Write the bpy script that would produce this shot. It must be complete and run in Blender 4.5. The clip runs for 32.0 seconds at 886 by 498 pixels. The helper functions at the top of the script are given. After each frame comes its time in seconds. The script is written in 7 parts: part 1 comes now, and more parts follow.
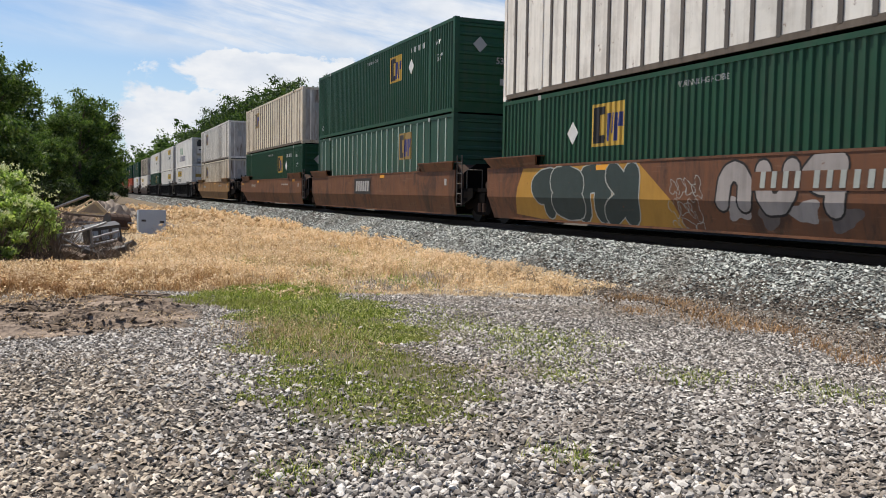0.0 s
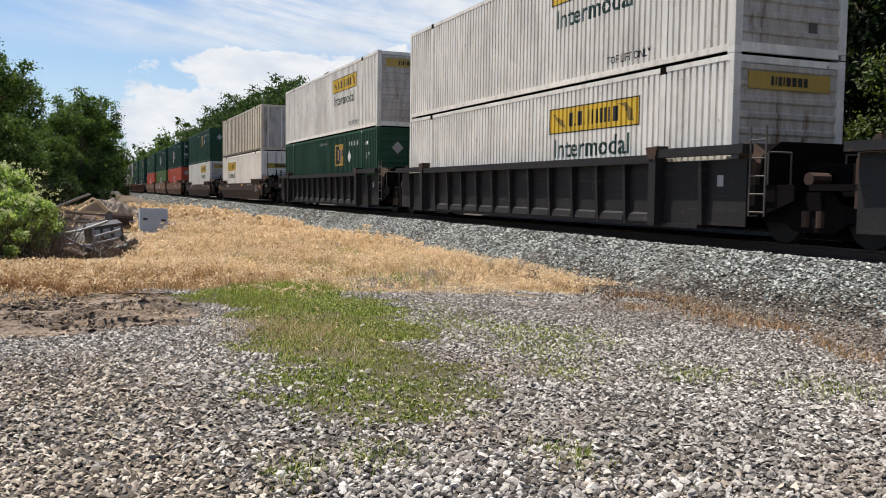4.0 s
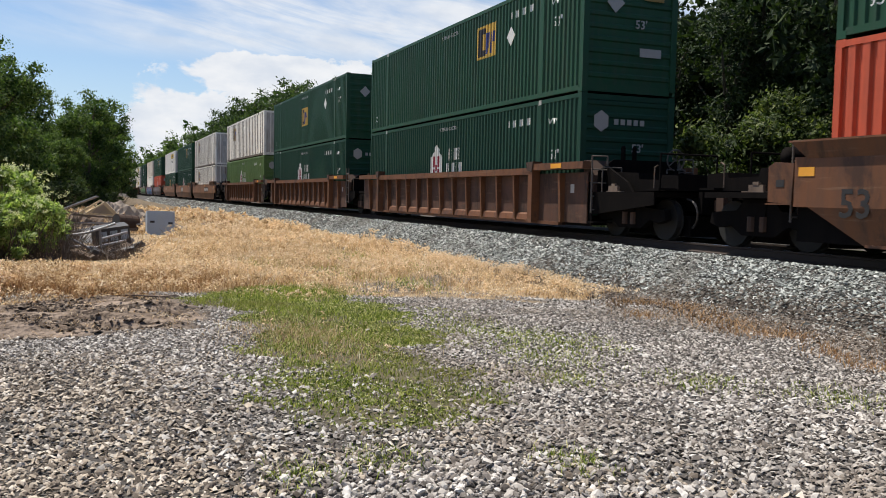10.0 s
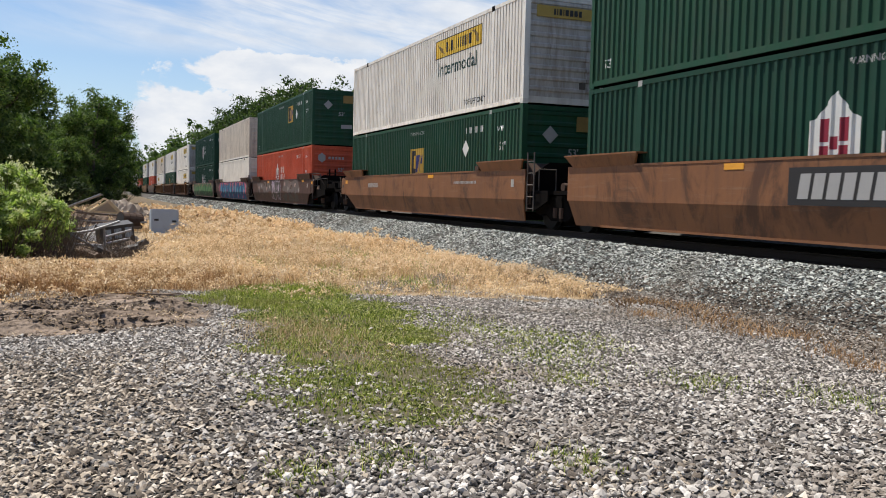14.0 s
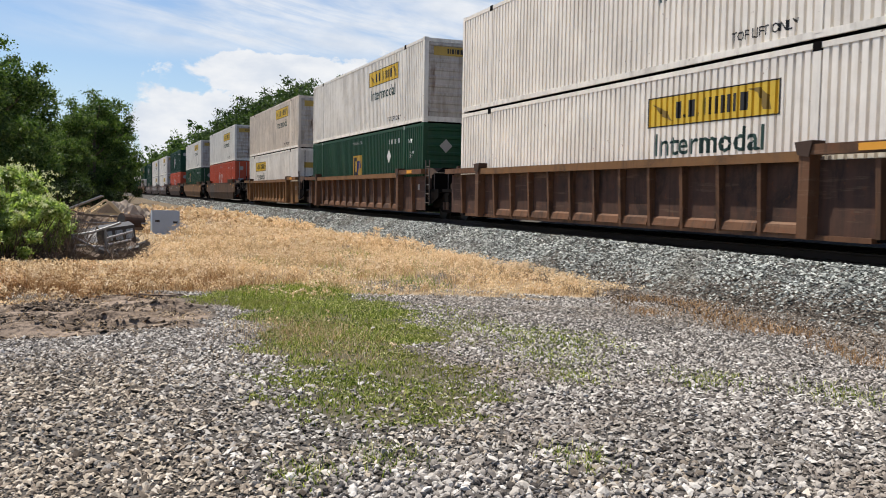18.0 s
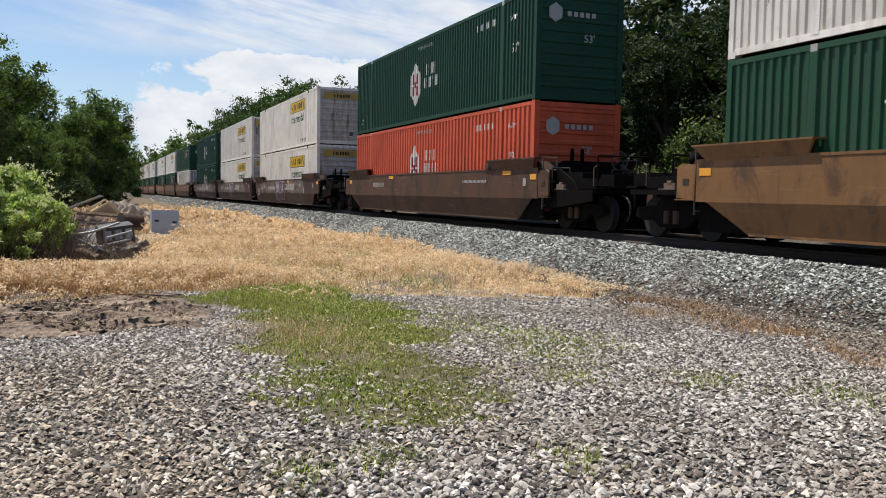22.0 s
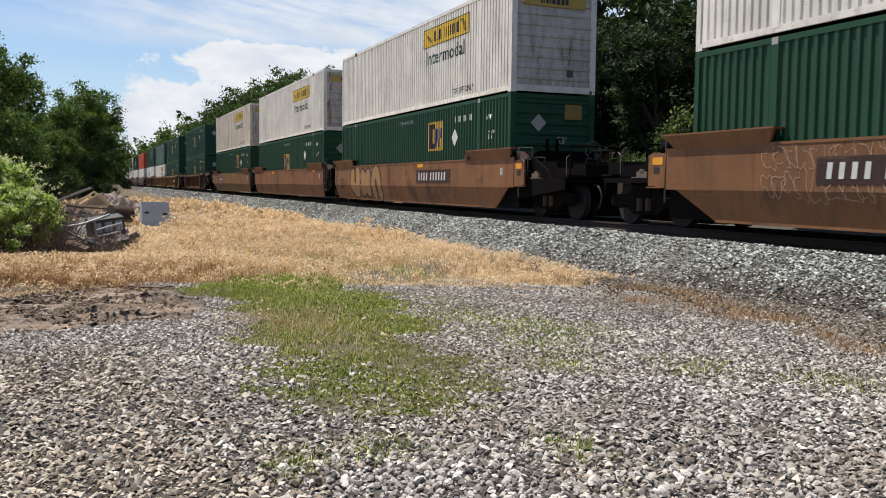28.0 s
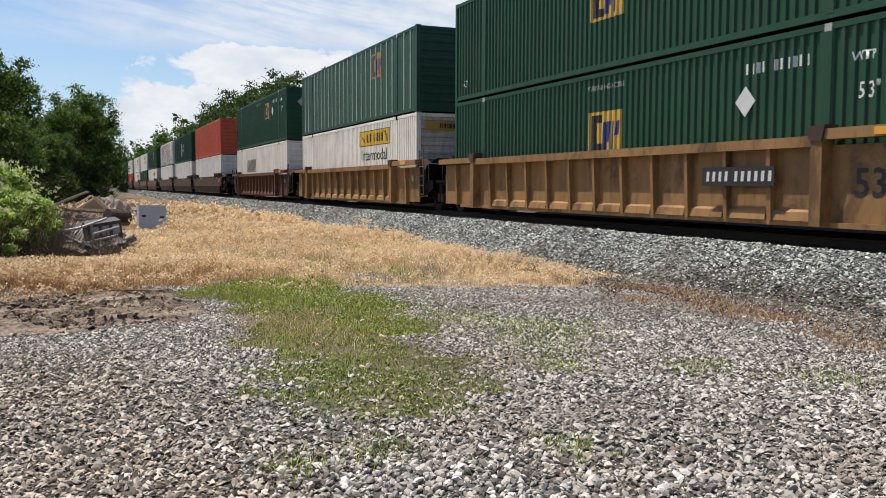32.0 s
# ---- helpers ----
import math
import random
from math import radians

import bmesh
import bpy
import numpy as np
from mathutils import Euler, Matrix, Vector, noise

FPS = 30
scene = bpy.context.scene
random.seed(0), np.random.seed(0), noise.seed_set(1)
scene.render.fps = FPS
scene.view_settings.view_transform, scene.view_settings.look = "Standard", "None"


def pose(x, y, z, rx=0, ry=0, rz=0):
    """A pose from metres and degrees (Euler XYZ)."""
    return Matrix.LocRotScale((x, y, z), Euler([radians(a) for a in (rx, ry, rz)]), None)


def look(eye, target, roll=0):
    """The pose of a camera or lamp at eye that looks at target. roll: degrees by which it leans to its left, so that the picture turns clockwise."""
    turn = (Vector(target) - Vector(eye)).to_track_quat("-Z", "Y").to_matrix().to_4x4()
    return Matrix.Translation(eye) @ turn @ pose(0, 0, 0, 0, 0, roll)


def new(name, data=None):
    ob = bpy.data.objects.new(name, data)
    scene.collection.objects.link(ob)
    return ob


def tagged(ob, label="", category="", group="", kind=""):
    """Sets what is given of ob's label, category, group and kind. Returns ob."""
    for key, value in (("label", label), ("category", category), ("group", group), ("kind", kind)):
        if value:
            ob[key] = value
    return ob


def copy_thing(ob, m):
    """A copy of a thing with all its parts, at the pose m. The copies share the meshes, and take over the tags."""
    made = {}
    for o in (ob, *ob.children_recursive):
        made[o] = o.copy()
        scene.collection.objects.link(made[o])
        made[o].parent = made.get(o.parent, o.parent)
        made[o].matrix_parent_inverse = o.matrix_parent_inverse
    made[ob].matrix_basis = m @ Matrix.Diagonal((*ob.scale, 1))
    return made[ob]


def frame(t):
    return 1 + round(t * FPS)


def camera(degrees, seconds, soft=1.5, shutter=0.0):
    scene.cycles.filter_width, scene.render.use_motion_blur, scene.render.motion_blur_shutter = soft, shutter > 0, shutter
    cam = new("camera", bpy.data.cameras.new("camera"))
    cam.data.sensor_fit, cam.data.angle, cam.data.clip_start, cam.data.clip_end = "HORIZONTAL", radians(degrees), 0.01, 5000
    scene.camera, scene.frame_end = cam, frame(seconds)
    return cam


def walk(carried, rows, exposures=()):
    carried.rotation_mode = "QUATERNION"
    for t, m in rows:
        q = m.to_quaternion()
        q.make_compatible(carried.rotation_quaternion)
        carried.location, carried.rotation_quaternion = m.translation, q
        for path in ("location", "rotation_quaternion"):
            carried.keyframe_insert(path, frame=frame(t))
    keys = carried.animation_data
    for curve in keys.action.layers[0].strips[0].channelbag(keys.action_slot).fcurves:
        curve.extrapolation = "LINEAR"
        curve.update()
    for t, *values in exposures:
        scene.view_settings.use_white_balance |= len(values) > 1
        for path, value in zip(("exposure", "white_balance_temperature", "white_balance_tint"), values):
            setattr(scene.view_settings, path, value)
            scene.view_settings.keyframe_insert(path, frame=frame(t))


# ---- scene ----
# One straight railway line runs along +y; the camera stands beside it at the origin, the ground there is z = 0.
EYE = 1.6
cam = camera(54.1, 32.0, soft=0.95, shutter=0.03)
PATH = [
    (0, 86.42, -0.90, -22.69), (0.5, 86.38, -0.93, -22.73), (1, 86.34, -0.88, -22.71),
    (1.5, 86.21, -0.84, -22.61), (2, 86.12, -0.93, -22.57), (2.5, 85.98, -0.81, -22.79),
    (3, 86.12, -0.71, -22.56), (3.5, 86.23, -0.73, -22.62), (5.5, 86.44, -0.99, -22.34),
    (6, 86.60, -1.09, -22.37), (6.5, 86.66, -1.06, -22.47), (7, 86.66, -1.00, -22.38),
    (7.5, 86.65, -1.02, -22.14), (8, 86.61, -1.05, -22.09), (8.5, 86.59, -1.06, -22.15),
    (9, 86.64, -1.06, -22.14), (9.5, 86.64, -1.10, -22.19), (10, 86.60, -1.22, -22.17),
    (10.5, 86.65, -1.31, -22.11), (11, 86.59, -1.31, -21.95), (11.5, 86.48, -1.27, -21.90),
    (12, 86.53, -1.30, -21.95), (12.5, 86.55, -1.34, -21.95), (13, 86.52, -1.30, -21.89),
    (13.5, 86.48, -1.40, -21.94), (14, 86.52, -1.37, -21.93), (14.5, 86.61, -1.40, -22.02),
    (16.5, 86.36, -1.12, -21.52), (17, 86.35, -1.02, -21.61), (17.5, 86.37, -1.04, -21.78),
    (18, 86.46, -0.96, -21.88), (18.5, 86.56, -1.01, -21.93), (19, 86.51, -1.12, -21.82),
    (19.5, 86.56, -1.14, -21.75), (20, 86.62, -1.04, -21.77), (20.5, 86.55, -1.06, -21.83),
    (21, 86.50, -1.10, -21.95), (21.5, 86.49, -1.10, -21.96), (22, 86.48, -1.05, -21.92),
    (22.5, 86.41, -1.08, -21.91), (23, 86.36, -1.01, -21.94), (23.5, 86.24, -0.93, -21.85),
    (24, 86.19, -0.79, -21.85), (24.5, 86.13, -0.76, -21.95), (25, 86.09, -0.75, -22.06),
    (25.5, 86.07, -0.61, -22.19), (27.5, 85.93, -0.55, -22.46), (28, 85.81, -0.65, -22.51),
    (28.5, 85.81, -0.69, -22.65), (29, 85.86, -0.75, -22.67), (29.5, 85.87, -0.67, -22.55),
    (30, 85.81, -0.64, -22.55), (30.5, 85.87, -0.50, -22.64), (31, 85.87, -0.28, -22.76),
    (31.5, 85.89, -0.23, -22.73), (32, 85.88, -0.21, -22.70),
]
walk(cam, [(t, pose(0, 0, EYE, rx, ry, rz)) for t, rx, ry, rz in PATH], [(0.0, 0.40), (32.0, 0.40)])

# ---- light ----
SUN = Vector((-0.24, 0.27, 0.95)).normalized()
world = bpy.data.worlds.new("world")
scene.world = world
world.use_nodes = True


def link(tree, a, b):
    tree.links.new(a, b)


def math_node(tree, op, a, b=None, c=None, clamp=False):
    n = tree.nodes.new("ShaderNodeMath")
    n.operation, n.use_clamp = op, clamp
    for i, v in enumerate((a, b, c)):
        if v is None:
            continue
        if isinstance(v, (int, float)):
            n.inputs[i].default_value = v
        else:
            tree.links.new(v, n.inputs[i])
    return n.outputs[0]


def mix_node(tree, fac, a, b, blend="MIX"):
    n = tree.nodes.new("ShaderNodeMix")
    n.data_type, n.blend_type = "RGBA", blend
    for sock, v in ((n.inputs[0], fac), (n.inputs[6], a), (n.inputs[7], b)):
        if isinstance(v, (int, float)):
            sock.default_value = v
        elif isinstance(v, (tuple, list)):
            sock.default_value = (*v, 1) if len(v) == 3 else v
        else:
            tree.links.new(v, sock)
    return n.outputs[2]


def ramp_node(tree, fac, lo, hi):
    n = tree.nodes.new("ShaderNodeMapRange")
    n.interpolation_type = "SMOOTHSTEP"
    n.inputs["From Min"].default_value, n.inputs["From Max"].default_value = lo, hi
    tree.links.new(fac, n.inputs["Value"])
    return n.outputs[0]


def noise_node(tree, vec, scale, detail=3.0, rough=0.55, distort=0.0):
    n = tree.nodes.new("ShaderNodeTexNoise")
    n.inputs["Scale"].default_value, n.inputs["Detail"].default_value = scale, detail
    n.inputs["Roughness"].default_value, n.inputs["Distortion"].default_value = rough, distort
    if vec is not None:
        tree.links.new(vec, n.inputs["Vector"])
    return n.outputs["Fac"]


def mapped(tree, vec, scale=(1, 1, 1), loc=(0, 0, 0), rot=(0, 0, 0)):
    n = tree.nodes.new("ShaderNodeMapping")
    n.inputs["Scale"].default_value, n.inputs["Location"].default_value = scale, loc
    n.inputs["Rotation"].default_value = rot
    tree.links.new(vec, n.inputs["Vector"])
    return n.outputs[0]


def build_sky():
    t = world.node_tree
    t.nodes.clear()
    sky = t.nodes.new("ShaderNodeTexSky")
    sky.sky_type, sky.sun_disc = "NISHITA", False
    sky.sun_elevation = math.asin(SUN.z)
    sky.sun_rotation = math.atan2(SUN.x, SUN.y) % (2 * math.pi)
    sky.air_density, sky.dust_density, sky.ozone_density = 1.0, 0.6, 2.0
    co = t.nodes.new("ShaderNodeTexCoord").outputs["Generated"]
    sep = t.nodes.new("ShaderNodeSeparateXYZ")
    link(t, co, sep.inputs[0])
    # azimuth from the track (right is positive) and height, both near enough in radians
    az = math_node(t, "ARCTAN2", sep.outputs[0], sep.outputs[1])
    el = math_node(t, "ARCSINE", sep.outputs[2])
    flat = t.nodes.new("ShaderNodeCombineXYZ")
    link(t, az, flat.inputs[0])
    link(t, el, flat.inputs[1])
    # cumulus heaps over the line, ragged at their upper edges
    n1 = noise_node(t, mapped(t, flat.outputs[0], (20, 27, 1), (0.35, 0.2, 0)), 1.0, 8, 0.6, 0.3)
    heap = None
    for a0, e0, ra, re in ((0.135, 0.052, 0.105, 0.066), (0.205, 0.130, 0.130, 0.025), (0.30, 0.085, 0.15, 0.052), (0.47, 0.105, 0.22, 0.070), (-0.7, 0.16, 0.3, 0.07), (1.3, 0.2, 0.4, 0.09), (-2.2, 0.3, 0.4, 0.09)):
        da = math_node(t, "MULTIPLY", math_node(t, "SUBTRACT", az, a0), 1 / ra)
        de = math_node(t, "MULTIPLY", math_node(t, "SUBTRACT", el, e0), 1 / re)
        far_off = math_node(t, "SQRT", math_node(t, "ADD", math_node(t, "MULTIPLY", da, da), math_node(t, "MULTIPLY", de, de)))
        one = math_node(t, "SUBTRACT", 1.0, far_off)
        heap = one if heap is None else math_node(t, "MAXIMUM", heap, one)
    cumulus = ramp_node(t, math_node(t, "MULTIPLY_ADD", n1, 1.5, math_node(t, "SUBTRACT", heap, 0.68)), -0.01, 0.16)
    # cirrus: long thin streaks that thicken to the right
    n2 = noise_node(t, mapped(t, mapped(t, flat.outputs[0], rot=(0, 0, 0.20)), (3.5, 28, 1), (1.75, 0.1, 0)), 1.0, 6, 0.6, 0.5)
    thick = ramp_node(t, az, -0.16, 0.18)
    thick = math_node(t, "MULTIPLY", thick, math_node(t, "SUBTRACT", 1.0, math_node(t, "MULTIPLY", ramp_node(t, az, 0.8, 1.5), 0.85)))
    high = math_node(t, "MULTIPLY", ramp_node(t, el, 0.135, 0.168), math_node(t, "MULTIPLY_ADD", thick, 0.85, 0.1))
    high = math_node(t, "MULTIPLY", high, math_node(t, "SUBTRACT", 1.0, math_node(t, "MULTIPLY", ramp_node(t, el, 0.35, 0.8), 0.8)))
    cirrus = math_node(t, "MULTIPLY", ramp_node(t, n2, 0.26, 0.66), high)
    shade = noise_node(t, mapped(t, flat.outputs[0], (16, 34, 1), (0.1, 0.9, 0)), 1.0, 5, 0.55)
    white = mix_node(t, ramp_node(t, shade, 0.3, 0.7), (6.4, 6.9, 7.7), (8.1, 8.25, 8.5))
    haze = ramp_node(t, math_node(t, "MULTIPLY", el, -1.0), -0.18, 0.02)
    blue = mix_node(t, math_node(t, "MULTIPLY", haze, 0.45), mix_node(t, 1.0, sky.outputs[0], (1.05, 1.12, 1.22, 1), "MULTIPLY"), (5.8, 7.0, 8.8))
    cover = math_node(t, "MAXIMUM", cumulus, cirrus)
    colour = mix_node(t, cover, blue, white)
    bg = t.nodes.new("ShaderNodeBackground")
    bg.inputs["Strength"].default_value = 0.083
    link(t, colour, bg.inputs["Color"])
    link(t, bg.outputs[0], t.nodes.new("ShaderNodeOutputWorld").inputs[0])


build_sky()
sun_data = bpy.data.lights.new("sun", "SUN")
sun_data.energy, sun_data.angle, sun_data.color = 5.0, radians(0.55), (1.0, 0.935, 0.815)
sun = new("sun", sun_data)
sun.matrix_world = look((0, 0, 60), Vector((0, 0, 60)) - SUN)

# ---- materials ----


def material(name):
    m = bpy.data.materials.new(name)
    m.use_nodes = True
    t = m.node_tree
    b = t.nodes["Principled BSDF"]
    return m, t, b


def coords(t, which="Object"):
    return t.nodes.new("ShaderNodeTexCoord").outputs[which]


def bump(t, b, height, strength, distance=0.01):
    n = t.nodes.new("ShaderNodeBump")
    n.inputs["Strength"].default_value, n.inputs["Distance"].default_value = strength, distance
    link(t, height, n.inputs["Height"])
    link(t, n.outputs[0], b.inputs["Normal"])


def paint(name, rgb, rough=0.45, dirt=0.35, dirt_rgb=(0.10, 0.075, 0.055), rust=0.0, metal=0.0, gloss=0.35, scuff=0.0):
    """Weathered paint on steel: vertical run marks, blotches of grime, chips of rust."""
    m, t, b = material(name)
    co = coords(t)
    info = t.nodes.new("ShaderNodeObjectInfo")
    shift = t.nodes.new("ShaderNodeVectorMath")
    shift.operation = "MULTIPLY_ADD"
    link(t, info.outputs["Random"], shift.inputs[0])
    shift.inputs[1].default_value = (31, 57, 23)
    link(t, co, shift.inputs[2])
    v = shift.outputs[0]
    fade = noise_node(t, v, 0.8, 4)
    tone = math_node(t, "MULTIPLY_ADD", info.outputs["Random"], 0.09, 0.93)
    tone = math_node(t, "MULTIPLY", tone, math_node(t, "MULTIPLY_ADD", fade, 0.55, 0.73))
    col = mix_node(t, 1.0, (*rgb, 1), tone, "MULTIPLY")
    runs = noise_node(t, mapped(t, v, (5, 5, 0.35)), 1.0, 4, 0.6)
    blot = noise_node(t, v, 2.2, 5, 0.65)
    grime = math_node(t, "MULTIPLY", ramp_node(t, math_node(t, "MULTIPLY", runs, math_node(t, "ADD", blot, 0.5)), 0.40, 0.72), dirt, clamp=True)
    col = mix_node(t, grime, col, dirt_rgb)
    if scuff:
        # long pale rubs, dark stains that hang from the top edge, and dusty lower parts
        rub = ramp_node(t, noise_node(t, mapped(t, v, (3, 0.7, 9)), 1.0, 5, 0.7), 0.56, 0.70)
        col = mix_node(t, math_node(t, "MULTIPLY", rub, 0.28 * scuff), col, (0.26, 0.175, 0.115))
        stain = ramp_node(t, noise_node(t, mapped(t, v, (1, 0.9, 0.5)), 1.0, 6, 0.72, 0.6), 0.50, 0.66)
        col = mix_node(t, math_node(t, "MULTIPLY", stain, 0.75 * scuff), col, tuple(c * 0.42 for c in dirt_rgb))
        runs_b = ramp_node(t, noise_node(t, mapped(t, v, (9, 9, 0.25)), 1.0, 4, 0.6), 0.58, 0.72)
        col = mix_node(t, math_node(t, "MULTIPLY", runs_b, 0.5 * scuff), col, tuple(c * 0.6 for c in dirt_rgb))
    if rust:
        chip = ramp_node(t, noise_node(t, v, 5.5, 6, 0.7), 0.66 - 0.12 * rust, 0.72)
        col = mix_node(t, math_node(t, "MULTIPLY", chip, 0.8), col, (0.14, 0.05, 0.02))
    link(t, col, b.inputs["Base Color"])
    b.inputs["Metallic"].default_value = metal
    link(t, math_node(t, "MULTIPLY_ADD", blot, 0.25, rough), b.inputs["Roughness"])
    b.inputs["Specular IOR Level"].default_value = gloss
    bump(t, b, noise_node(t, v, 9, 4), 0.12, 0.02)
    return m


def plain(name, rgb, rough=0.6, metal=0.0, vary=0.25, scale=3.0, bumpy=0.15):
    m, t, b = material(name)
    v = coords(t)
    n = noise_node(t, v, scale, 5, 0.65)
    f = noise_node(t, v, scale * 14, 3, 0.6)
    k = math_node(t, "ADD", math_node(t, "MULTIPLY", n, 0.7), math_node(t, "MULTIPLY", f, 0.3))
    col = mix_node(t, k, tuple(c * (1 - vary) for c in rgb), tuple(min(1, c * (1 + vary)) for c in rgb))
    link(t, col, b.inputs["Base Color"])
    b.inputs["Roughness"].default_value, b.inputs["Metallic"].default_value = rough, metal
    bump(t, b, f, bumpy, 0.01)
    return m


def island_material(name, colours, rough=0.75, translucent=0.0, bumpy=0.0, tint=None, glow=(1.5, 1.7, 0.7)):
    """For loose pieces in one mesh: each island takes its own colour from the list."""
    m, t, b = material(name)
    geo = t.nodes.new("ShaderNodeNewGeometry")
    r = t.nodes.new("ShaderNodeValToRGB")
    r.color_ramp.interpolation = "LINEAR"
    while len(r.color_ramp.elements) < len(colours):
        r.color_ramp.elements.new(0.5)
    for i, (e, c) in enumerate(zip(r.color_ramp.elements, colours)):
        e.position, e.color = i / (len(colours) - 1), (*c, 1)
    link(t, geo.outputs["Random Per Island"], r.inputs[0])
    co = coords(t)
    patch = noise_node(t, co, 0.35, 4, 0.6)
    col = mix_node(t, 1.0, r.outputs[0], math_node(t, "MULTIPLY_ADD", patch, 0.7, 0.65), "MULTIPLY")
    if tint:
        spot = ramp_node(t, noise_node(t, co, 0.45, 4, 0.6), 0.48, 0.66)
        col = mix_node(t, math_node(t, "MULTIPLY", spot, 0.6), col, tint)
    link(t, col, b.inputs["Base Color"])
    b.inputs["Roughness"].default_value = rough
    b.inputs["Specular IOR Level"].default_value = 0.22
    if bumpy:
        bump(t, b, noise_node(t, co, 60, 4), bumpy, 0.01)
    if translucent:
        tr = t.nodes.new("ShaderNodeBsdfTranslucent")
        link(t, mix_node(t, 1.0, col, glow, "MULTIPLY"), tr.inputs[0])
        mx = t.nodes.new("ShaderNodeMixShader")
        mx.inputs[0].default_value = translucent
        link(t, b.outputs[0], mx.inputs[1])
        link(t, tr.outputs[0], mx.inputs[2])
        link(t, mx.outputs[0], t.nodes["Material Output"].inputs[0])
    return m


def stained():
    """White paint with long brown rust runs, its base darkened for the shaded front ends."""
    m, t, b = material("rust_streaked_shaded_white_paint")
    co = coords(t)
    info = t.nodes.new("ShaderNodeObjectInfo")
    shift = t.nodes.new("ShaderNodeVectorMath")
    shift.operation = "MULTIPLY_ADD"
    link(t, info.outputs["Random"], shift.inputs[0])
    shift.inputs[1].default_value = (41, 0, 17)
    link(t, co, shift.inputs[2])
    runs = noise_node(t, mapped(t, shift.outputs[0], (2.3, 0, 0.30)), 1.0, 3, 0.6, 0.25)
    fine = noise_node(t, mapped(t, shift.outputs[0], (6, 6, 1.2)), 1.0, 5, 0.65)
    k = math_node(t, "MULTIPLY", ramp_node(t, runs, 0.55, 0.68), ramp_node(t, fine, 0.36, 0.58))
    # Base greyed well below white: the front ends' shade is in this colour.
    col = mix_node(t, ramp_node(t, fine, 0.3, 0.7), (0.50, 0.47, 0.44), (0.33, 0.29, 0.25))
    link(t, mix_node(t, k, col, (0.13, 0.075, 0.045)), b.inputs["Base Color"])
    b.inputs["Roughness"].default_value = 0.55
    bump(t, b, fine, 0.12, 0.02)
    return m


STAINED_SHADED = stained()
TEAL_GREEN = paint("deep_teal_green_paint", (0.0120, 0.051, 0.032), 0.5, 0.25, (0.03, 0.04, 0.032), gloss=0.2)
GREEN = paint("green_paint", (0.008, 0.056, 0.025), 0.45, 0.30, (0.05, 0.06, 0.045))
DARK_GREEN = paint("dark_green_paint", (0.016, 0.060, 0.038), 0.5, 0.3, (0.05, 0.06, 0.05))
LIGHT_GREEN = paint("light_green_paint", (0.105, 0.178, 0.052), 0.45, 0.35, (0.06, 0.07, 0.04))
RED = paint("orange_red_paint", (0.51, 0.086, 0.038), 0.45, 0.30, (0.16, 0.05, 0.03))
WHITE = paint("white_paint", (0.745, 0.715, 0.665), 0.45, 0.32, (0.34, 0.29, 0.24), 0.15, scuff=0.22)
GREY_WHITE = paint("dull_white_paint", (0.83, 0.785, 0.715), 0.5, 0.32, (0.24, 0.19, 0.15), 0.35, scuff=0.22)
BRIGHT_WHITE = paint("bright_white_paint", (0.86, 0.805, 0.73), 0.45, 0.22, (0.42, 0.34, 0.27), 0.1, scuff=0.12)
DULL_WHITE = paint("dull_pinkish_white_paint", (0.68, 0.60, 0.51), 0.5, 0.5, (0.30, 0.24, 0.19), 0.3, scuff=0.3)
WHITES = (WHITE, BRIGHT_WHITE, DULL_WHITE)
RAIL_BROWN = paint("grimy_brown_rail_paint", (0.14, 0.11, 0.085), 0.6, 0.5, (0.06, 0.045, 0.035), 0.3)
CREAM = paint("dirty_cream_paint", (0.66, 0.585, 0.47), 0.5, 0.6, (0.34, 0.25, 0.16), 0.3, scuff=0.4)
PANEL_POST = paint("grey_post_paint", (0.10, 0.085, 0.075), 0.5, 0.4)
PALE_POST = paint("pale_green_post_paint", (0.34, 0.42, 0.36), 0.5, 0.3)
BROWN = paint("brown_car_paint", (0.140, 0.056, 0.024), 0.5, 0.40, (0.07, 0.04, 0.03), 0.5, scuff=1.0)
ORANGE_BROWN = paint("orange_brown_car_paint", (0.208, 0.089, 0.038), 0.5, 0.30, (0.12, 0.06, 0.04), 0.3, scuff=1.0)
MAROON = paint("maroon_car_paint", (0.042, 0.018, 0.015), 0.5, 0.45, (0.05, 0.035, 0.03), 0.3, scuff=1.0)
DULL_BROWN = paint("dull_brown_car_paint", (0.078, 0.037, 0.019), 0.62, 0.45, (0.05, 0.035, 0.03), 0.3, scuff=1.0)
TAN = paint("tan_car_paint", (0.194, 0.094, 0.034), 0.5, 0.35, (0.12, 0.07, 0.04), 0.4, scuff=1.0)
YELLOW_TAN = paint("yellow_tan_car_paint", (0.275, 0.148, 0.053), 0.5, 0.45, (0.14, 0.075, 0.04), 0.5, scuff=1.0)
RUSTY_CAR = paint("rusty_brown_car_paint", (0.135, 0.062, 0.030), 0.6, 0.55, (0.05, 0.028, 0.018), 0.9, scuff=1.0)
# Rust and grime, with the shade below the top chord put into the colour.
SHADED_GRIMY_SHEET = paint("shaded_grimy_rusted_sheet", (0.080, 0.038, 0.025), 0.65, 0.6, (0.035, 0.022, 0.016), 0.7, scuff=1.0)
BLACK_CAR = paint("black_car_paint", (0.011, 0.010, 0.011), 0.55, 0.3, (0.03, 0.026, 0.024), 0.2, scuff=0.4)
TAGGED_A = paint("brown_paint_with_tags", (0.150, 0.060, 0.027), 0.5, 0.45, (0.07, 0.04, 0.03), 0.6, scuff=1.0)
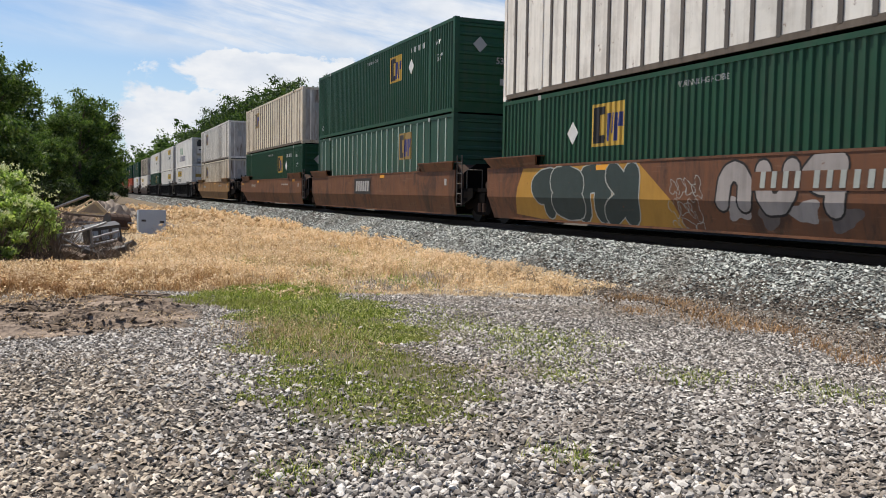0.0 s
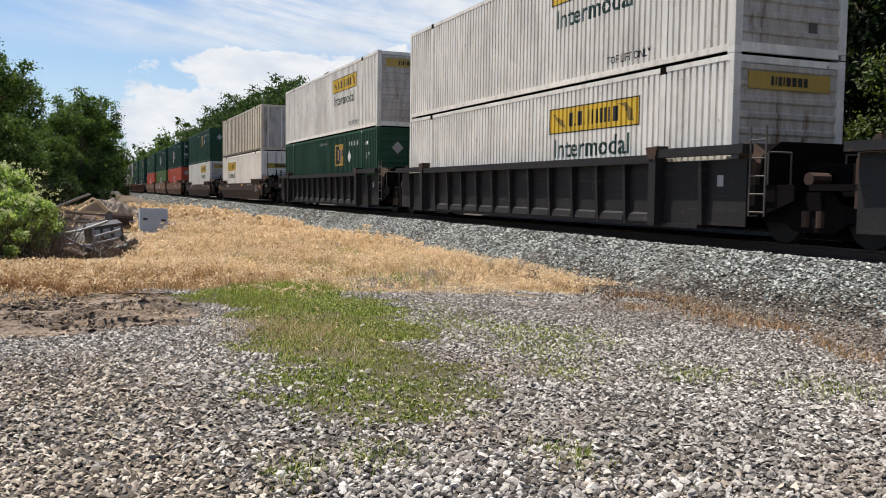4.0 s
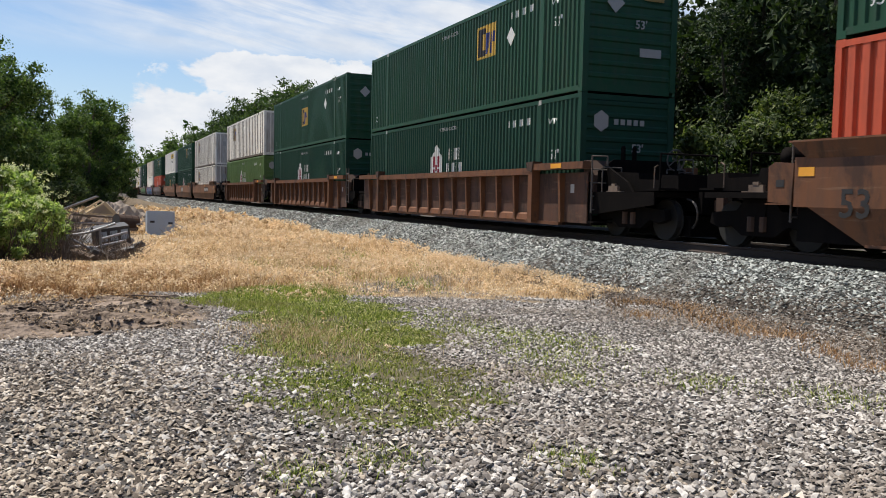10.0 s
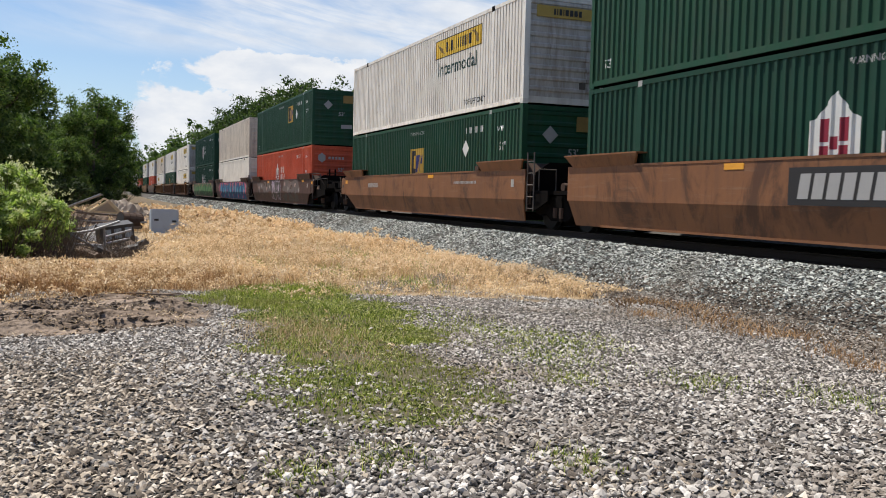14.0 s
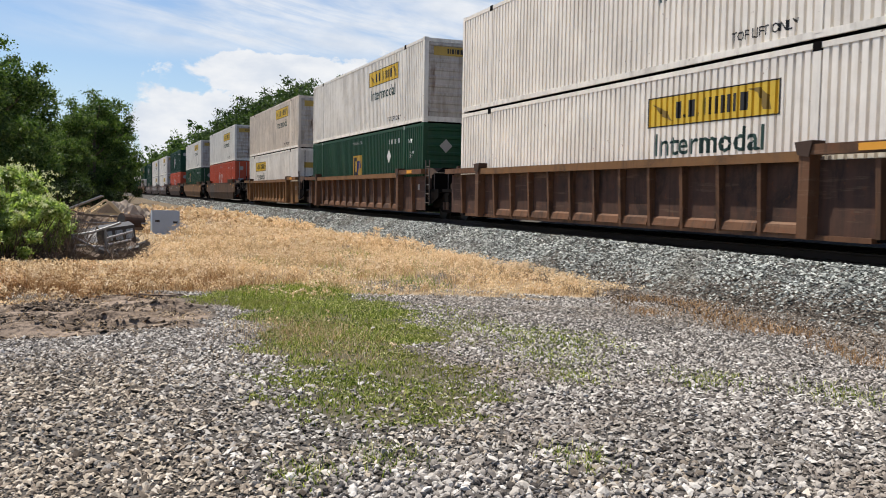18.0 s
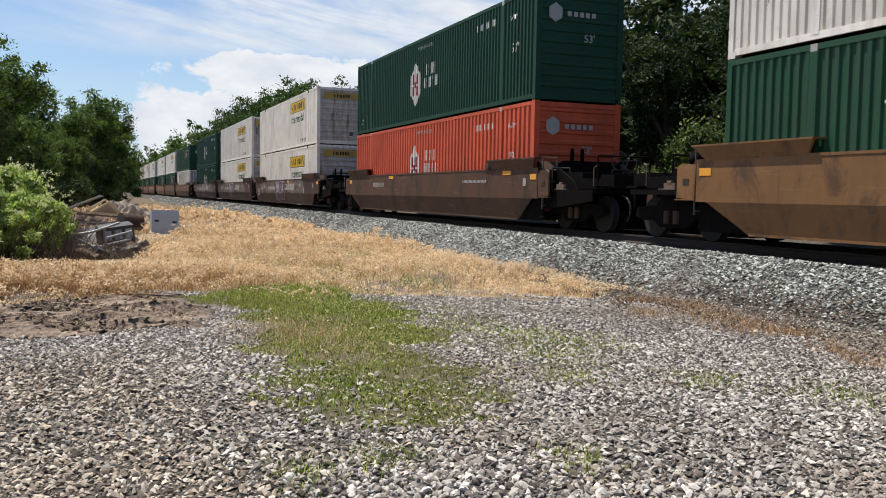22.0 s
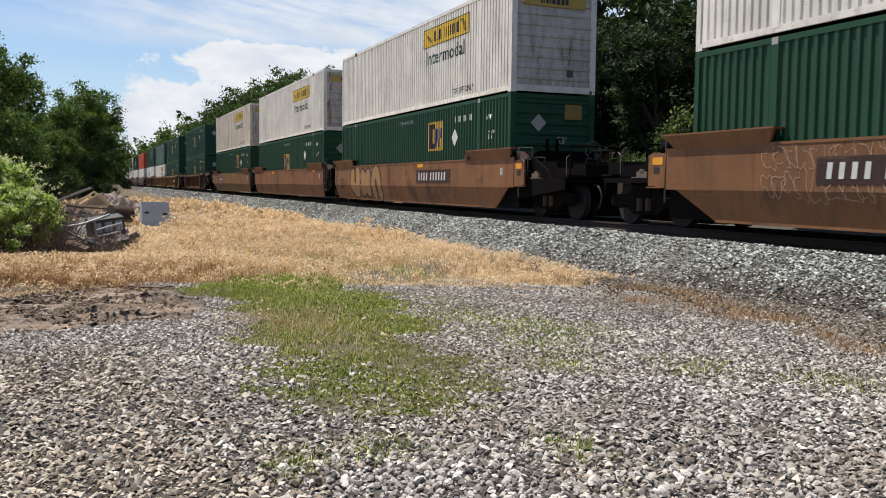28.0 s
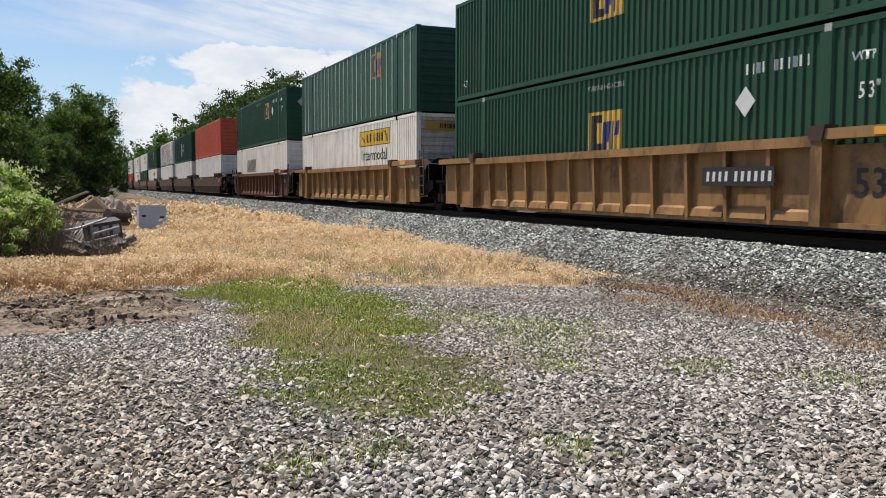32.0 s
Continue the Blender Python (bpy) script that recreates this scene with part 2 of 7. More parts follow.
TAGGED_GREY = paint("maroon_paint_with_tags", (0.072, 0.034, 0.027), 0.5, 0.35, (0.06, 0.04, 0.03), 0.3, scuff=1.0)
TAGGED_BLUE = paint("dark_red_brown_tagged_paint", (0.075, 0.034, 0.026), 0.45, 0.20, (0.07, 0.04, 0.03), scuff=0.6)
TAGGED_GREEN = paint("faded_pink_brown_paint", (0.20, 0.125, 0.115), 0.45, 0.30, (0.07, 0.04, 0.03), scuff=0.6)
TAGGED_LINE = paint("brown_paint_with_outline_tag", (0.166, 0.068, 0.030), 0.5, 0.35, (0.07, 0.04, 0.03), 0.5, scuff=0.7)
TAGGED_LINE_B = paint("tan_paint_with_outline_tag", (0.208, 0.092, 0.037), 0.5, 0.35, (0.08, 0.05, 0.03), 0.5, scuff=0.7)
TAGGED_CREAM = paint("orange_brown_paint_with_pale_tag", (0.208, 0.092, 0.038), 0.5, 0.30, (0.12, 0.06, 0.04), 0.3, scuff=1.0)
TAGGED_DARK = paint("dull_brown_paint_with_tag", (0.110, 0.058, 0.030), 0.5, 0.35, (0.05, 0.035, 0.03), 0.3, scuff=1.0)


def spray(name, rgb, dirt=0.25):
    return paint(name, rgb, 0.5, dirt, tuple(c * 0.45 + 0.01 for c in rgb), 0.12, scuff=0.15)


S_YELLOW, S_SLATE, S_PALE, S_ASH = spray("sprayed_yellow", (0.40, 0.21, 0.035)), spray("sprayed_slate", (0.030, 0.045, 0.042)), spray("sprayed_pale_grey", (0.36, 0.37, 0.34)), spray("sprayed_ash_white", (0.34, 0.30, 0.28), 0.5)
S_PINK, S_BLUE, S_CYAN, S_MAGENTA = spray("sprayed_pink", (0.56, 0.13, 0.19)), spray("sprayed_blue", (0.008, 0.066, 0.18)), spray("sprayed_cyan", (0.10, 0.36, 0.46)), spray("sprayed_magenta", (0.45, 0.03, 0.15))
S_DULL_PINK, S_GREEN, S_LIME, S_DEEP = spray("sprayed_dull_pink", (0.26, 0.150, 0.140)), spray("sprayed_green", (0.024, 0.100, 0.034)), spray("sprayed_light_green", (0.115, 0.24, 0.085)), spray("sprayed_deep_green", (0.012, 0.040, 0.018))
S_LINE, S_INK, S_GREY, S_CREAM, S_MAUVE, S_DUSK = spray("sprayed_pinkish_line", (0.36, 0.25, 0.22)), spray("sprayed_black", (0.018, 0.015, 0.014)), spray("sprayed_grey", (0.068, 0.060, 0.055)), spray("sprayed_cream", (0.33, 0.19, 0.085)), spray("sprayed_mauve_line", (0.42, 0.35, 0.42)), spray("sprayed_dusky_grey", (0.13, 0.105, 0.098), 0.5)
S_TAN_LINE = spray("sprayed_faint_tan_line", (0.38, 0.26, 0.19))
S_ORANGE = spray("sprayed_orange", (0.48, 0.15, 0.03))
WORN_PLATE = paint("worn_brown_grey_plate", (0.15, 0.11, 0.085), 0.7, 0.6, (0.06, 0.04, 0.03), 0.5)
# Dirty steel and wheels, taken darker still to hold the shade under the cars.
STEEL_DARK = paint("dirty_shaded_black_steel", (0.007, 0.006, 0.006), 0.9, 0.3, (0.015, 0.012, 0.010), gloss=0.04)
RUSTY = paint("rusty_steel", (0.060, 0.034, 0.024), 0.7, 0.5, (0.04, 0.025, 0.02), 0.6)
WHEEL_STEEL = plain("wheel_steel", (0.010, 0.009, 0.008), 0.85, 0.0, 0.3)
RAIL_TOP = plain("polished_rail", (0.55, 0.53, 0.50), 0.22, 1.0, 0.1)
# Rail sides and ties are darkened too, for the shade below the train.
RAIL_SIDE = plain("rusty_rail", (0.034, 0.022, 0.017), 0.85)
TIE = plain("creosoted_wood", (0.030, 0.025, 0.021), 0.85, 0, 0.4, 4)
OCHRE = plain("weathered_ochre_marking", (0.26, 0.165, 0.045), 0.6, 0, 0.5, 1.5)
END_YELLOW = plain("weathered_yellow_plate", (0.40, 0.27, 0.055), 0.6, 0, 0.4, 2.0)
SQUARE_YELLOW = plain("faded_yellow_square", (0.50, 0.32, 0.05), 0.6, 0, 0.35, 2.0)
PALE_BROWN_MARK = plain("brown_marking", (0.20, 0.13, 0.03), 0.55, 0, 0.3)
YELLOW = plain("yellow_marking", (0.62, 0.41, 0.035), 0.55, 0, 0.4, 1.2)
ORANGE = plain("yellow_reflector", (0.72, 0.32, 0.03), 0.5, 0, 0.15)
BLACK = plain("black_marking", (0.018, 0.016, 0.016), 0.55, 0, 0.3)
BLUE = plain("blue_marking", (0.02, 0.03, 0.16), 0.5, 0, 0.2)
DARK_RED = plain("dark_red_marking", (0.23, 0.012, 0.03), 0.5, 0, 0.2)
LETTER = plain("white_marking", (0.58, 0.58, 0.56), 0.55, 0, 0.2)
GREEN_TEXT = plain("dark_green_lettering", (0.012, 0.042, 0.032), 0.55, 0, 0.25)
LEAF_LOGO = plain("bright_green_marking", (0.07, 0.24, 0.10), 0.5, 0, 0.2)
PURPLE = plain("purple_lettering", (0.03, 0.018, 0.11), 0.5, 0, 0.2)
GREY_MARK = plain("grey_marking", (0.34, 0.33, 0.32), 0.55, 0, 0.2)

# ---- mesh tools ----


class Shape:
    """Collects corners and faces, then makes one mesh."""

    def __init__(self):
        self.v, self.f = [], []

    def box(self, x0, x1, y0, y1, z0, z1, turn=None):
        n = len(self.v)
        pts = [(x, y, z) for z in (z0, z1) for y in (y0, y1) for x in (x0, x1)]
        if turn is not None:
            pts = [tuple(turn @ Vector(p)) for p in pts]
        self.v += pts
        self.f += [tuple(n + i for i in q) for q in ((0, 2, 3, 1), (4, 5, 7, 6), (0, 1, 5, 4), (2, 6, 7, 3), (0, 4, 6, 2), (1, 3, 7, 5))]
        return self

    def quad(self, a, b, c, d):
        n = len(self.v)
        self.v += [a, b, c, d]
        self.f.append((n, n + 1, n + 2, n + 3))
        return self

    def prism(self, outline, axis, lo, hi):
        """Extrudes an outline of (p, q) along an axis; x: (y, z), y: (x, z), z: (x, y)."""
        n, k = len(self.v), len(outline)
        put = {"x": lambda p, q, s: (s, p, q), "y": lambda p, q, s: (p, s, q), "z": lambda p, q, s: (p, q, s)}[axis]
        for s in (lo, hi):
            self.v += [put(p, q, s) for p, q in outline]
        self.f.append(tuple(range(n, n + k)))
        self.f.append(tuple(range(n + 2 * k - 1, n + k - 1, -1)))
        for i in range(k):
            j = (i + 1) % k
            self.f.append((n + i, n + k + i, n + k + j, n + j))
        return self

    def tube(self, a, b, r0, r1=None, sides=8, caps=True):
        r1 = r0 if r1 is None else r1
        a, b = Vector(a), Vector(b)
        d = (b - a).normalized()
        u = d.orthogonal().normalized()
        w = d.cross(u)
        n = len(self.v)
        for c, r in ((a, r0), (b, r1)):
            for i in range(sides):
                t = 2 * math.pi * i / sides
                self.v.append(tuple(c + u * math.cos(t) * r + w * math.sin(t) * r))
        for i in range(sides):
            j = (i + 1) % sides
            self.f.append((n + i, n + j, n + sides + j, n + sides + i))
        if caps:
            self.f.append(tuple(range(n + sides - 1, n - 1, -1)))
            self.f.append(tuple(range(n + sides, n + 2 * sides)))
        return self

    def mesh(self, name, mat, smooth=False):
        me = bpy.data.meshes.new(name)
        me.from_pydata(self.v, [], self.f)
        bm = bmesh.new()
        bm.from_mesh(me)
        bmesh.ops.recalc_face_normals(bm, faces=bm.faces)
        bm.to_mesh(me)
        bm.free()
        me.materials.append(mat)
        if smooth:
            me.polygons.foreach_set("use_smooth", [True] * len(me.polygons))
        return me


def part(name, me, parent, at=None, label=""):
    """Links a mesh (or a Shape with a material) as one part under a thing or a part."""
    ob = new(name, me)
    ob.parent = parent
    if at is not None:
        ob.matrix_basis = at if isinstance(at, Matrix) else Matrix.Translation(at)
    if label:
        tagged(ob, label)
    return ob


def empty(name, at, label, category, group=""):
    ob = new(name)
    ob.empty_display_size = 0.2
    ob.matrix_basis = at
    return tagged(ob, label, category, group)


def raw_mesh(name, verts, faces, mat, smooth=False):
    """A large mesh from arrays; faces all have the same number of corners."""
    verts, faces = np.asarray(verts, np.float32), np.asarray(faces, np.int32)
    me = bpy.data.meshes.new(name)
    me.vertices.add(len(verts))
    me.vertices.foreach_set("co", verts.ravel())
    k = faces.shape[1]
    me.loops.add(faces.size)
    me.loops.foreach_set("vertex_index", faces.ravel())
    me.polygons.add(len(faces))
    me.polygons.foreach_set("loop_start", np.arange(0, faces.size, k, dtype=np.int32))
    me.polygons.foreach_set("use_smooth", np.full(len(faces), smooth))
    me.update(calc_edges=True)
    me.validate()
    me.materials.append(mat)
    return me


SIDEWAYS = Matrix(((0, 0, -1, 0), (-1, 0, 0, 0), (0, 1, 0, 0), (0, 0, 0, 1)))  # x to the front (-y), y up, facing -x
FACING = Matrix(((1, 0, 0, 0), (0, 0, -1, 0), (0, 1, 0, 0), (0, 0, 0, 1)))  # x across, y up, on the front end (facing -y)
LETTERS = {}


def lettering(text, height, mat, stretch=1.0):
    key = (text, height, mat.name, stretch)
    if key not in LETTERS:
        cu = bpy.data.curves.new("lettering", "FONT")
        cu.body, cu.size, cu.extrude, cu.resolution_u = text, height * 1.4, 0.003, 2
        cu.offset = height * 0.02
        ob = bpy.data.objects.new("lettering", cu)
        me = bpy.data.meshes.new_from_object(ob)
        me.transform(Matrix.Diagonal((stretch, 1, 1, 1)))
        me.materials.clear()
        me.materials.append(mat)
        bpy.data.objects.remove(ob)
        LETTERS[key] = me
    return LETTERS[key]


def bars(widths, height, mat, gap=0.5, slant=0.0):
    """A row of plain bars that stands for writing; x from 0, y up, facing +z."""
    s, x = Shape(), 0.0
    for w in widths:
        s.prism([(x, 0), (x + w, 0), (x + w + slant, height), (x + slant, height)], "z", 0, 0.004)
        x += w + gap * (sum(widths) / len(widths))
    return s.mesh("bars", mat)


# ---- containers ----
CL, CW, CH = 16.15, 2.59, 2.89  # a 53-foot high-cube box
HW = CW / 2
POST = (2.0, 14.15)  # the stacking posts at the 40-foot places
MESHES = {}
RIBBED = ("corrugated", "broad")
GREENS = (GREEN, TEAL_GREEN, LIGHT_GREEN, DARK_GREEN, RED)


def cached(key, make):
    if key not in MESHES:
        MESHES[key] = make()
    return MESHES[key]


def rib_line(y0, y1, depth, pitch, cut=(0.62, 0.70, 0.92)):
    """The wavy line of a corrugated sheet: places along it and how deep it lies there."""
    n = max(1, round((y1 - y0) / pitch))
    p = (y1 - y0) / n
    line = []
    for i in range(n):
        a = y0 + i * p
        line += [(a, 0), (a + cut[0] * p, 0), (a + cut[1] * p, depth), (a + cut[2] * p, depth)]
    line.append((y1, 0))
    return line


def corrugated(y0, y1, z0, z1, x, depth, pitch, cut=(0.62, 0.70, 0.92)):
    line = rib_line(y0, y1, depth, pitch, cut)
    v = [(x + d, y, z) for y, d in line for z in (z0, z1)]
    f = [(2 * i, 2 * i + 1, 2 * i + 3, 2 * i + 2) for i in range(len(line) - 1)]
    return v, f


def sheet_form(mat, style="corrugated"):
    """Depth, pitch and fold places of a box's side sheet."""
    if style == "broad":
        return 0.075, 0.29, (0.64, 0.69, 0.93)
    if mat in WHITES:
        return 0.072, 0.185, (0.64, 0.69, 0.92)
    if mat is RED:
        return 0.055, 0.262, (0.50, 0.60, 0.90)
    return 0.038, 0.200, (0.36, 0.50, 0.86)


def rib_places():
    return [y for y in (CL * i / 26 for i in range(1, 26)) if min(abs(y - q) for q in POST) > 0.2]


def side_skin(style, mat):
    """The outer face of a box's side as a line (y, x), for markings that follow it."""
    if style in RIBBED:
        return [(y, -HW + 0.012 + d) for y, d in rib_line(0.1, CL - 0.1, *sheet_form(mat, style))]
    line = [(0.0, -HW + 0.022)]
    if style == "panel":
        wide = 0.05 if mat is GREY_WHITE else 0.035
        for y in rib_places():
            line += [(y - wide - 0.004, -HW + 0.022), (y - wide, -HW), (y + wide, -HW), (y + wide + 0.004, -HW + 0.022)]
    return line + [(CL, -HW + 0.022)]


def draped(name, polys, mats, line=None, fold=None, lift=0.003):
    """Paint that lies on a side: polys are (outline of (y, z), material index, layer) or a flat mesh; it follows the sheet's line or a car's fold."""
    bm = bmesh.new()
    if isinstance(polys, bpy.types.Mesh):
        bm.from_mesh(polys)
    else:
        layer = bm.verts.layers.float.new("layer")
        for outline, k, up in polys:
            vs = [bm.verts.new((0, y, z)) for y, z in outline]
            for v in vs:
                v[layer] = up
            bm.faces.new(vs).material_index = k
    layer = bm.verts.layers.float.get("layer")
    bmesh.ops.triangulate(bm, faces=bm.faces)
    lo, hi = min(v.co.y for v in bm.verts), max(v.co.y for v in bm.verts)
    cuts = [((0, y, 0), (0, 1, 0)) for y, _ in line or () if lo < y < hi]
    if fold:
        cuts.append(((0, 0, fold[0]), (0, 0, 1)))
    for co, no in cuts:
        bmesh.ops.bisect_plane(bm, geom=bm.verts[:] + bm.edges[:] + bm.faces[:], dist=1e-5, plane_co=co, plane_no=no)
    if line:
        ys, xs = [p[0] for p in line], [p[1] for p in line]
    for v in bm.verts:
        if line:
            x = float(np.interp(v.co.y, ys, xs))
        else:
            x = fold[1] + max(0.0, fold[0] - v.co.z) * fold[2]
        v.co.x = x - lift - (v[layer] * 0.0015 if layer else 0)
    bmesh.ops.recalc_face_normals(bm, faces=bm.faces)
    me = bpy.data.meshes.new(name)
    for m in mats:
        me.materials.append(m)
    bm.to_mesh(me)
    bm.free()
    return me


def block(y0, y1, z0, z1, slant=0.0):
    return [(y0, z0), (y1, z0), (y1 - slant, z1), (y0 - slant, z1)]


def side_text(c, skin, text, size, ink, y, z, stretch=1.0, label=""):
    """Lettering on a box's side that follows its ribs; y is where it begins, reading towards the front."""
    key = ("side_text", skin[0], text, size, ink.name, y, z, stretch)

    def make():
        cu = bpy.data.curves.new("lettering", "FONT")
        cu.body, cu.size, cu.resolution_u = text, size * 1.4, 2
        cu.offset = size * 0.015
        ob = bpy.data.objects.new("lettering", cu)
        flat = bpy.data.meshes.new_from_object(ob)
        flat.transform(Matrix(((0, 0, 1, 0), (-stretch, 0, 0, y), (0, 1, 0, z), (0, 0, 0, 1))))
        bpy.data.objects.remove(ob)
        return draped("lettering", flat, [ink], skin[1])
    part("lettering", cached(key, make), c, None, label)


def side_bars(c, skin, count, width, gap, high, ink, y, z, name="marking", slant=0.0):
    """Plain upright bars in place of writing."""
    key = ("side_bars", skin[0], count, width, gap, high, ink.name, y, z)
    rows = [(block(y - i * (width + gap) - width, y - i * (width + gap), z, z + high, slant), 0, 0) for i in range(count)]
    part(name, cached(key, lambda: draped(name, rows, [ink], skin[1])), c)


def side_mesh(style, mat):
    s = Shape()
    if style in RIBBED:
        s.v, s.f = corrugated(0.1, CL - 0.1, 0.14, CH - 0.1, -HW + 0.012, *sheet_form(mat, style))
    else:
        s.box(-HW + 0.022, -HW + 0.05, 0.1, CL - 0.1, 0.14, CH - 0.1)
    return s.mesh("side_wall", mat)


def far_side_mesh(style, mat):
    """The side turned away from the stand, in one piece."""
    s = Shape()
    if style in RIBBED:
        v, f = corrugated(0.0, CL, 0.02, CH - 0.02, -HW + 0.004, 0.055, 0.55)
        s.v += v
        s.f += f
    else:
        s.box(-HW + 0.022, -HW + 0.05, 0.1, CL - 0.1, 0.14, CH - 0.1)
    return s.mesh("side_wall", mat)


def corrugated_end(mat):
    """A front wall with level ribs."""
    s, n = Shape(), 9
    z0, z1 = 0.2, CH - 0.14
    p = (z1 - z0) / n
    line = []
    for i in range(n):
        a = z0 + i * p
        line += [(a, 0.05), (a + 0.5 * p, 0.05), (a + 0.62 * p, 0.02), (a + 0.88 * p, 0.02)]
    line.append((z1, 0.05))
    for (za, da), (zb, db) in zip(line, line[1:]):
        s.quad((-HW + 0.1, da, za), (HW - 0.1, da, za), (HW - 0.1, db, zb), (-HW + 0.1, db, zb))
    return s.mesh("end_wall", mat)


def door_mesh(mat):
    s = Shape()
    s.box(0.015, HW - 0.1, 0.03, 0.08, 0.2, CH - 0.14)
    for z in (0.5, 1.05, 1.6, 2.15):
        s.box(0.09, HW - 0.16, 0.018, 0.03, z, z + 0.34)
    return s.mesh("door_leaf", mat)


def square_logo(p, skin, y, z, faded=False):
    """A weathered ochre square with dark shapes on it; y is its rear edge."""
    def make():
        rows = [(block(y - 1.25, y, z, z + 0.93), 0, 0)]
        rows += [(block(y - hi, y - lo, z + a, z + b, sl), k, 1) for lo, hi, a, b, sl, k in ((0.07, 0.30, 0.07, 0.86, 0, 1), (0.30, 0.50, 0.07, 0.24, 0, 1), (0.30, 0.50, 0.69, 0.86, 0, 1), (0.56, 0.68, 0.10, 0.70, 0.03, 2), (0.72, 0.82, 0.26, 0.70, 0.03, 2), (0.86, 0.97, 0.10, 0.70, 0.03, 2), (1.02, 1.18, 0.40, 0.70, 0.03, 2))]
        return draped("logo_plate", rows, [OCHRE if faded else SQUARE_YELLOW, BLACK, BLUE], skin[1])
    part("logo_plate", cached(("sq_logo", skin[0], y, z, faded), make), p, None, "weathered yellow square logo with dark shapes")


def pointed_logo(p, skin, y, z):
    """A white pointed shape with red strokes, and two rows of thin white bars beside it; y is its rear edge."""
    def make():
        house = [(0, 0.16), (0, 0.86), (-0.16, 0.92), (-0.5, 1.3), (-0.84, 0.92), (-1.0, 0.86), (-1.0, 0.16), (-0.84, 0.1), (-0.5, -0.28), (-0.16, 0.1)]
        rows = [([(y + a, z + b) for a, b in house], 0, 0)]
        rows += [(block(y - hi, y - lo, z + a, z + b), 1, 1) for lo, hi, a, b in ((0.22, 0.40, 0.12, 0.46), (0.22, 0.40, 0.52, 0.88), (0.60, 0.78, 0.12, 0.46), (0.60, 0.78, 0.52, 0.88), (0.42, 0.58, 0.40, 0.60))]
        return draped("logo_plate", rows, [LETTER, DARK_RED], skin[1])
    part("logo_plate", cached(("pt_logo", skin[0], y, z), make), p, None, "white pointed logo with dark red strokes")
    side_bars(p, skin, 6, 0.055, 0.10, 0.36, LETTER, y - 1.55, z + 0.72, "logo_marking")
    side_bars(p, skin, 10, 0.055, 0.09, 0.34, LETTER, y - 1.38, z + 0.29, "logo_marking")


def plate_logo(p, skin, y, z):
    """A yellow plate with a dark rim and dark bars, and a lettered word below it; y is its rear edge."""
    def make():
        b = z + 0.56
        rows = [(block(y - 3.7, y, b, b + 0.6), 0, 0)]
        rows += [(block(y - hi, y - lo, b + lo2, b + hi2), 1, 1) for lo, hi, lo2, hi2 in ((0, 3.7, 0, 0.025), (0, 3.7, 0.575, 0.6), (0, 0.04, 0.025, 0.575), (3.66, 3.7, 0.025, 0.575))]
        at = 0.92
        for w, g in ((0.16, 0.07), (0.05, 0.10), (0.19, 0.07), (0.05, 0.12), (0.07, 0.09), (0.07, 0.10), (0.07, 0.09), (0.07, 0.10), (0.07, 0.09), (0.07, 0.11), (0.20, 0.1)):
            rows.append((block(y - at - w, y - at, b + 0.14, b + (0.46 if w > 0.055 else 0.2)), 1, 1))
            at += w + g
        rows += [([(y + a, b + c) for a, c in o], 2, 1) for o in ([(-0.15, 0.48), (-0.4, 0.32), (-0.5, 0.2), (-0.8, 0.1), (-0.62, 0.3)], [(-2.9, 0.50), (-3.15, 0.42), (-3.3, 0.12), (-3.5, 0.10), (-3.42, 0.34), (-3.2, 0.5)])]
        return draped("logo_plate", rows, [YELLOW, BLACK, PALE_BROWN_MARK], skin[1])
    part("logo_plate", cached(("yl_logo", skin[0], y, z), make), p, None, "yellow logo plate with dark rim and dark bars")
    side_text(p, skin, "Intermodal", 0.44, GREEN_TEXT, y - 0.22, z, 1.16, "dark green lettering")


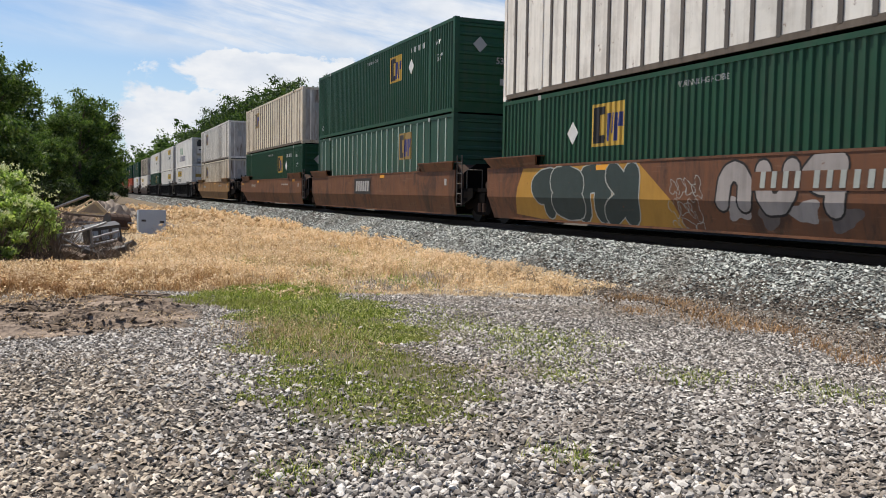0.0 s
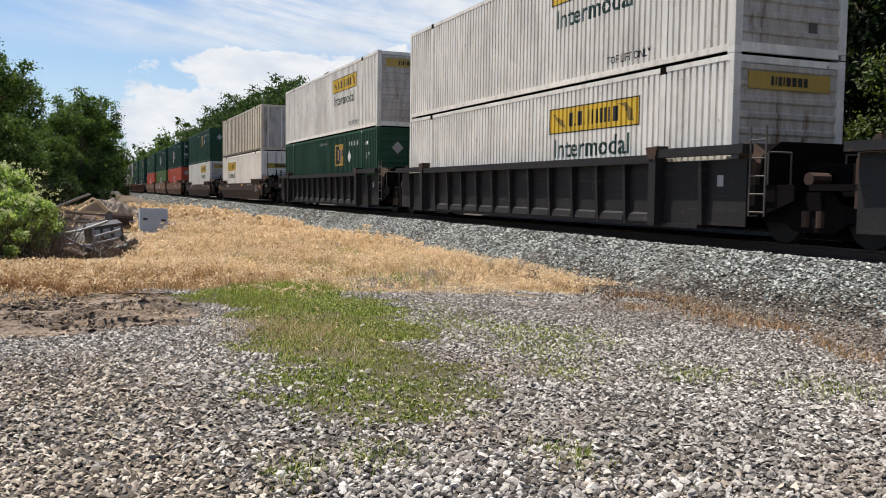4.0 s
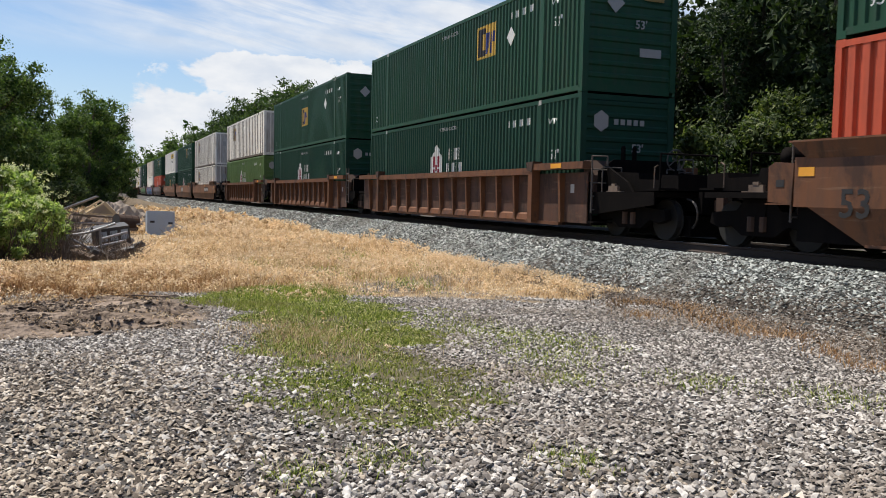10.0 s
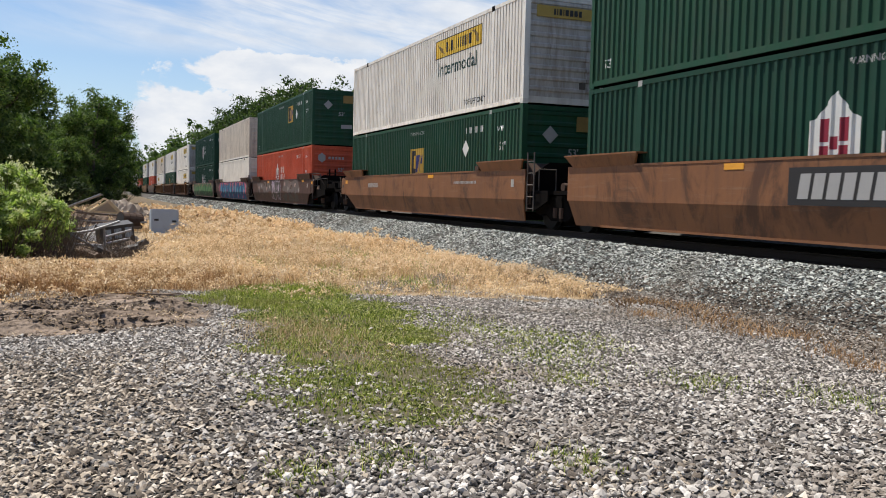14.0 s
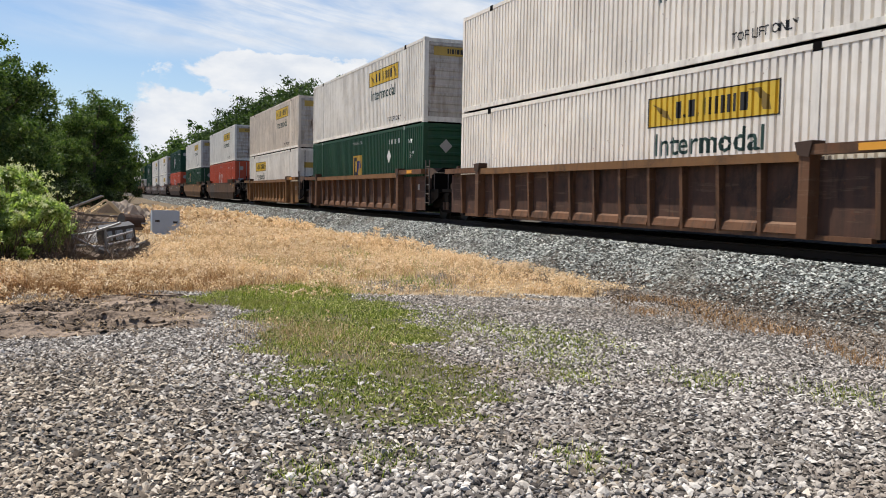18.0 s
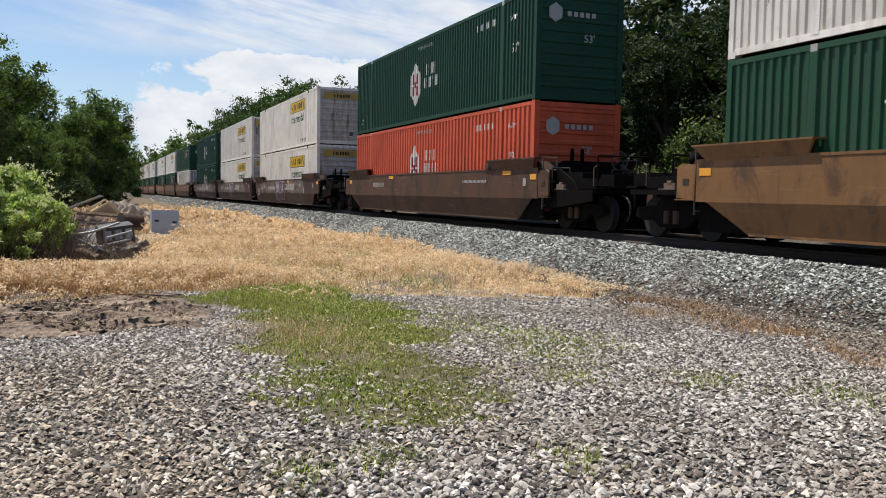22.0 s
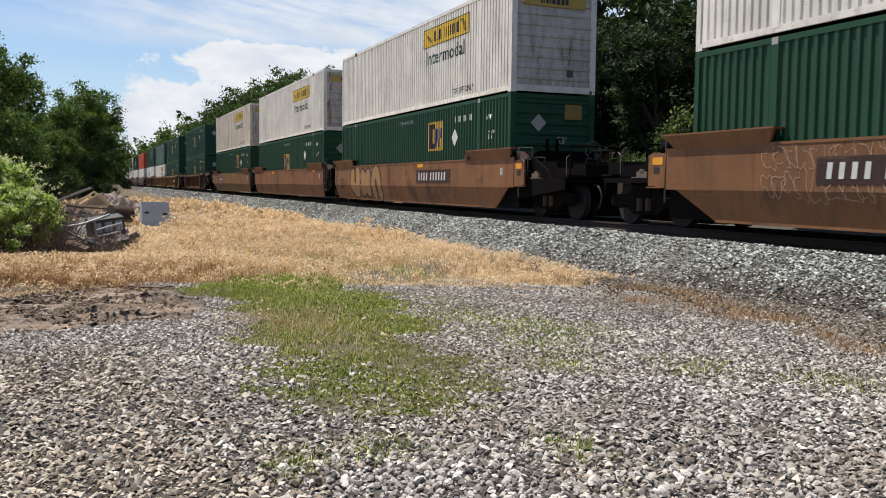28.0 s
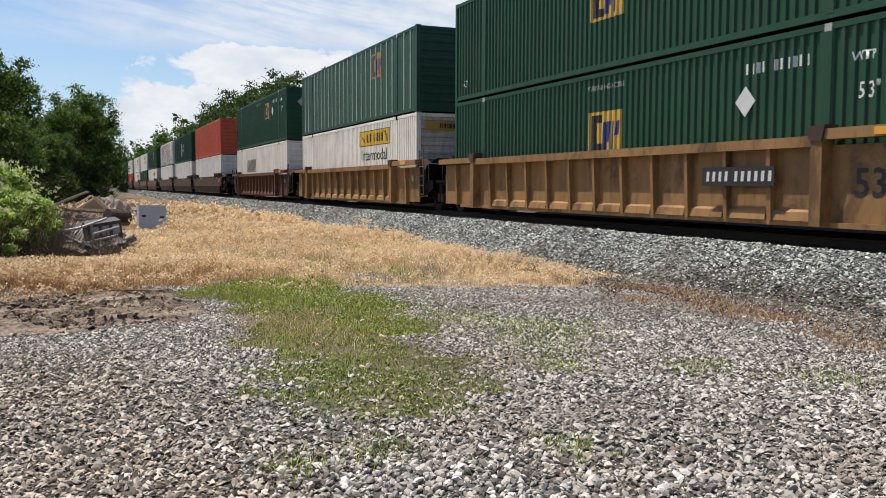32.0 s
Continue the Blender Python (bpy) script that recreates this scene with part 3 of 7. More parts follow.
def container(style, mat, logo, front, label, flip=False, seed=0, low_logo=False, plain_tail=False, bare=False):
    """One box: origin at the middle of its front bottom edge, its length along +y."""
    c = empty("shipping_container", Matrix.Identity(4), label, "container", "containers on the train")
    key = (style, mat.name)
    skin = (key, side_skin(style, mat))
    far = Matrix.Translation((0, CL, 0)) @ pose(0, 0, 0, 0, 0, 180)
    side = cached(("side", key), lambda: side_mesh(style, mat))
    part("side_wall", side, c)
    part("side_wall", cached(("far_side", key), lambda: far_side_mesh(style, mat)), c, far)
    part("roof", cached(("roof", mat.name), lambda: Shape().box(-HW + 0.06, HW - 0.06, 0.06, CL - 0.06, CH - 0.05, CH - 0.02).mesh("roof", mat)), c)
    part("floor", cached(("floor", mat.name), lambda: Shape().box(-HW + 0.1, HW - 0.1, 0.06, CL - 0.06, 0.05, 0.13).mesh("floor", STEEL_DARK)), c)
    rails = GREY_WHITE if mat in WHITES else RAIL_BROWN if mat in (CREAM, GREY_WHITE) else mat
    top = cached(("top_rail", mat.name), lambda: Shape().box(-HW + 0.004, -HW + 0.06, 0.16, CL - 0.16, CH - 0.11, CH - 0.015).mesh("top_rail", mat))
    low = cached(("bottom_rail", rails.name), lambda: Shape().box(-HW + 0.004, -HW + 0.06, 0.16, CL - 0.16, 0.045, 0.16).mesh("bottom_rail", rails))
    part("top_rail", top, c)
    part("bottom_rail", low, c)
    post = cached(("corner_post", mat.name), lambda: Shape().box(-0.08, 0.08, -0.06, 0.06, 0.12, CH - 0.12).mesh("corner_post", mat))
    mid = cached(("stack_post", mat.name), lambda: Shape().box(-0.03, 0.03, -0.085, 0.085, 0.12, CH - 0.12).mesh("stacking_post", mat))
    cast = cached(("casting", mat.name), lambda: Shape().box(-0.08, 0.08, -0.09, 0.09, -0.06, 0.06).mesh("corner_casting", mat))
    cast_mid = cached("casting_mid", lambda: Shape().box(-0.05, 0.05, -0.07, 0.07, -0.06, 0.06).mesh("corner_casting", GREY_MARK)) if mat in GREENS else cached("casting_mid_dark", lambda: Shape().box(-0.05, 0.05, -0.09, 0.09, -0.075, 0.075).mesh("corner_casting", STEEL_DARK))
    for sx in (-1, 1):
        for y in (0.06, CL - 0.06):
            if sx > 0 and y > 1:
                continue
            part("corner_post", post, c, (sx * (HW - 0.08), y, 0))
            if plain_tail:
                continue
            part("corner_casting", cast, c, (sx * (HW - 0.08), y + (0.03 if y < 1 else -0.03), CH - 0.06))
            if sx < 0:
                part("corner_casting", cast, c, (sx * (HW - 0.08), y + (0.03 if y < 1 else -0.03), 0.06))
        for y in POST:
            if sx > 0:
                continue
            part("stacking_post", mid, c, (sx * (HW - 0.03), y, 0))
            part("corner_casting", cast_mid, c, (sx * (HW - 0.048), y, CH - 0.075))
    if style == "panel":
        pm = PALE_POST if mat is DARK_GREEN else PANEL_POST
        wide = 0.05 if mat is GREY_WHITE else 0.035
        rib = cached(("rib", pm.name, wide), lambda: Shape().box(-0.015, 0.012, -wide, wide, 0.14, CH - 0.11).mesh("rib", pm))
        for y in rib_places():
            part("rib", rib, c, (-(HW - 0.015), y, 0))
    # front end
    sill = cached(("sill", mat.name), lambda: Shape().box(-HW + 0.16, HW - 0.16, 0.02, 0.1, 0.03, 0.2).mesh("front_sill", mat))
    head = cached(("head", mat.name), lambda: Shape().box(-HW + 0.16, HW - 0.16, 0.02, 0.1, CH - 0.14, CH - 0.02).mesh("front_header", mat))
    part("front_sill", sill, c)
    part("front_header", head, c)
    back = cached(("end", mat.name), lambda: corrugated_end(mat))
    part("end_wall", back, c, far)
    if front == "doors":
        leaf = cached(("door", mat.name), lambda: door_mesh(mat))
        rod = cached(("rod", mat.name), lambda: Shape().tube((0, 0, 0.16), (0, 0, CH - 0.1), 0.02, sides=6).mesh("lock_rod", GREY_MARK if mat in GREENS else PANEL_POST))
        keep = cached("rod_handle", lambda: Shape().box(-0.02, 0.28, -0.02, 0.0, -0.02, 0.02).mesh("lock_handle", GREY_MARK))
        for k in (0, 1):
            d = part("door_leaf", leaf, c, None if k == 0 else Matrix.Translation((-HW + 0.085, 0, 0)))
            for x in (0.3, 0.85):
                r = part("lock_rod", rod, d, (x, 0.0, 0))
                part("lock_handle", keep, r, (0, -0.01, 1.05))
    elif front == "reefer":
        part("end_wall", cached("reefer_end", lambda: Shape().box(-HW + 0.1, HW - 0.1, 0.35, 0.42, 0.2, CH - 0.14).mesh("end_wall", WHITE)), c)
        unit = part("cooling_unit", cached("reefer_unit", lambda: Shape().prism([(0.3, 1.1), (0.05, 1.3), (0.05, 2.5), (0.35, 2.65)], "x", -0.8, 0.75).mesh("cooling_unit", WHITE)), c)
        part("grille", cached("reefer_grille", lambda: Shape().prism([(-0.78, 2.0), (0.72, 2.0), (0.72, 2.5), (0.55, 2.68), (-0.6, 2.68), (-0.78, 2.5)], "y", 0.0, 0.06).mesh("grille", BLACK)), unit)
        part("vent", cached("reefer_vent", lambda: Shape().box(-0.1, 0.1, 0.03, 0.06, -0.06, 0.06).mesh("vent", BLACK)), unit, (-0.5, 0, 1.65))
        part("vent", cached("reefer_vent", None), unit, (0.45, 0, 1.5))
        part("fuel_tank", cached("reefer_tank", lambda: Shape().tube((-0.75, 0.2, 0.55), (0.7, 0.2, 0.55), 0.2, sides=12).mesh("fuel_tank", GREY_MARK, True)), c)
        brace = cached("reefer_brace", lambda: Shape().tube((-HW + 0.05, 0.5, 0.2), (-HW + 0.05, 0.08, 1.5), 0.03).tube((-HW + 0.05, 0.08, 1.5), (-HW + 0.05, 0.5, 2.7), 0.03).mesh("brace", WHITE))
        part("brace", brace, c)
        part("brace", brace, c, (CW - 0.1, 0, 0))
    else:
        if style == "panel" and mat is not DARK_GREEN:
            part("end_wall", cached("flat_end", lambda: Shape().box(-HW + 0.1, HW - 0.1, 0.05, 0.09, 0.2, CH - 0.14).mesh("end_wall", STAINED_SHADED)), c)
            part("grille", cached("end_grille", lambda: Shape().box(-0.22, 0.22, 0.04, 0.05, -0.15, 0.15).mesh("grille", PANEL_POST)), c, (0.55, 0, 2.2))
            part("sticker", cached("end_sticker", lambda: Shape().box(-0.14, 0.14, 0.044, 0.05, -0.2, 0.2).mesh("sticker", GREY_MARK)), c, (-0.5, 0, 1.9))
            brace = cached("end_brace", lambda: Shape().box(-0.03, 0.03, 0.035, 0.05, 0.2, CH - 0.14).mesh("brace", GREY_WHITE))
            for x in (-0.85, 0.0, 0.9):
                part("brace", brace, c, (x, 0, 0))
        else:
            part("end_wall", cached("stained_shaded_end", lambda: corrugated_end(STAINED_SHADED)) if mat in WHITES and logo == "yl" else back, c)
    # markings
    pale = mat in GREENS
    ink = LETTER if pale else BLACK
    if logo == "sq" and not bare:
        if mat is DARK_GREEN:
            square_logo(c, skin, 4.9, 1.6, True)
        elif style == "panel":
            square_logo(c, skin, 12.9, 1.55, True)
        elif flip:
            square_logo(c, skin, 11.75, 1.5)
        else:
            square_logo(c, skin, 8.7 if low_logo else 5.95, 1.1 if low_logo else 1.5)
    elif logo == "pt":
        pointed_logo(c, skin, 9.5, 0.85)
    elif logo == "yl":
        plate_logo(c, skin, 13.5 if flip else 6.45, 1.26 if seed % 2 else 1.4)
    elif logo == "reefer":
        side_bars(c, skin, 7, 0.10, 0.10, 0.72, LEAF_LOGO, 11.2, 1.5, "logo_marking", 0.1)
        arc = [(-2.0, 1.5), (-2.4, 1.45), (-2.6, 1.65), (-2.5, 2.0), (-2.8, 2.15), (-2.95, 1.8), (-2.7, 1.35), (-2.2, 1.3)]
        part("logo_shape", cached("cool_arc", lambda: draped("logo_shape", [([(11.5 + a, b + 0.1) for a, b in arc], 0, 0)], [LEAF_LOGO], skin[1])), c)
        side_bars(c, skin, 8, 0.11, 0.12, 0.62, PURPLE, 11.5, 0.70, "logo_marking", 0.1)
        side_bars(c, skin, 15, 0.11, 0.11, 0.58, PURPLE, 9.5, 0.70, "logo_marking", 0.1)
    elif logo == "slant":
        side_bars(c, skin, 9, 0.2, 0.14, 0.8, BLACK, 12.2, 1.3, "logo_marking", 0.2)
    if plain_tail:
        return c
    if logo in ("sq", "pt") and style == "corrugated":
        side_text(c, skin, "53'", 0.24, ink, 1.45, 1.38 if logo == "pt" else 1.70)
        side_text(c, skin, "53'", 0.19, ink, 15.6, 0.4)
        side_text(c, skin, "WTP", 0.14, ink, 1.55, 2.25)
        side_text(c, skin, "WARNING HIGH CUBE", 0.115, GREY_MARK if pale else ink, 8.8, 2.5, 0.85)
        side_bars(c, skin, 4, 0.05, 0.075, 0.18, ink, 3.75, 2.3)
        side_bars(c, skin, 6, 0.05, 0.085, 0.18, ink, 3.1, 2.3)
        part("lettering", lettering("53'", 0.2, GREY_MARK), c, Matrix.Translation((0.1, -0.004, 1.55)) @ FACING)
    if logo == "sq" and style == "corrugated":
        dia = cached("diamond", lambda: Shape().prism([(0, 0.26), (-0.24, 0), (0, -0.26), (0.24, 0)], "x", -0.006, 0).mesh("placard", LETTER))
        part("placard", dia, c, (-HW + 0.011, 12.55 if flip else 3.75, 1.85), "white diamond placard")
        part("placard", cached("diamond_front", lambda: Shape().prism([(0, 0.24), (-0.24, 0), (0, -0.24), (0.24, 0)], "y", -0.006, 0.004).mesh("placard", GREY_MARK)), c, (-0.45, 0.0, 2.1), "grey diamond placard")
        part("logo_plate", cached("front_square", lambda: Shape().box(-0.27, 0.27, -0.004, 0.004, -0.2, 0.2).mesh("logo_plate", OCHRE)), c, (0.62, 0.0, 2.42), "faded ochre logo plate on the front end")
        part("plate", cached("front_plate", lambda: Shape().box(-0.3, 0.3, -0.004, 0.004, -0.1, 0.1).mesh("plate", GREY_MARK)), c, (0.55, 0.0, 1.0))
    if logo == "pt" and front != "doors":
        hexa = cached("hexagon", lambda: Shape().prism([(0.22 * math.cos(a), 0.25 * math.sin(a)) for a in np.radians((30, 90, 150, 210, 270, 330))], "y", -0.006, 0.004).mesh("logo_shape", GREY_MARK))
        part("logo_shape", hexa, c, (-0.75, 0.0, 2.25))
        part("logo_marking", cached("pt_front", lambda: bars((0.12,) * 5, 0.13, GREY_MARK)), c, Matrix.Translation((-0.4, 0.0, 2.18)) @ FACING)
    if logo == "pt" and front == "doors":
        for k, (x, z, w, h, m2) in enumerate(((-0.75, 2.3, 0.14, 0.14, GREY_MARK), (0.35, 2.3, 0.22, 0.12, GREY_MARK), (-0.8, 1.4, 0.2, 0.12, GREY_MARK), (-0.25, 0.95, 0.1, 0.1, LETTER), (0.45, 0.9, 0.2, 0.08, GREY_MARK), (0.85, 0.85, 0.2, 0.15, ORANGE))):
            part("sticker", cached(("sticker", k), lambda: Shape().box(-w, w, -0.004, 0.02, -h, h).mesh("sticker", m2)), c, (x, 0.015, z))
    if logo == "yl":
        strip = cached("yl_front", lambda: Shape().box(-0.95, 0.95, -0.004, 0.02, -0.15, 0.15).mesh("logo_plate", END_YELLOW))
        s = part("logo_plate", strip, c, (0, 0.01, 2.45 if front != "doors" else 1.95), "yellow logo plate on the front end")
        part("logo_marking", cached("yl_front_bars", lambda: bars((0.06, 0.03, 0.08, 0.03, 0.10, 0.10, 0.10, 0.09), 0.16, BLACK)), s, Matrix.Translation((-0.45, -0.008, -0.08)) @ FACING)
        side_text(c, skin, "TOP LIFT ONLY", 0.17, BLACK, 4.0, 0.28, 0.95)
        part("sticker", cached("yl_sticker", lambda: Shape().box(-0.09, 0.09, -0.004, 0.02, -0.09, 0.09).mesh("sticker", PANEL_POST)), c, (0.5, 0.015, 0.55))
    return c


STYLES = {
    # key: style, paint, logo, what leads, label
    "sq": ("corrugated", GREEN, "sq", "plain", "dark green corrugated steel container with ochre logo square"),
    "sqd": ("corrugated", GREEN, "sq", "doors", "dark green corrugated container with its doors leading"),
    "pt": ("corrugated", TEAL_GREEN, "pt", "plain", "dark green corrugated container with white pointed logo"),
    "ptd": ("corrugated", TEAL_GREEN, "pt", "doors", "dark green corrugated container, doors leading, white pointed logo"),
    "ptl": ("corrugated", LIGHT_GREEN, "pt", "plain", "light green corrugated container with white pointed logo"),
    "ptr": ("corrugated", RED, "pt", "plain", "orange-red corrugated container with white pointed logo"),
    "ptrd": ("corrugated", RED, "pt", "doors", "orange-red corrugated container with its doors leading"),
    "red": ("corrugated", RED, "", "plain", "plain orange-red corrugated steel container"),
    "yl": ("corrugated", WHITE, "yl", "plain", "white corrugated container with yellow logo plate"),
    "yld": ("corrugated", WHITE, "yl", "doors", "white corrugated container, doors leading, yellow logo plate"),
    "ylb": ("corrugated", BRIGHT_WHITE, "yl", "plain", "bright white corrugated container with yellow logo plate"),
    "ylbd": ("corrugated", BRIGHT_WHITE, "yl", "doors", "bright white corrugated container, doors leading, yellow logo plate"),
    "ylc": ("corrugated", DULL_WHITE, "yl", "plain", "dull pinkish white corrugated container with yellow logo plate"),
    "plainc": ("broad", DULL_WHITE, "", "plain", "plain dull pinkish white corrugated container"),
    "plainb": ("broad", BRIGHT_WHITE, "", "plain", "plain bright white corrugated steel container"),
    "slant": ("corrugated", WHITE, "slant", "plain", "white corrugated container with black slanted marks"),
    "plainw": ("broad", WHITE, "", "plain", "plain white corrugated steel container"),
    "panel": ("panel", GREY_WHITE, "sq", "plain", "dull white panelled container with dark vertical ribs"),
    "cream": ("panel", CREAM, "sq", "plain", "stained cream panelled container with dark vertical ribs"),
    "greenp": ("panel", DARK_GREEN, "sq", "plain", "dark green panelled container with pale vertical ribs"),
    "reefer": ("smooth", WHITE, "reefer", "reefer", "smooth white refrigerated container with green and purple marks"),
}

# ---- well cars ----
TRACK_X, RAIL_Z = 11.805, 0.82
WELL_Z = 0.39  # the floor of the well over the rail


def wheel_mesh():
    s = Shape()
    o = [(-0.065, 0.42), (0.045, 0.42), (0.05, 0.445), (0.075, 0.445)]
    n, k = 20, len(o)
    for i in range(n):
        a = 2 * math.pi * i / n
        s.v += [(x, r * math.cos(a), r * math.sin(a)) for x, r in o]
    for i in range(n):
        j = (i + 1) % n
        s.f += [(i * k + q, i * k + q + 1, j * k + q + 1, j * k + q) for q in range(k - 1)]
    s.f.append(tuple(i * k for i in range(n)))
    s.f.append(tuple(i * k + k - 1 for i in reversed(range(n))))
    return s.mesh("wheel", WHEEL_STEEL)


def truck(p, y):
    """A two-axle truck with its middle at y."""
    frame_me = cached("side_frame", lambda: Shape().prism([(-1.25, 0.42), (-1.2, 0.62), (-0.55, 0.66), (-0.35, 0.86), (0.35, 0.86), (0.55, 0.66), (1.2, 0.62), (1.25, 0.42), (1.0, 0.34), (0.7, 0.4), (0.4, 0.22), (-0.4, 0.22), (-0.7, 0.4), (-1.0, 0.34)], "x", -0.07, 0.07).mesh("side_frame", STEEL_DARK))
    spring = cached("spring", lambda: Shape().tube((0, 0, 0.3), (0, 0, 0.56), 0.07, sides=8).mesh("spring", RUSTY))
    b = part("truck_bolster", cached("bolster", lambda: Shape().box(-1.1, 1.1, -0.2, 0.2, 0.56, 0.8).mesh("truck_bolster", STEEL_DARK)), p, (0, y, 0))
    for sx in (-1, 1):
        part("side_frame", frame_me, b, (sx * 1.0, 0, 0))
        for dy in (-0.15, 0.15):
            if sx < 0:
                part("spring", spring, b, (sx * 1.08, dy, 0))
    # Solid black box added between the wheels, hiding the sunlit strip beyond.
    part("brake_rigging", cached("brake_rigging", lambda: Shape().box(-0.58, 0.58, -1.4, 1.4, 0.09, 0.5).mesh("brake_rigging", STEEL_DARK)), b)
    for dy in (-0.89, 0.89):
        for sx in (-1, 1):
            part("wheel", cached("wheel", wheel_mesh), b, Matrix.Translation((sx * 0.755, dy, 0.42)) @ (pose(0, 0, 0, 0, 0, 180) if sx > 0 else Matrix.Identity(4)))


def end_gear(p, front, outer, tail):
    """The platform over a truck: deck, cross sill, grab rails, hoses, dark fillers for the shade, and at a car's outer
    end the coupler, ladders and brake stand.
    """
    m = Matrix.Identity(4) if front else Matrix.Translation((0, CL, 0)) @ pose(0, 0, 0, 0, 0, 180)
    part("end_deck", cached(("deck", outer), lambda: Shape().box(-1.3, 1.3, -1.5 if not outer else -2.9, -0.5, 0.88, 0.98).mesh("end_deck", STEEL_DARK)), p, m)
    part("end_sill", cached("end_sill", lambda: Shape().prism([(-0.62, 0.62), (-0.62, 1.35), (-0.3, 1.7), (-0.2, 1.7), (-0.2, 0.62)], "x", -1.3, 1.3).mesh("end_sill", RUSTY)), p, m)
    part("center_sill", cached(("center_sill", outer), lambda: Shape().box(-0.3, 0.3, -1.66 if not outer else -3.3, -0.2, 0.6, 0.9).mesh("center_sill", STEEL_DARK)), p, m)
    if tail:
        return
    if outer:
        # Black sheet behind the cut-away side, standing in for the dark inside.
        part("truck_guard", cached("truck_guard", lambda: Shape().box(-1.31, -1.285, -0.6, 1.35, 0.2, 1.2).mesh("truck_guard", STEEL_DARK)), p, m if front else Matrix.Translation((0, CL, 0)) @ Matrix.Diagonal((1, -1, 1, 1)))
    grab = cached("grab_rail", lambda: Shape().tube((-0.25, 0, 0), (-0.25, 0, 0.55), 0.016).tube((-0.25, 0, 0.55), (0.25, 0, 0.55), 0.016).tube((0.25, 0, 0.55), (0.25, 0, 0), 0.016).mesh("grab_rail", PANEL_POST))
    for x in (-0.9, 0.85):
        part("grab_rail", grab, p, m @ Matrix.Translation((x, -0.75, 0.98)))
    box = cached("equipment_box", lambda: Shape().box(-0.25, 0.25, -0.2, 0.2, 0, 0.35).mesh("equipment_box", STEEL_DARK))
    part("equipment_box", box, p, m @ Matrix.Translation((0.35, -1.1, 0.98)))
    part("valve", cached("valve", lambda: Shape().tube((-0.35, 0, 0), (0.05, 0, 0), 0.11, sides=10).mesh("valve", RUSTY)), p, m @ Matrix.Translation((-0.35, -1.2, 1.08)))
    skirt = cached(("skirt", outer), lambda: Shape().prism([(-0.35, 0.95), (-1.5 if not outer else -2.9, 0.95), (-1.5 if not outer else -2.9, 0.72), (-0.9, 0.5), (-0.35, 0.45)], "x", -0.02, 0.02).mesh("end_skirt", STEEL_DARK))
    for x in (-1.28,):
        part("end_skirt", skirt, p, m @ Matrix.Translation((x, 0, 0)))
    # Solid black box and wall added to fill the shaded gap between cars.
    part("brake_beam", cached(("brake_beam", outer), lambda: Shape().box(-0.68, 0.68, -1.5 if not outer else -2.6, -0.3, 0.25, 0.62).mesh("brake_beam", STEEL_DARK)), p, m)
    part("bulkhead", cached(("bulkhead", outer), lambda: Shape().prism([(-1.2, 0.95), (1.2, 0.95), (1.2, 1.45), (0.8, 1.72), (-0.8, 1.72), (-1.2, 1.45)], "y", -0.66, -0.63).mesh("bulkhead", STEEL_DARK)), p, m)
    tank = cached("air_tank", lambda: Shape().tube((-0.5, 0, 0), (0.5, 0, 0), 0.17, sides=10).mesh("air_tank", STEEL_DARK, True))
    part("air_tank", tank, p, m @ Matrix.Translation((0.2, -0.85, 1.2)))
    hose = cached("hose", lambda: hose_mesh())
    part("hose", hose, p, m @ Matrix.Translation((-0.6, -1.4 if not outer else -3.0, 0.85)))
    if front and not outer:
        def rungs():
            q = Shape()
            for y in (-0.98, -0.62):
                q.tube((-1.42, y, 0.45), (-1.42, y, 1.95), 0.018, sides=6)
            for k in range(5):
                q.tube((-1.42, -0.98, 0.52 + 0.3 * k), (-1.42, -0.62, 0.52 + 0.3 * k), 0.015, sides=6)
            return q.mesh("ladder", PANEL_POST)
        part("ladder", cached("side_ladder", rungs), p, m)
    if outer:
        part("crossover_platform", cached("crossover", lambda: Shape().box(-1.3, 1.3, -3.05, -2.65, 1.02, 1.06).mesh("crossover_platform", STEEL_DARK)), p, m)
        part("hand_rail", cached("hand_rail", lambda: Shape().tube((-1.2, -2.95, 1.0), (-1.2, -2.95, 1.75), 0.02).tube((-1.2, -2.95, 1.75), (0.2, -2.95, 1.75), 0.02).tube((0.2, -2.95, 1.75), (0.2, -2.95, 1.0), 0.02).mesh("hand_rail", STEEL_DARK)), p, m)
        if not front:
            part("brake_cylinder", cached("brake_cylinder", lambda: Shape().tube((0.25, -1.1, 1.58), (1.1, -1.1, 1.58), 0.16, sides=12).tube((1.1, -1.1, 1.58), (1.14, -1.1, 1.58), 0.11, sides=12).mesh("brake_cylinder", STEEL_DARK, True)), p, m)
        part("end_bracket", cached("end_bracket", lambda: Shape().prism([(-0.6, 0.98), (-1.7, 0.98), (-1.5, 1.2), (-0.6, 1.6)], "x", 0.3, 0.36).mesh("end_bracket", STEEL_DARK)), p, m @ Matrix.Translation((-1.3, 0, 0)))
        # Black mass added over the deck in place of the deep shade there.
        part("end_housing", cached("end_housing", lambda: Shape().prism([(-0.66, 0.98), (-0.66, 1.44), (-1.7, 1.40), (-1.74, 1.26), (-2.5, 1.24), (-2.54, 1.34), (-3.08, 1.32), (-3.08, 1.02)], "x", -0.85, 1.1).mesh("end_housing", STEEL_DARK)), p, m)
        near_x = -1 if front else 1
        lug = cached("deck_bracket", lambda: Shape().box(-0.03, 0.03, -0.19, 0.16, 0, 0.11).box(-0.05, 0.05, -0.34, 0.2, -0.03, 0.0).box(-0.02, 0.04, -0.08, 0.06, 0.11, 0.16).mesh("deck_bracket", WORN_PLATE))
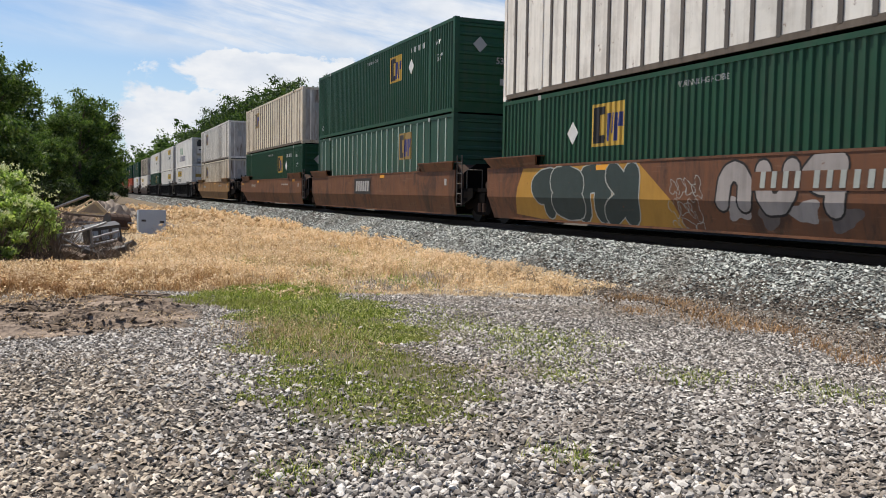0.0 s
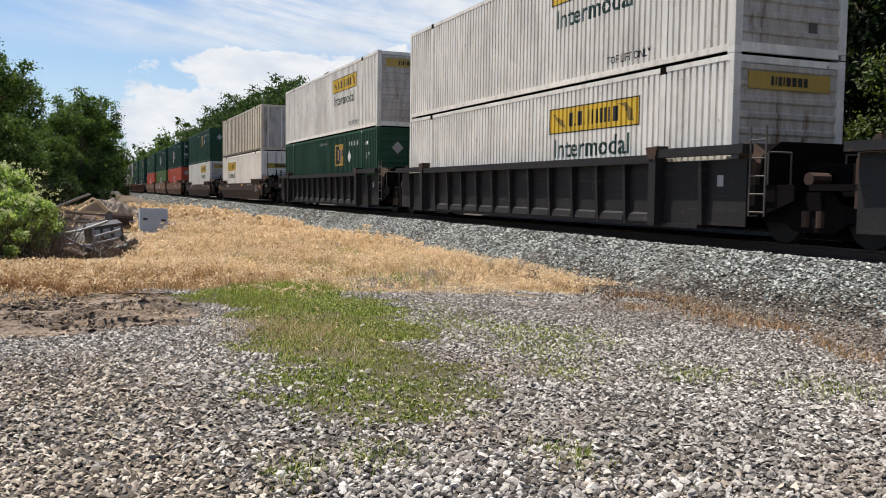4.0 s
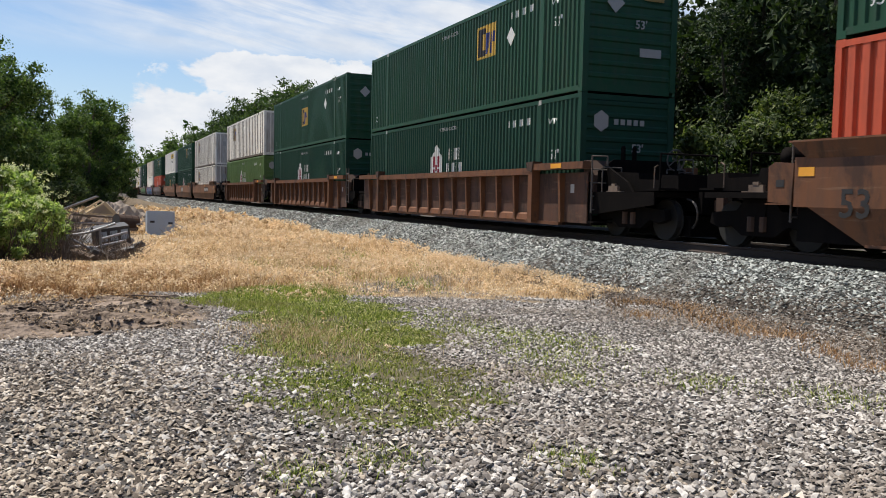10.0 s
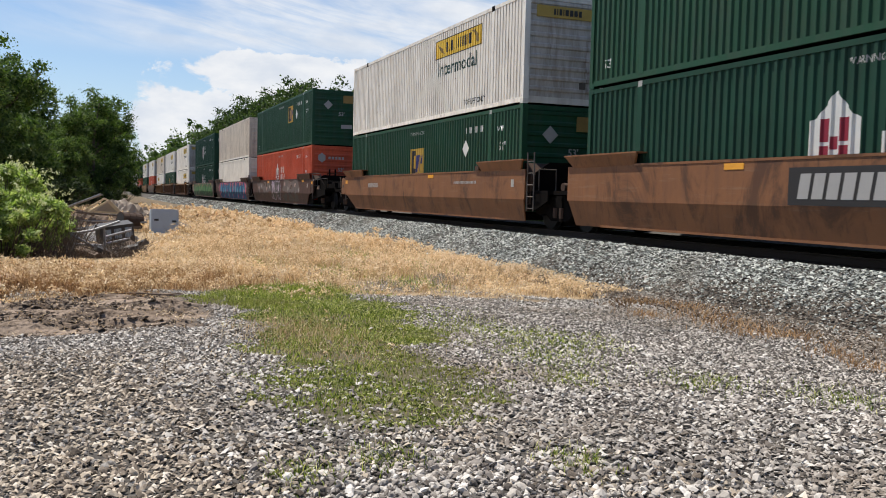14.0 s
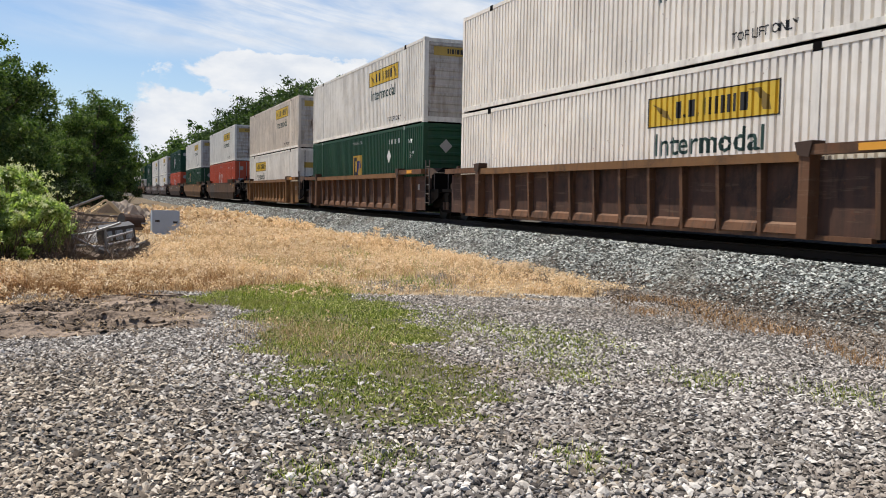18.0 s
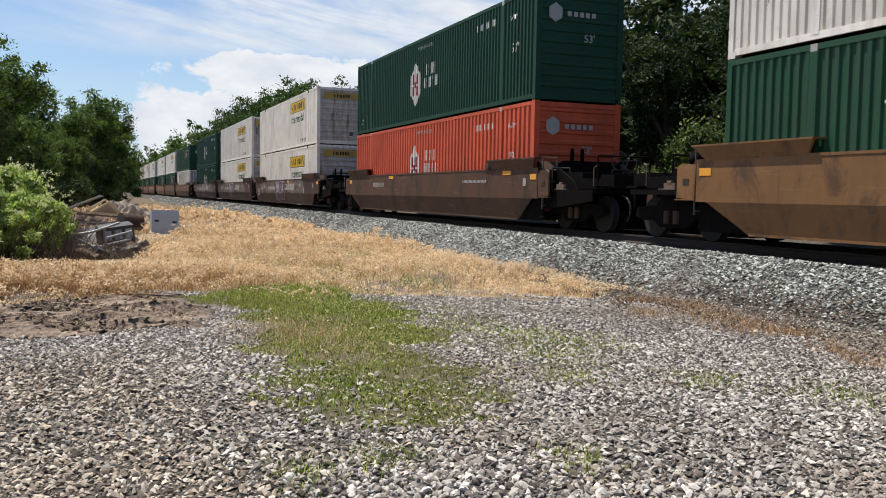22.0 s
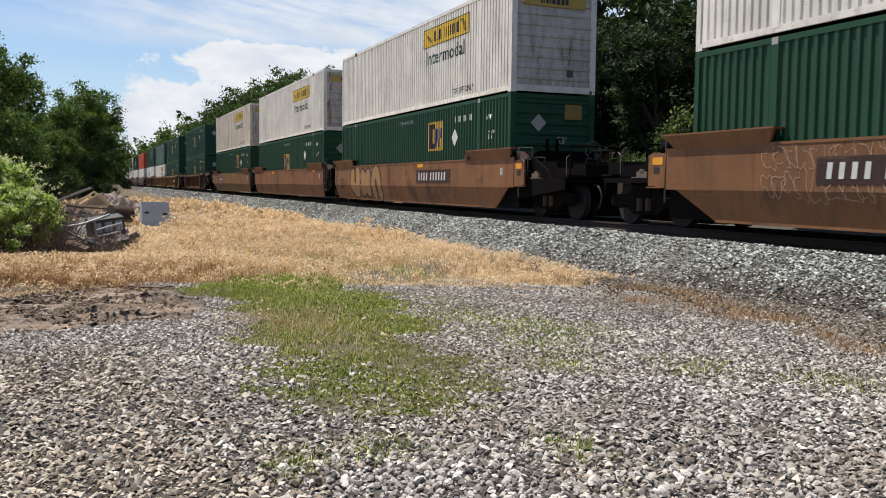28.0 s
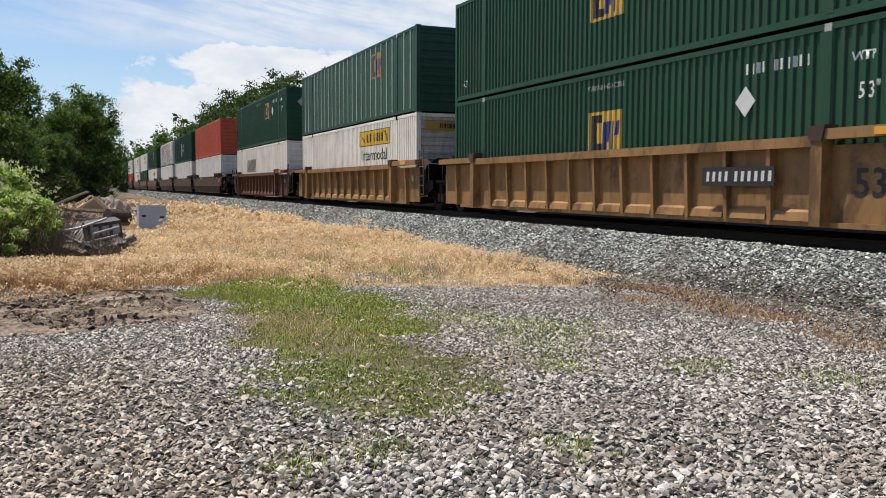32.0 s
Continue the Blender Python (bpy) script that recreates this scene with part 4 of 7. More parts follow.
        part("deck_bracket", lug, p, m @ Matrix.Translation((near_x * 1.24, -1.35 if front else -1.6, 1.0)))
        part("grab_iron", cached("grab_iron", lambda: Shape().tube((0, 0, 0), (0, 0, 0.42), 0.014, sides=6).tube((0, 0, 0.42), (0, -0.1, 0.47), 0.014, sides=6).mesh("grab_iron", WORN_PLATE)), p, m @ Matrix.Translation((near_x * 1.1, -2.62, 1.06)))
        part("coupler", cached("coupler", lambda: Shape().box(-0.12, 0.12, -3.62, -3.2, 0.62, 0.84).box(-0.2, 0.05, -3.66, -3.45, 0.58, 0.9).mesh("coupler", RUSTY)), p, m)
        part("striker", cached("striker", lambda: Shape().box(-0.42, 0.42, -3.3, -3.18, 0.55, 1.0).mesh("striker", STEEL_DARK)), p, m)

        def ladder():
            s = Shape()
            for x in (-0.2, 0.2):
                s.tube((x, 0, 0), (x, 0, 1.28), 0.02, sides=6)
            for k in range(5):
                s.tube((-0.2, 0, 0.08 + 0.3 * k), (0.2, 0, 0.08 + 0.3 * k), 0.016, sides=6)
            return s.mesh("ladder", PANEL_POST)
        for sx in (-1, 1):
            part("ladder", cached("ladder", ladder), p, m @ Matrix.Translation((sx * 1.18, -0.68, 0.5)))
        part("step_plate", cached("step_plate", lambda: Shape().box(-1.45, -0.95, -0.9, -0.62, 0.28, 0.31).mesh("step_plate", STEEL_DARK)), p, m)
        if front:
            part("brake_wheel", cached("brake_wheel", brake_wheel_mesh), p, m @ Matrix.Translation((0.75, -0.85, 1.75)))
            part("brake_stand", cached("brake_stand", lambda: Shape().tube((0.75, -0.85, 0.95), (0.75, -0.85, 1.72), 0.03).mesh("brake_stand", STEEL_DARK)), p, m)
        for x in (-0.45, -0.15):
            part("guide_post", cached("guide_post", lambda: Shape().prism([(-0.05, 0), (0.05, 0), (0.05, 0.8), (0.0, 0.85), (-0.05, 0.8)], "x", -0.03, 0.03).mesh("guide_post", STEEL_DARK)), p, m @ Matrix.Translation((x, -0.5, 1.2)))


def hose_mesh():
    s = Shape()
    pts = [Vector((0, -0.35 * math.sin(a) - 0.05, -0.32 * (1 - math.cos(a)))) for a in np.linspace(0, math.pi * 0.8, 8)]
    for a, b in zip(pts, pts[1:]):
        s.tube(a, b, 0.022, sides=6)
    return s.mesh("hose", BLACK)


def brake_wheel_mesh():
    s = Shape()
    n = 14
    for i in range(n):
        a, b = 2 * math.pi * i / n, 2 * math.pi * (i + 1) / n
        s.tube((0.24 * math.cos(a), 0, 0.24 * math.sin(a)), (0.24 * math.cos(b), 0, 0.24 * math.sin(b)), 0.018, sides=5)
    for i in range(5):
        a = 2 * math.pi * i / 5
        s.tube((0, 0, 0), (0.24 * math.cos(a), 0, 0.24 * math.sin(a)), 0.012, sides=5)
    return s.mesh("brake_wheel", PANEL_POST)


def smooth_side(mat, first, last, drop=0.0):
    """A plate side whose lower third leans in under the car, cut away over the trucks."""
    s = Shape()
    zb, zm, zt = 0.18, 0.75, 1.53 - drop
    xo, xi, th = -1.46, -1.32, 0.035
    a, b = -0.55, 16.7
    lower = ((0.75 if first else -0.35, 15.4 if last else 16.5), (-0.25 if first else -0.5, 16.4 if last else 16.65))  # ends of the bottom and of the fold
    s.box(xo, xo + th, a, b, zm + 0.0, zt)
    n = len(s.v)
    (y0, y1), (f0, f1) = lower
    s.v += [(xo, f0, zm), (xo, f1, zm), (xi, y1, zb), (xi, y0, zb), (xo + th, f0, zm), (xo + th, f1, zm), (xi + th, y1, zb), (xi + th, y0, zb)]
    s.f += [tuple(n + i for i in q) for q in ((0, 1, 2, 3), (7, 6, 5, 4), (0, 3, 7, 4), (1, 5, 6, 2), (3, 2, 6, 7))]
    return s.mesh("side_plate", mat)


def raised_end(mat, flip):
    """The raised shoulder at a smooth car's end, leaning out towards its cap."""
    s = Shape()
    ring = [(-0.55, 1.76, -1.56), (-0.28, 1.49, -1.455), (2.12, 1.50, -1.455), (2.33, 1.76, -1.56)]
    for dx in (0.0, 0.05):
        s.v += [(x + dx, CL - y if flip else y, z) for y, z, x in ring]
    s.f += [(0, 1, 2, 3), (7, 6, 5, 4), (0, 4, 5, 1), (1, 5, 6, 2), (2, 6, 7, 3), (3, 7, 4, 0)]
    if flip:
        s.f = [f[::-1] for f in s.f]
    return s.mesh("raised_end", mat)


FOLD = (0.75, -1.461, 0.14 / 0.57)  # height of a smooth car's fold, its face, and how far it leans in below


def rounded(cy, cz, hw, hh, g, grow=0.0, lobes=0.12, lean=0.0, steps=30):
    """An uneven rounded letter form as an outline."""
    f = [g.random() * 6.283 for _ in range(3)]
    out = []
    for k in range(steps):
        a = 2 * math.pi * k / steps
        c, d = math.cos(a), math.sin(a)
        r = (abs(c) ** 3.2 + abs(d) ** 3.2) ** (-1 / 3.2)
        r *= 1 + lobes * math.sin(2 * a + f[0]) * 0.6 + lobes * math.sin(3 * a + f[1]) + 0.5 * lobes * math.sin(5 * a + f[2])
        y, z = c * (hw * r + grow), d * (hh * r + grow)
        out.append((cy + y + lean * z, min(1.485, max(0.19, cz + z))))
    return out


def ring(outer, inner):
    """A closed band between two outlines of as many corners."""
    n = len(outer)
    return [[outer[k], outer[(k + 1) % n], inner[(k + 1) % n], inner[k]] for k in range(n)]


ARCH = (((-0.7, -1), (-0.72, 0.2), (-0.45, 0.8), (0, 1), (0.45, 0.8), (0.72, 0.2), (0.7, -1)),)
CUP = (((-0.75, 1), (-0.7, -0.3), (-0.35, -0.9), (0.3, -0.9), (0.7, -0.3), (0.7, 1)),)
BOWL = (((-0.6, -1), (-0.65, 1), (0.2, 0.95), (0.7, 0.55), (0.25, 0.1), (-0.6, 0.0)),)
KICK = (((-0.65, 1), (-0.6, -1)), ((0.65, 1), (-0.45, 0.0), (0.8, -1)))
ESS = (((0.7, 0.8), (0.1, 1), (-0.6, 0.65), (-0.4, 0.15), (0.4, -0.1), (0.65, -0.6), (0.1, -1), (-0.7, -0.8)),)
FORK = (((-0.75, -1), (0, 0.2), (0.75, -1)), ((0, 0.2), (-0.3, 1)))
LOOP = (tuple((0.72 * math.sin(k * 0.524), 0.95 * math.cos(k * 0.524)) for k in range(13)),)
FORMS = (ARCH, CUP, BOWL, KICK, ESS, FORK, LOOP)


def ribbon(pts, w, index, base):
    """A thick painted stroke: quads between the points and round joints on them, each a hair over the last."""
    rows = []
    for k, (y, z) in enumerate(pts):
        rows.append(([(y + w * math.cos(a), min(1.488, max(0.188, z + w * math.sin(a)))) for a in np.linspace(0, 2 * math.pi, 13)[:-1]], index, base + 0.03 * len(rows)))
        if k:
            (p, q), d = pts[k - 1], math.hypot(y - pts[k - 1][0], z - pts[k - 1][1]) or 1.0
            u, v = -(z - q) / d * w, (y - p) / d * w
            quad = [(p + u, q + v), (y + u, z + v), (y - u, z - v), (p - u, q - v)]
            rows.append(([(a, min(1.488, max(0.188, b))) for a, b in quad], index, base + 0.03 * len(rows)))
    return rows


def letter_form(form, cy, cz, hw, hh, g, weight, band, light, lean):
    """One sprayed letter of thick strokes: material 0 fills it, 1 rims it, 2 shines on it."""
    w = hw * weight
    rim, body = [], []
    for stroke in form:
        pts = []
        for u, v in stroke:
            u, v = -u + 0.2 * (g.random() - 0.5), v + 0.16 * (g.random() - 0.5)
            z = cz + v * max(0.05, hh - w)
            pts.append((cy - u * max(0.05, hw - 0.6 * w) - lean * (z - cz), z))
        rim += ribbon(pts, w + band, 1, 0.2 + 0.031 * len(rim))
        body += ribbon(pts, w, 0, 1.015 + 0.031 * len(body))
    rows = rim + body
    for k in range(light):
        a, b = cy + hw * (1.3 * g.random() - 0.65), cz + hh * (0.2 + 0.6 * g.random() if k < 2 else 1.2 * g.random() - 0.7)
        rows += ribbon([(a, b), (a + 0.06 * (g.random() - 0.5), b - 0.18 - 0.2 * g.random())], 0.035 + 0.07 * g.random(), 2, 1.9 + 0.1 * k)
    return rows


def graffiti(car, y0, y1, count, mats, seed, z=(0.24, 1.47), forms=FORMS, light=1, overlap=1.1, weight=0.42, band=0.035, under=None, label=""):
    """A row of sprayed letters from y0 to y1 along a smooth car, over a patch of ground colour where there is one."""
    g = random.Random(seed)
    if under:
        top, low, n = [], [], 24
        for k in range(n + 1):
            y = y0 - 0.4 + (y1 - y0 + 0.8) * k / n
            top.append((y + 0.25 * g.random(), 1.488 - (0.02 * g.random() if 0 < k < n else 0.2)))
            low.append((y + 0.25 * g.random(), 0.19 + (0.05 * g.random() if 0 < k < n else 0.3)))
        part("sprayed_ground", draped("sprayed_ground", [(top + low[::-1], 0, 0)], [under], None, FOLD), car)
    step = (y1 - y0) / count
    for k in range(count):
        hh = (z[1] - z[0]) / 2 * (0.92 + 0.16 * g.random())
        hw = step / 2 * overlap * (0.85 + 0.3 * g.random())
        form = forms[(seed + k) % len(forms)] if len(forms) < 7 else g.choice(forms)
        rows = letter_form(form, y1 - step * (k + 0.5), (z[0] + z[1]) / 2 + 0.06 * (g.random() - 0.5), hw, hh, g, weight, band, light, 0.25 * (g.random() - 0.3))
        rows = [(o, i, lv + 0.7 + 0.007 * k + 1.913 * (k % 2)) for o, i, lv in rows]
        part("sprayed_letter", draped("sprayed_letter", rows, mats, None, FOLD), car, None, label)


def scribble(car, y, z, size, mat, seed, rows_n=2):
    """A small quick tag: loops of thin line."""
    g = random.Random(seed)
    for j in range(rows_n):
        at = y
        for k in range(4):
            h = size * (0.7 + 0.5 * g.random())
            o = rounded(at, z - j * size * 1.5, h * 0.42, h * 0.6, random.Random(seed + 9 * k + j), 0.016, 0.35, 0.3, 18)
            i = rounded(at, z - j * size * 1.5, h * 0.42, h * 0.6, random.Random(seed + 9 * k + j), 0, 0.35, 0.3, 18)
            part("sprayed_scrawl", draped("sprayed_scrawl", [(q, 0, 2) for q in ring(o, i)], [mat], None, FOLD), car)
            at -= h * 0.95


def blotch(car, y, z, hw, hh, mat, seed, up=0.5):
    """A faded patch of old paint."""
    part("faded_patch", draped("faded_patch", [(rounded(y, z, hw, hh, random.Random(seed), 0, 0.22), 0, up)], [mat], None, FOLD), car)


def spray_car(car, mat, marks):
    if mat is TAGGED_A:
        part("sprayed_ground", draped("sprayed_ground", [([(14.9, 1.0), (14.6, 1.47), (12.9, 1.46), (12.2, 1.30), (10.8, 1.49), (9.7, 1.48), (9.3, 1.2), (8.6, 0.72), (8.3, 0.22), (10.2, 0.21), (13.8, 0.23), (15.1, 0.32)], 0, 0)], [S_YELLOW], None, FOLD), car, None, "yellow sprayed ground")
        graffiti(car, 9.7, 14.1, 4, [S_SLATE, S_PALE, S_DUSK], 4, (0.24, 1.47), (BOWL, ESS, ARCH, KICK), 0, 1.3, 0.42, 0.035, label="dark slate sprayed letter with pale rim")
        scribble(car, 8.55, 0.98, 0.26, S_PALE, 3, 3)
        graffiti(car, 4.5, 7.4, 3, [S_ASH, S_INK, S_DUSK], 16, (0.55, 1.46), (BOWL, ARCH, CUP), 0, 1.0, 0.34, 0.04)
        for k in range(4):
            blotch(car, 4.6 + 0.75 * k, 0.52 + 0.08 * (k % 2), 0.26, 0.18, S_ASH if k % 2 else S_DUSK, 40 + k)
        part("stencil_ground", draped("stencil_ground", [(block(3.9, 6.5, 0.93, 1.24), 0, 4.5)], [TAGGED_A], None, FOLD), car)
    elif mat is TAGGED_BLUE:
        graffiti(car, 0.6, 14.0, 10, [S_BLUE, S_INK, S_CYAN], 21, (0.20, 1.47), light=5, overlap=1.16, weight=0.33, band=0.022, under=S_PINK, label="blue sprayed letter with cyan strokes")
        part("sprayed_ground", draped("sprayed_ground", [(block(0.4, 13.6, 0.19, 0.60), 0, 5.2)], [S_BLUE], None, FOLD), car)
        for k, y in enumerate((1.8, 4.1, 6.6, 8.8, 11.4)):
            blotch(car, y, 0.42, 0.14, 0.12, S_MAGENTA, 60 + k, 5.4)
            blotch(car, y + 0.9, 1.30, 0.20, 0.05, S_ORANGE, 70 + k, 5.4)
            blotch(car, y + 0.5, 0.40, 0.10, 0.20, S_CYAN, 75 + k, 5.5)
        scribble(car, 15.7, 1.02, 0.22, S_LINE, 8, 3)
    elif mat is TAGGED_GREEN:
        graffiti(car, 0.0, 16.1, 13, [S_GREEN, S_DEEP, S_LIME], 33, (0.20, 1.48), light=5, overlap=1.25, weight=0.36, band=0.026, under=S_DULL_PINK, label="green sprayed letter with light green strokes")
        for k, y in enumerate((1.6, 4.6, 7.6, 10.2, 12.6, 14.6)):
            blotch(car, y, 1.25, 0.20, 0.05, S_ORANGE, 80 + k, 5.3)
        for k in range(16):
            blotch(car, 0.7 + 1.0 * k + 0.2 * math.sin(3.1 * k), 0.88 + 0.22 * math.sin(5.7 * k), 0.09 + 0.05 * (k % 3), 0.26 + 0.08 * (k % 2), S_LIME, 240 + k, 5.25)
        for k in range(9):
            blotch(car, 1.0 + 1.75 * k, 0.42, 0.55, 0.17, S_DEEP if k % 3 else S_GREEN, 180 + k, 5.2)
    elif mat is TAGGED_LINE:
        graffiti(car, 10.9, 14.4, 7, [TAGGED_LINE, S_LINE, S_LINE], 6, (0.30, 1.46), (BOWL, ARCH, ESS, CUP, LOOP, KICK), 1, 1.35, 0.36, 0.032, label="pinkish white sprayed outline")
        scribble(car, 9.6, 1.2, 0.2, S_LINE, 2, 1)
    elif mat is TAGGED_DARK:
        graffiti(car, 11.9, 14.4, 3, [S_GREY, S_LINE, S_GREY], 13, (0.22, 1.47), (BOWL, CUP, ESS), 0, 1.2, 0.46, 0.022, label="dark grey bubble letter with pale rim")
        scribble(car, 11.5, 1.25, 0.22, S_DUSK, 6, 2)
    elif mat is TAGGED_GREY:
        for k, (y, z, w, h) in enumerate(((14.3, 1.1, 0.5, 0.3), (12.7, 1.12, 1.0, 0.3), (10.9, 1.1, 0.7, 0.34), (5.4, 1.12, 1.0, 0.33), (3.8, 1.15, 0.9, 0.3), (2.6, 1.05, 0.6, 0.28))):
            blotch(car, y, z, w, h, S_DUSK, 90 + k, 0.3 + 0.2 * k)
        for k, (y, w) in enumerate(((5.9, 0.5), (4.4, 0.6), (3.0, 0.45))):
            blotch(car, y, 0.5, w, 0.22, S_GREY, 120 + k)
        for k in range(14):
            blotch(car, 2.2 + 0.93 * k, 0.95 + 0.35 * ((k * 5) % 7) / 7, 0.16 + 0.05 * (k % 3), 0.10, S_ASH if k % 3 == 0 else S_LINE if k % 3 == 1 else TAGGED_GREY, 140 + k, 1.6)
        graffiti(car, 7.2, 9.9, 4, [S_GREY, S_MAUVE, S_MAUVE], 17, (0.34, 1.46), (LOOP, ARCH, CUP, BOWL), 2, 1.2, 0.42, 0.045, label="dark bubble letter with pale mauve rim")
        scribble(car, 4.8, 1.25, 0.2, S_LINE, 5, 1)
    elif mat is TAGGED_LINE_B:
        graffiti(car, 5.2, 10.4, 5, [TAGGED_LINE_B, S_TAN_LINE, S_TAN_LINE], 19, (0.72, 1.46), FORMS, 0, 1.1, 0.36, 0.025)
        for k in range(4):
            scribble(car, 14.0 - 1.05 * k, 1.30 - 0.06 * (k % 2), 0.30, S_TAN_LINE, 30 + 7 * k, 2)
    elif mat is TAGGED_CREAM:
        graffiti(car, 10.2, 14.3, 3, [S_CREAM, S_INK, S_YELLOW], 27, (0.24, 1.44), (CUP, KICK, ARCH), 1, 0.95, 0.40, 0.08, label="cream sprayed letter with thick black rim")
    if "scrawl" in marks:
        scribble(car, 6.4, 1.38, 0.24, S_LINE, 14, 1)
        scribble(car, 5.4, 1.36, 0.28, S_LINE, 18, 1)


def smooth_car(first, last, mat, label, marks, seed):
    car = empty("well_car", Matrix.Identity(4), label, "rail car", "well cars of the train")
    far = pose(0, 0, 0, 0, 0, 180)
    mid = Matrix.Translation((0, CL, 0)) @ far
    d = 0.31 if "low" in marks else 0.0
    down = Matrix.Translation((0, 0, -d))
    side = cached(("smooth_side", mat.name, first, last, d), lambda: smooth_side(mat, first, last, d))
    other = cached(("smooth_side", mat.name, last, first, d), lambda: smooth_side(mat, last, first, d))
    flange = cached(("flange", mat.name), lambda: Shape().box(-1.47, -1.30, 2.3, 14.0, 1.50, 1.545).mesh("top_flange", mat))
    raised = cached(("raised", mat.name), lambda: raised_end(mat, False))
    cap = cached(("cap", mat.name), lambda: Shape().box(-1.56, -1.28, -0.6, 2.32, 1.76, 1.79).mesh("end_cap", mat))
    lid = cached("guide_lug", lambda: Shape().box(-1.5, -1.28, 2.3, 2.55, 1.545, 1.68).mesh("guide_lug", RUSTY))
    mirrored = cached(("raised_m", mat.name), lambda: raised_end(mat, True))
    cap_m = cached(("cap_m", mat.name), lambda: Shape().box(-1.56, -1.28, CL - 2.32, CL + 0.6, 1.76, 1.79).mesh("end_cap", mat))
    for at in (Matrix.Identity(4), mid):
        part("side_plate", side if at is not mid else other, car, at)
        part("top_flange", flange, car, at @ down)
        part("bottom_chord", cached(("bottom_chord", mat.name), lambda: Shape().box(-1.34, -1.2, 0.75, 15.4, 0.175, 0.22).mesh("bottom_chord", mat)), car, at)
        part("guide_lug", lid, car, at @ down)
        part("raised_end", raised, car, at @ down)
        part("end_cap", cap, car, at @ down)
        part("raised_end", mirrored, car, at @ down)
        part("end_cap", cap_m, car, at @ down)
    well_floor(car)
    refl = cached("reflector", lambda: Shape().box(-0.006, 0, -0.25, 0.25, -0.055, 0.055).mesh("reflector", ORANGE))
    for k, y in enumerate((1.2, 6.2, 11.0)):
        if (seed + k) % 2 == 0:
            part("reflector", refl, car, (-1.462, y, 1.42 - d))
    tab = cached("end_reflector", lambda: Shape().box(-0.006, 0, -0.16, 0.16, -0.07, 0.07).mesh("reflector", ORANGE))
    out = 0.52 if mat in (TAGGED_LINE_B, TAGGED_CREAM, TAGGED_GREY) else 0.0
    if first:
        part("reflector", tab, car, (-1.462, -0.32 - out, 1.30 - d))
    if last:
        part("reflector", tab, car, (-1.462, CL + 0.30 + out, 1.30 - d))
    post = cached(("end_post", mat.name), lambda: Shape().prism([(-1.12, 0.82), (-0.60, 0.79), (-0.57, 1.44), (-0.98, 1.47), (-1.12, 1.40)], "x", -1.46, -1.41).box(-1.48, -1.40, -1.15, -0.57, 0.775, 0.80).mesh("end_post", mat))
    slot = cached("post_slot", lambda: Shape().box(-1.466, -1.45, -0.10, 0.08, -0.06, 0.06).mesh("post_slot", BLACK))
    for there, at in ((first, down), (last, Matrix.Translation((0, CL, -d)) @ Matrix.Diagonal((1, -1, 1, 1)))):
        if there and "tail" not in marks:
            end = part("end_post", post, car, at)
            part("post_slot", slot, end, (0, -0.84, 1.12))
    spray_car(car, mat, marks)
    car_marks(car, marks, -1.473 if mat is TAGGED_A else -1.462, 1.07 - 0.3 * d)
    gear(car, first, last, "tail" in marks)
    return car


def well_floor(car):
    part("floor_pan", cached("floor_pan", lambda: Shape().box(-1.28, 1.28, 0.2, CL - 0.2, 0.2, 0.385).mesh("floor_pan", STEEL_DARK)), car)


def gear(car, first, last, tail):
    end_gear(car, True, first, tail)
    end_gear(car, False, last, tail)
    truck(car, -1.7 if not first else -1.75)
    if last:
        truck(car, CL + 1.75)


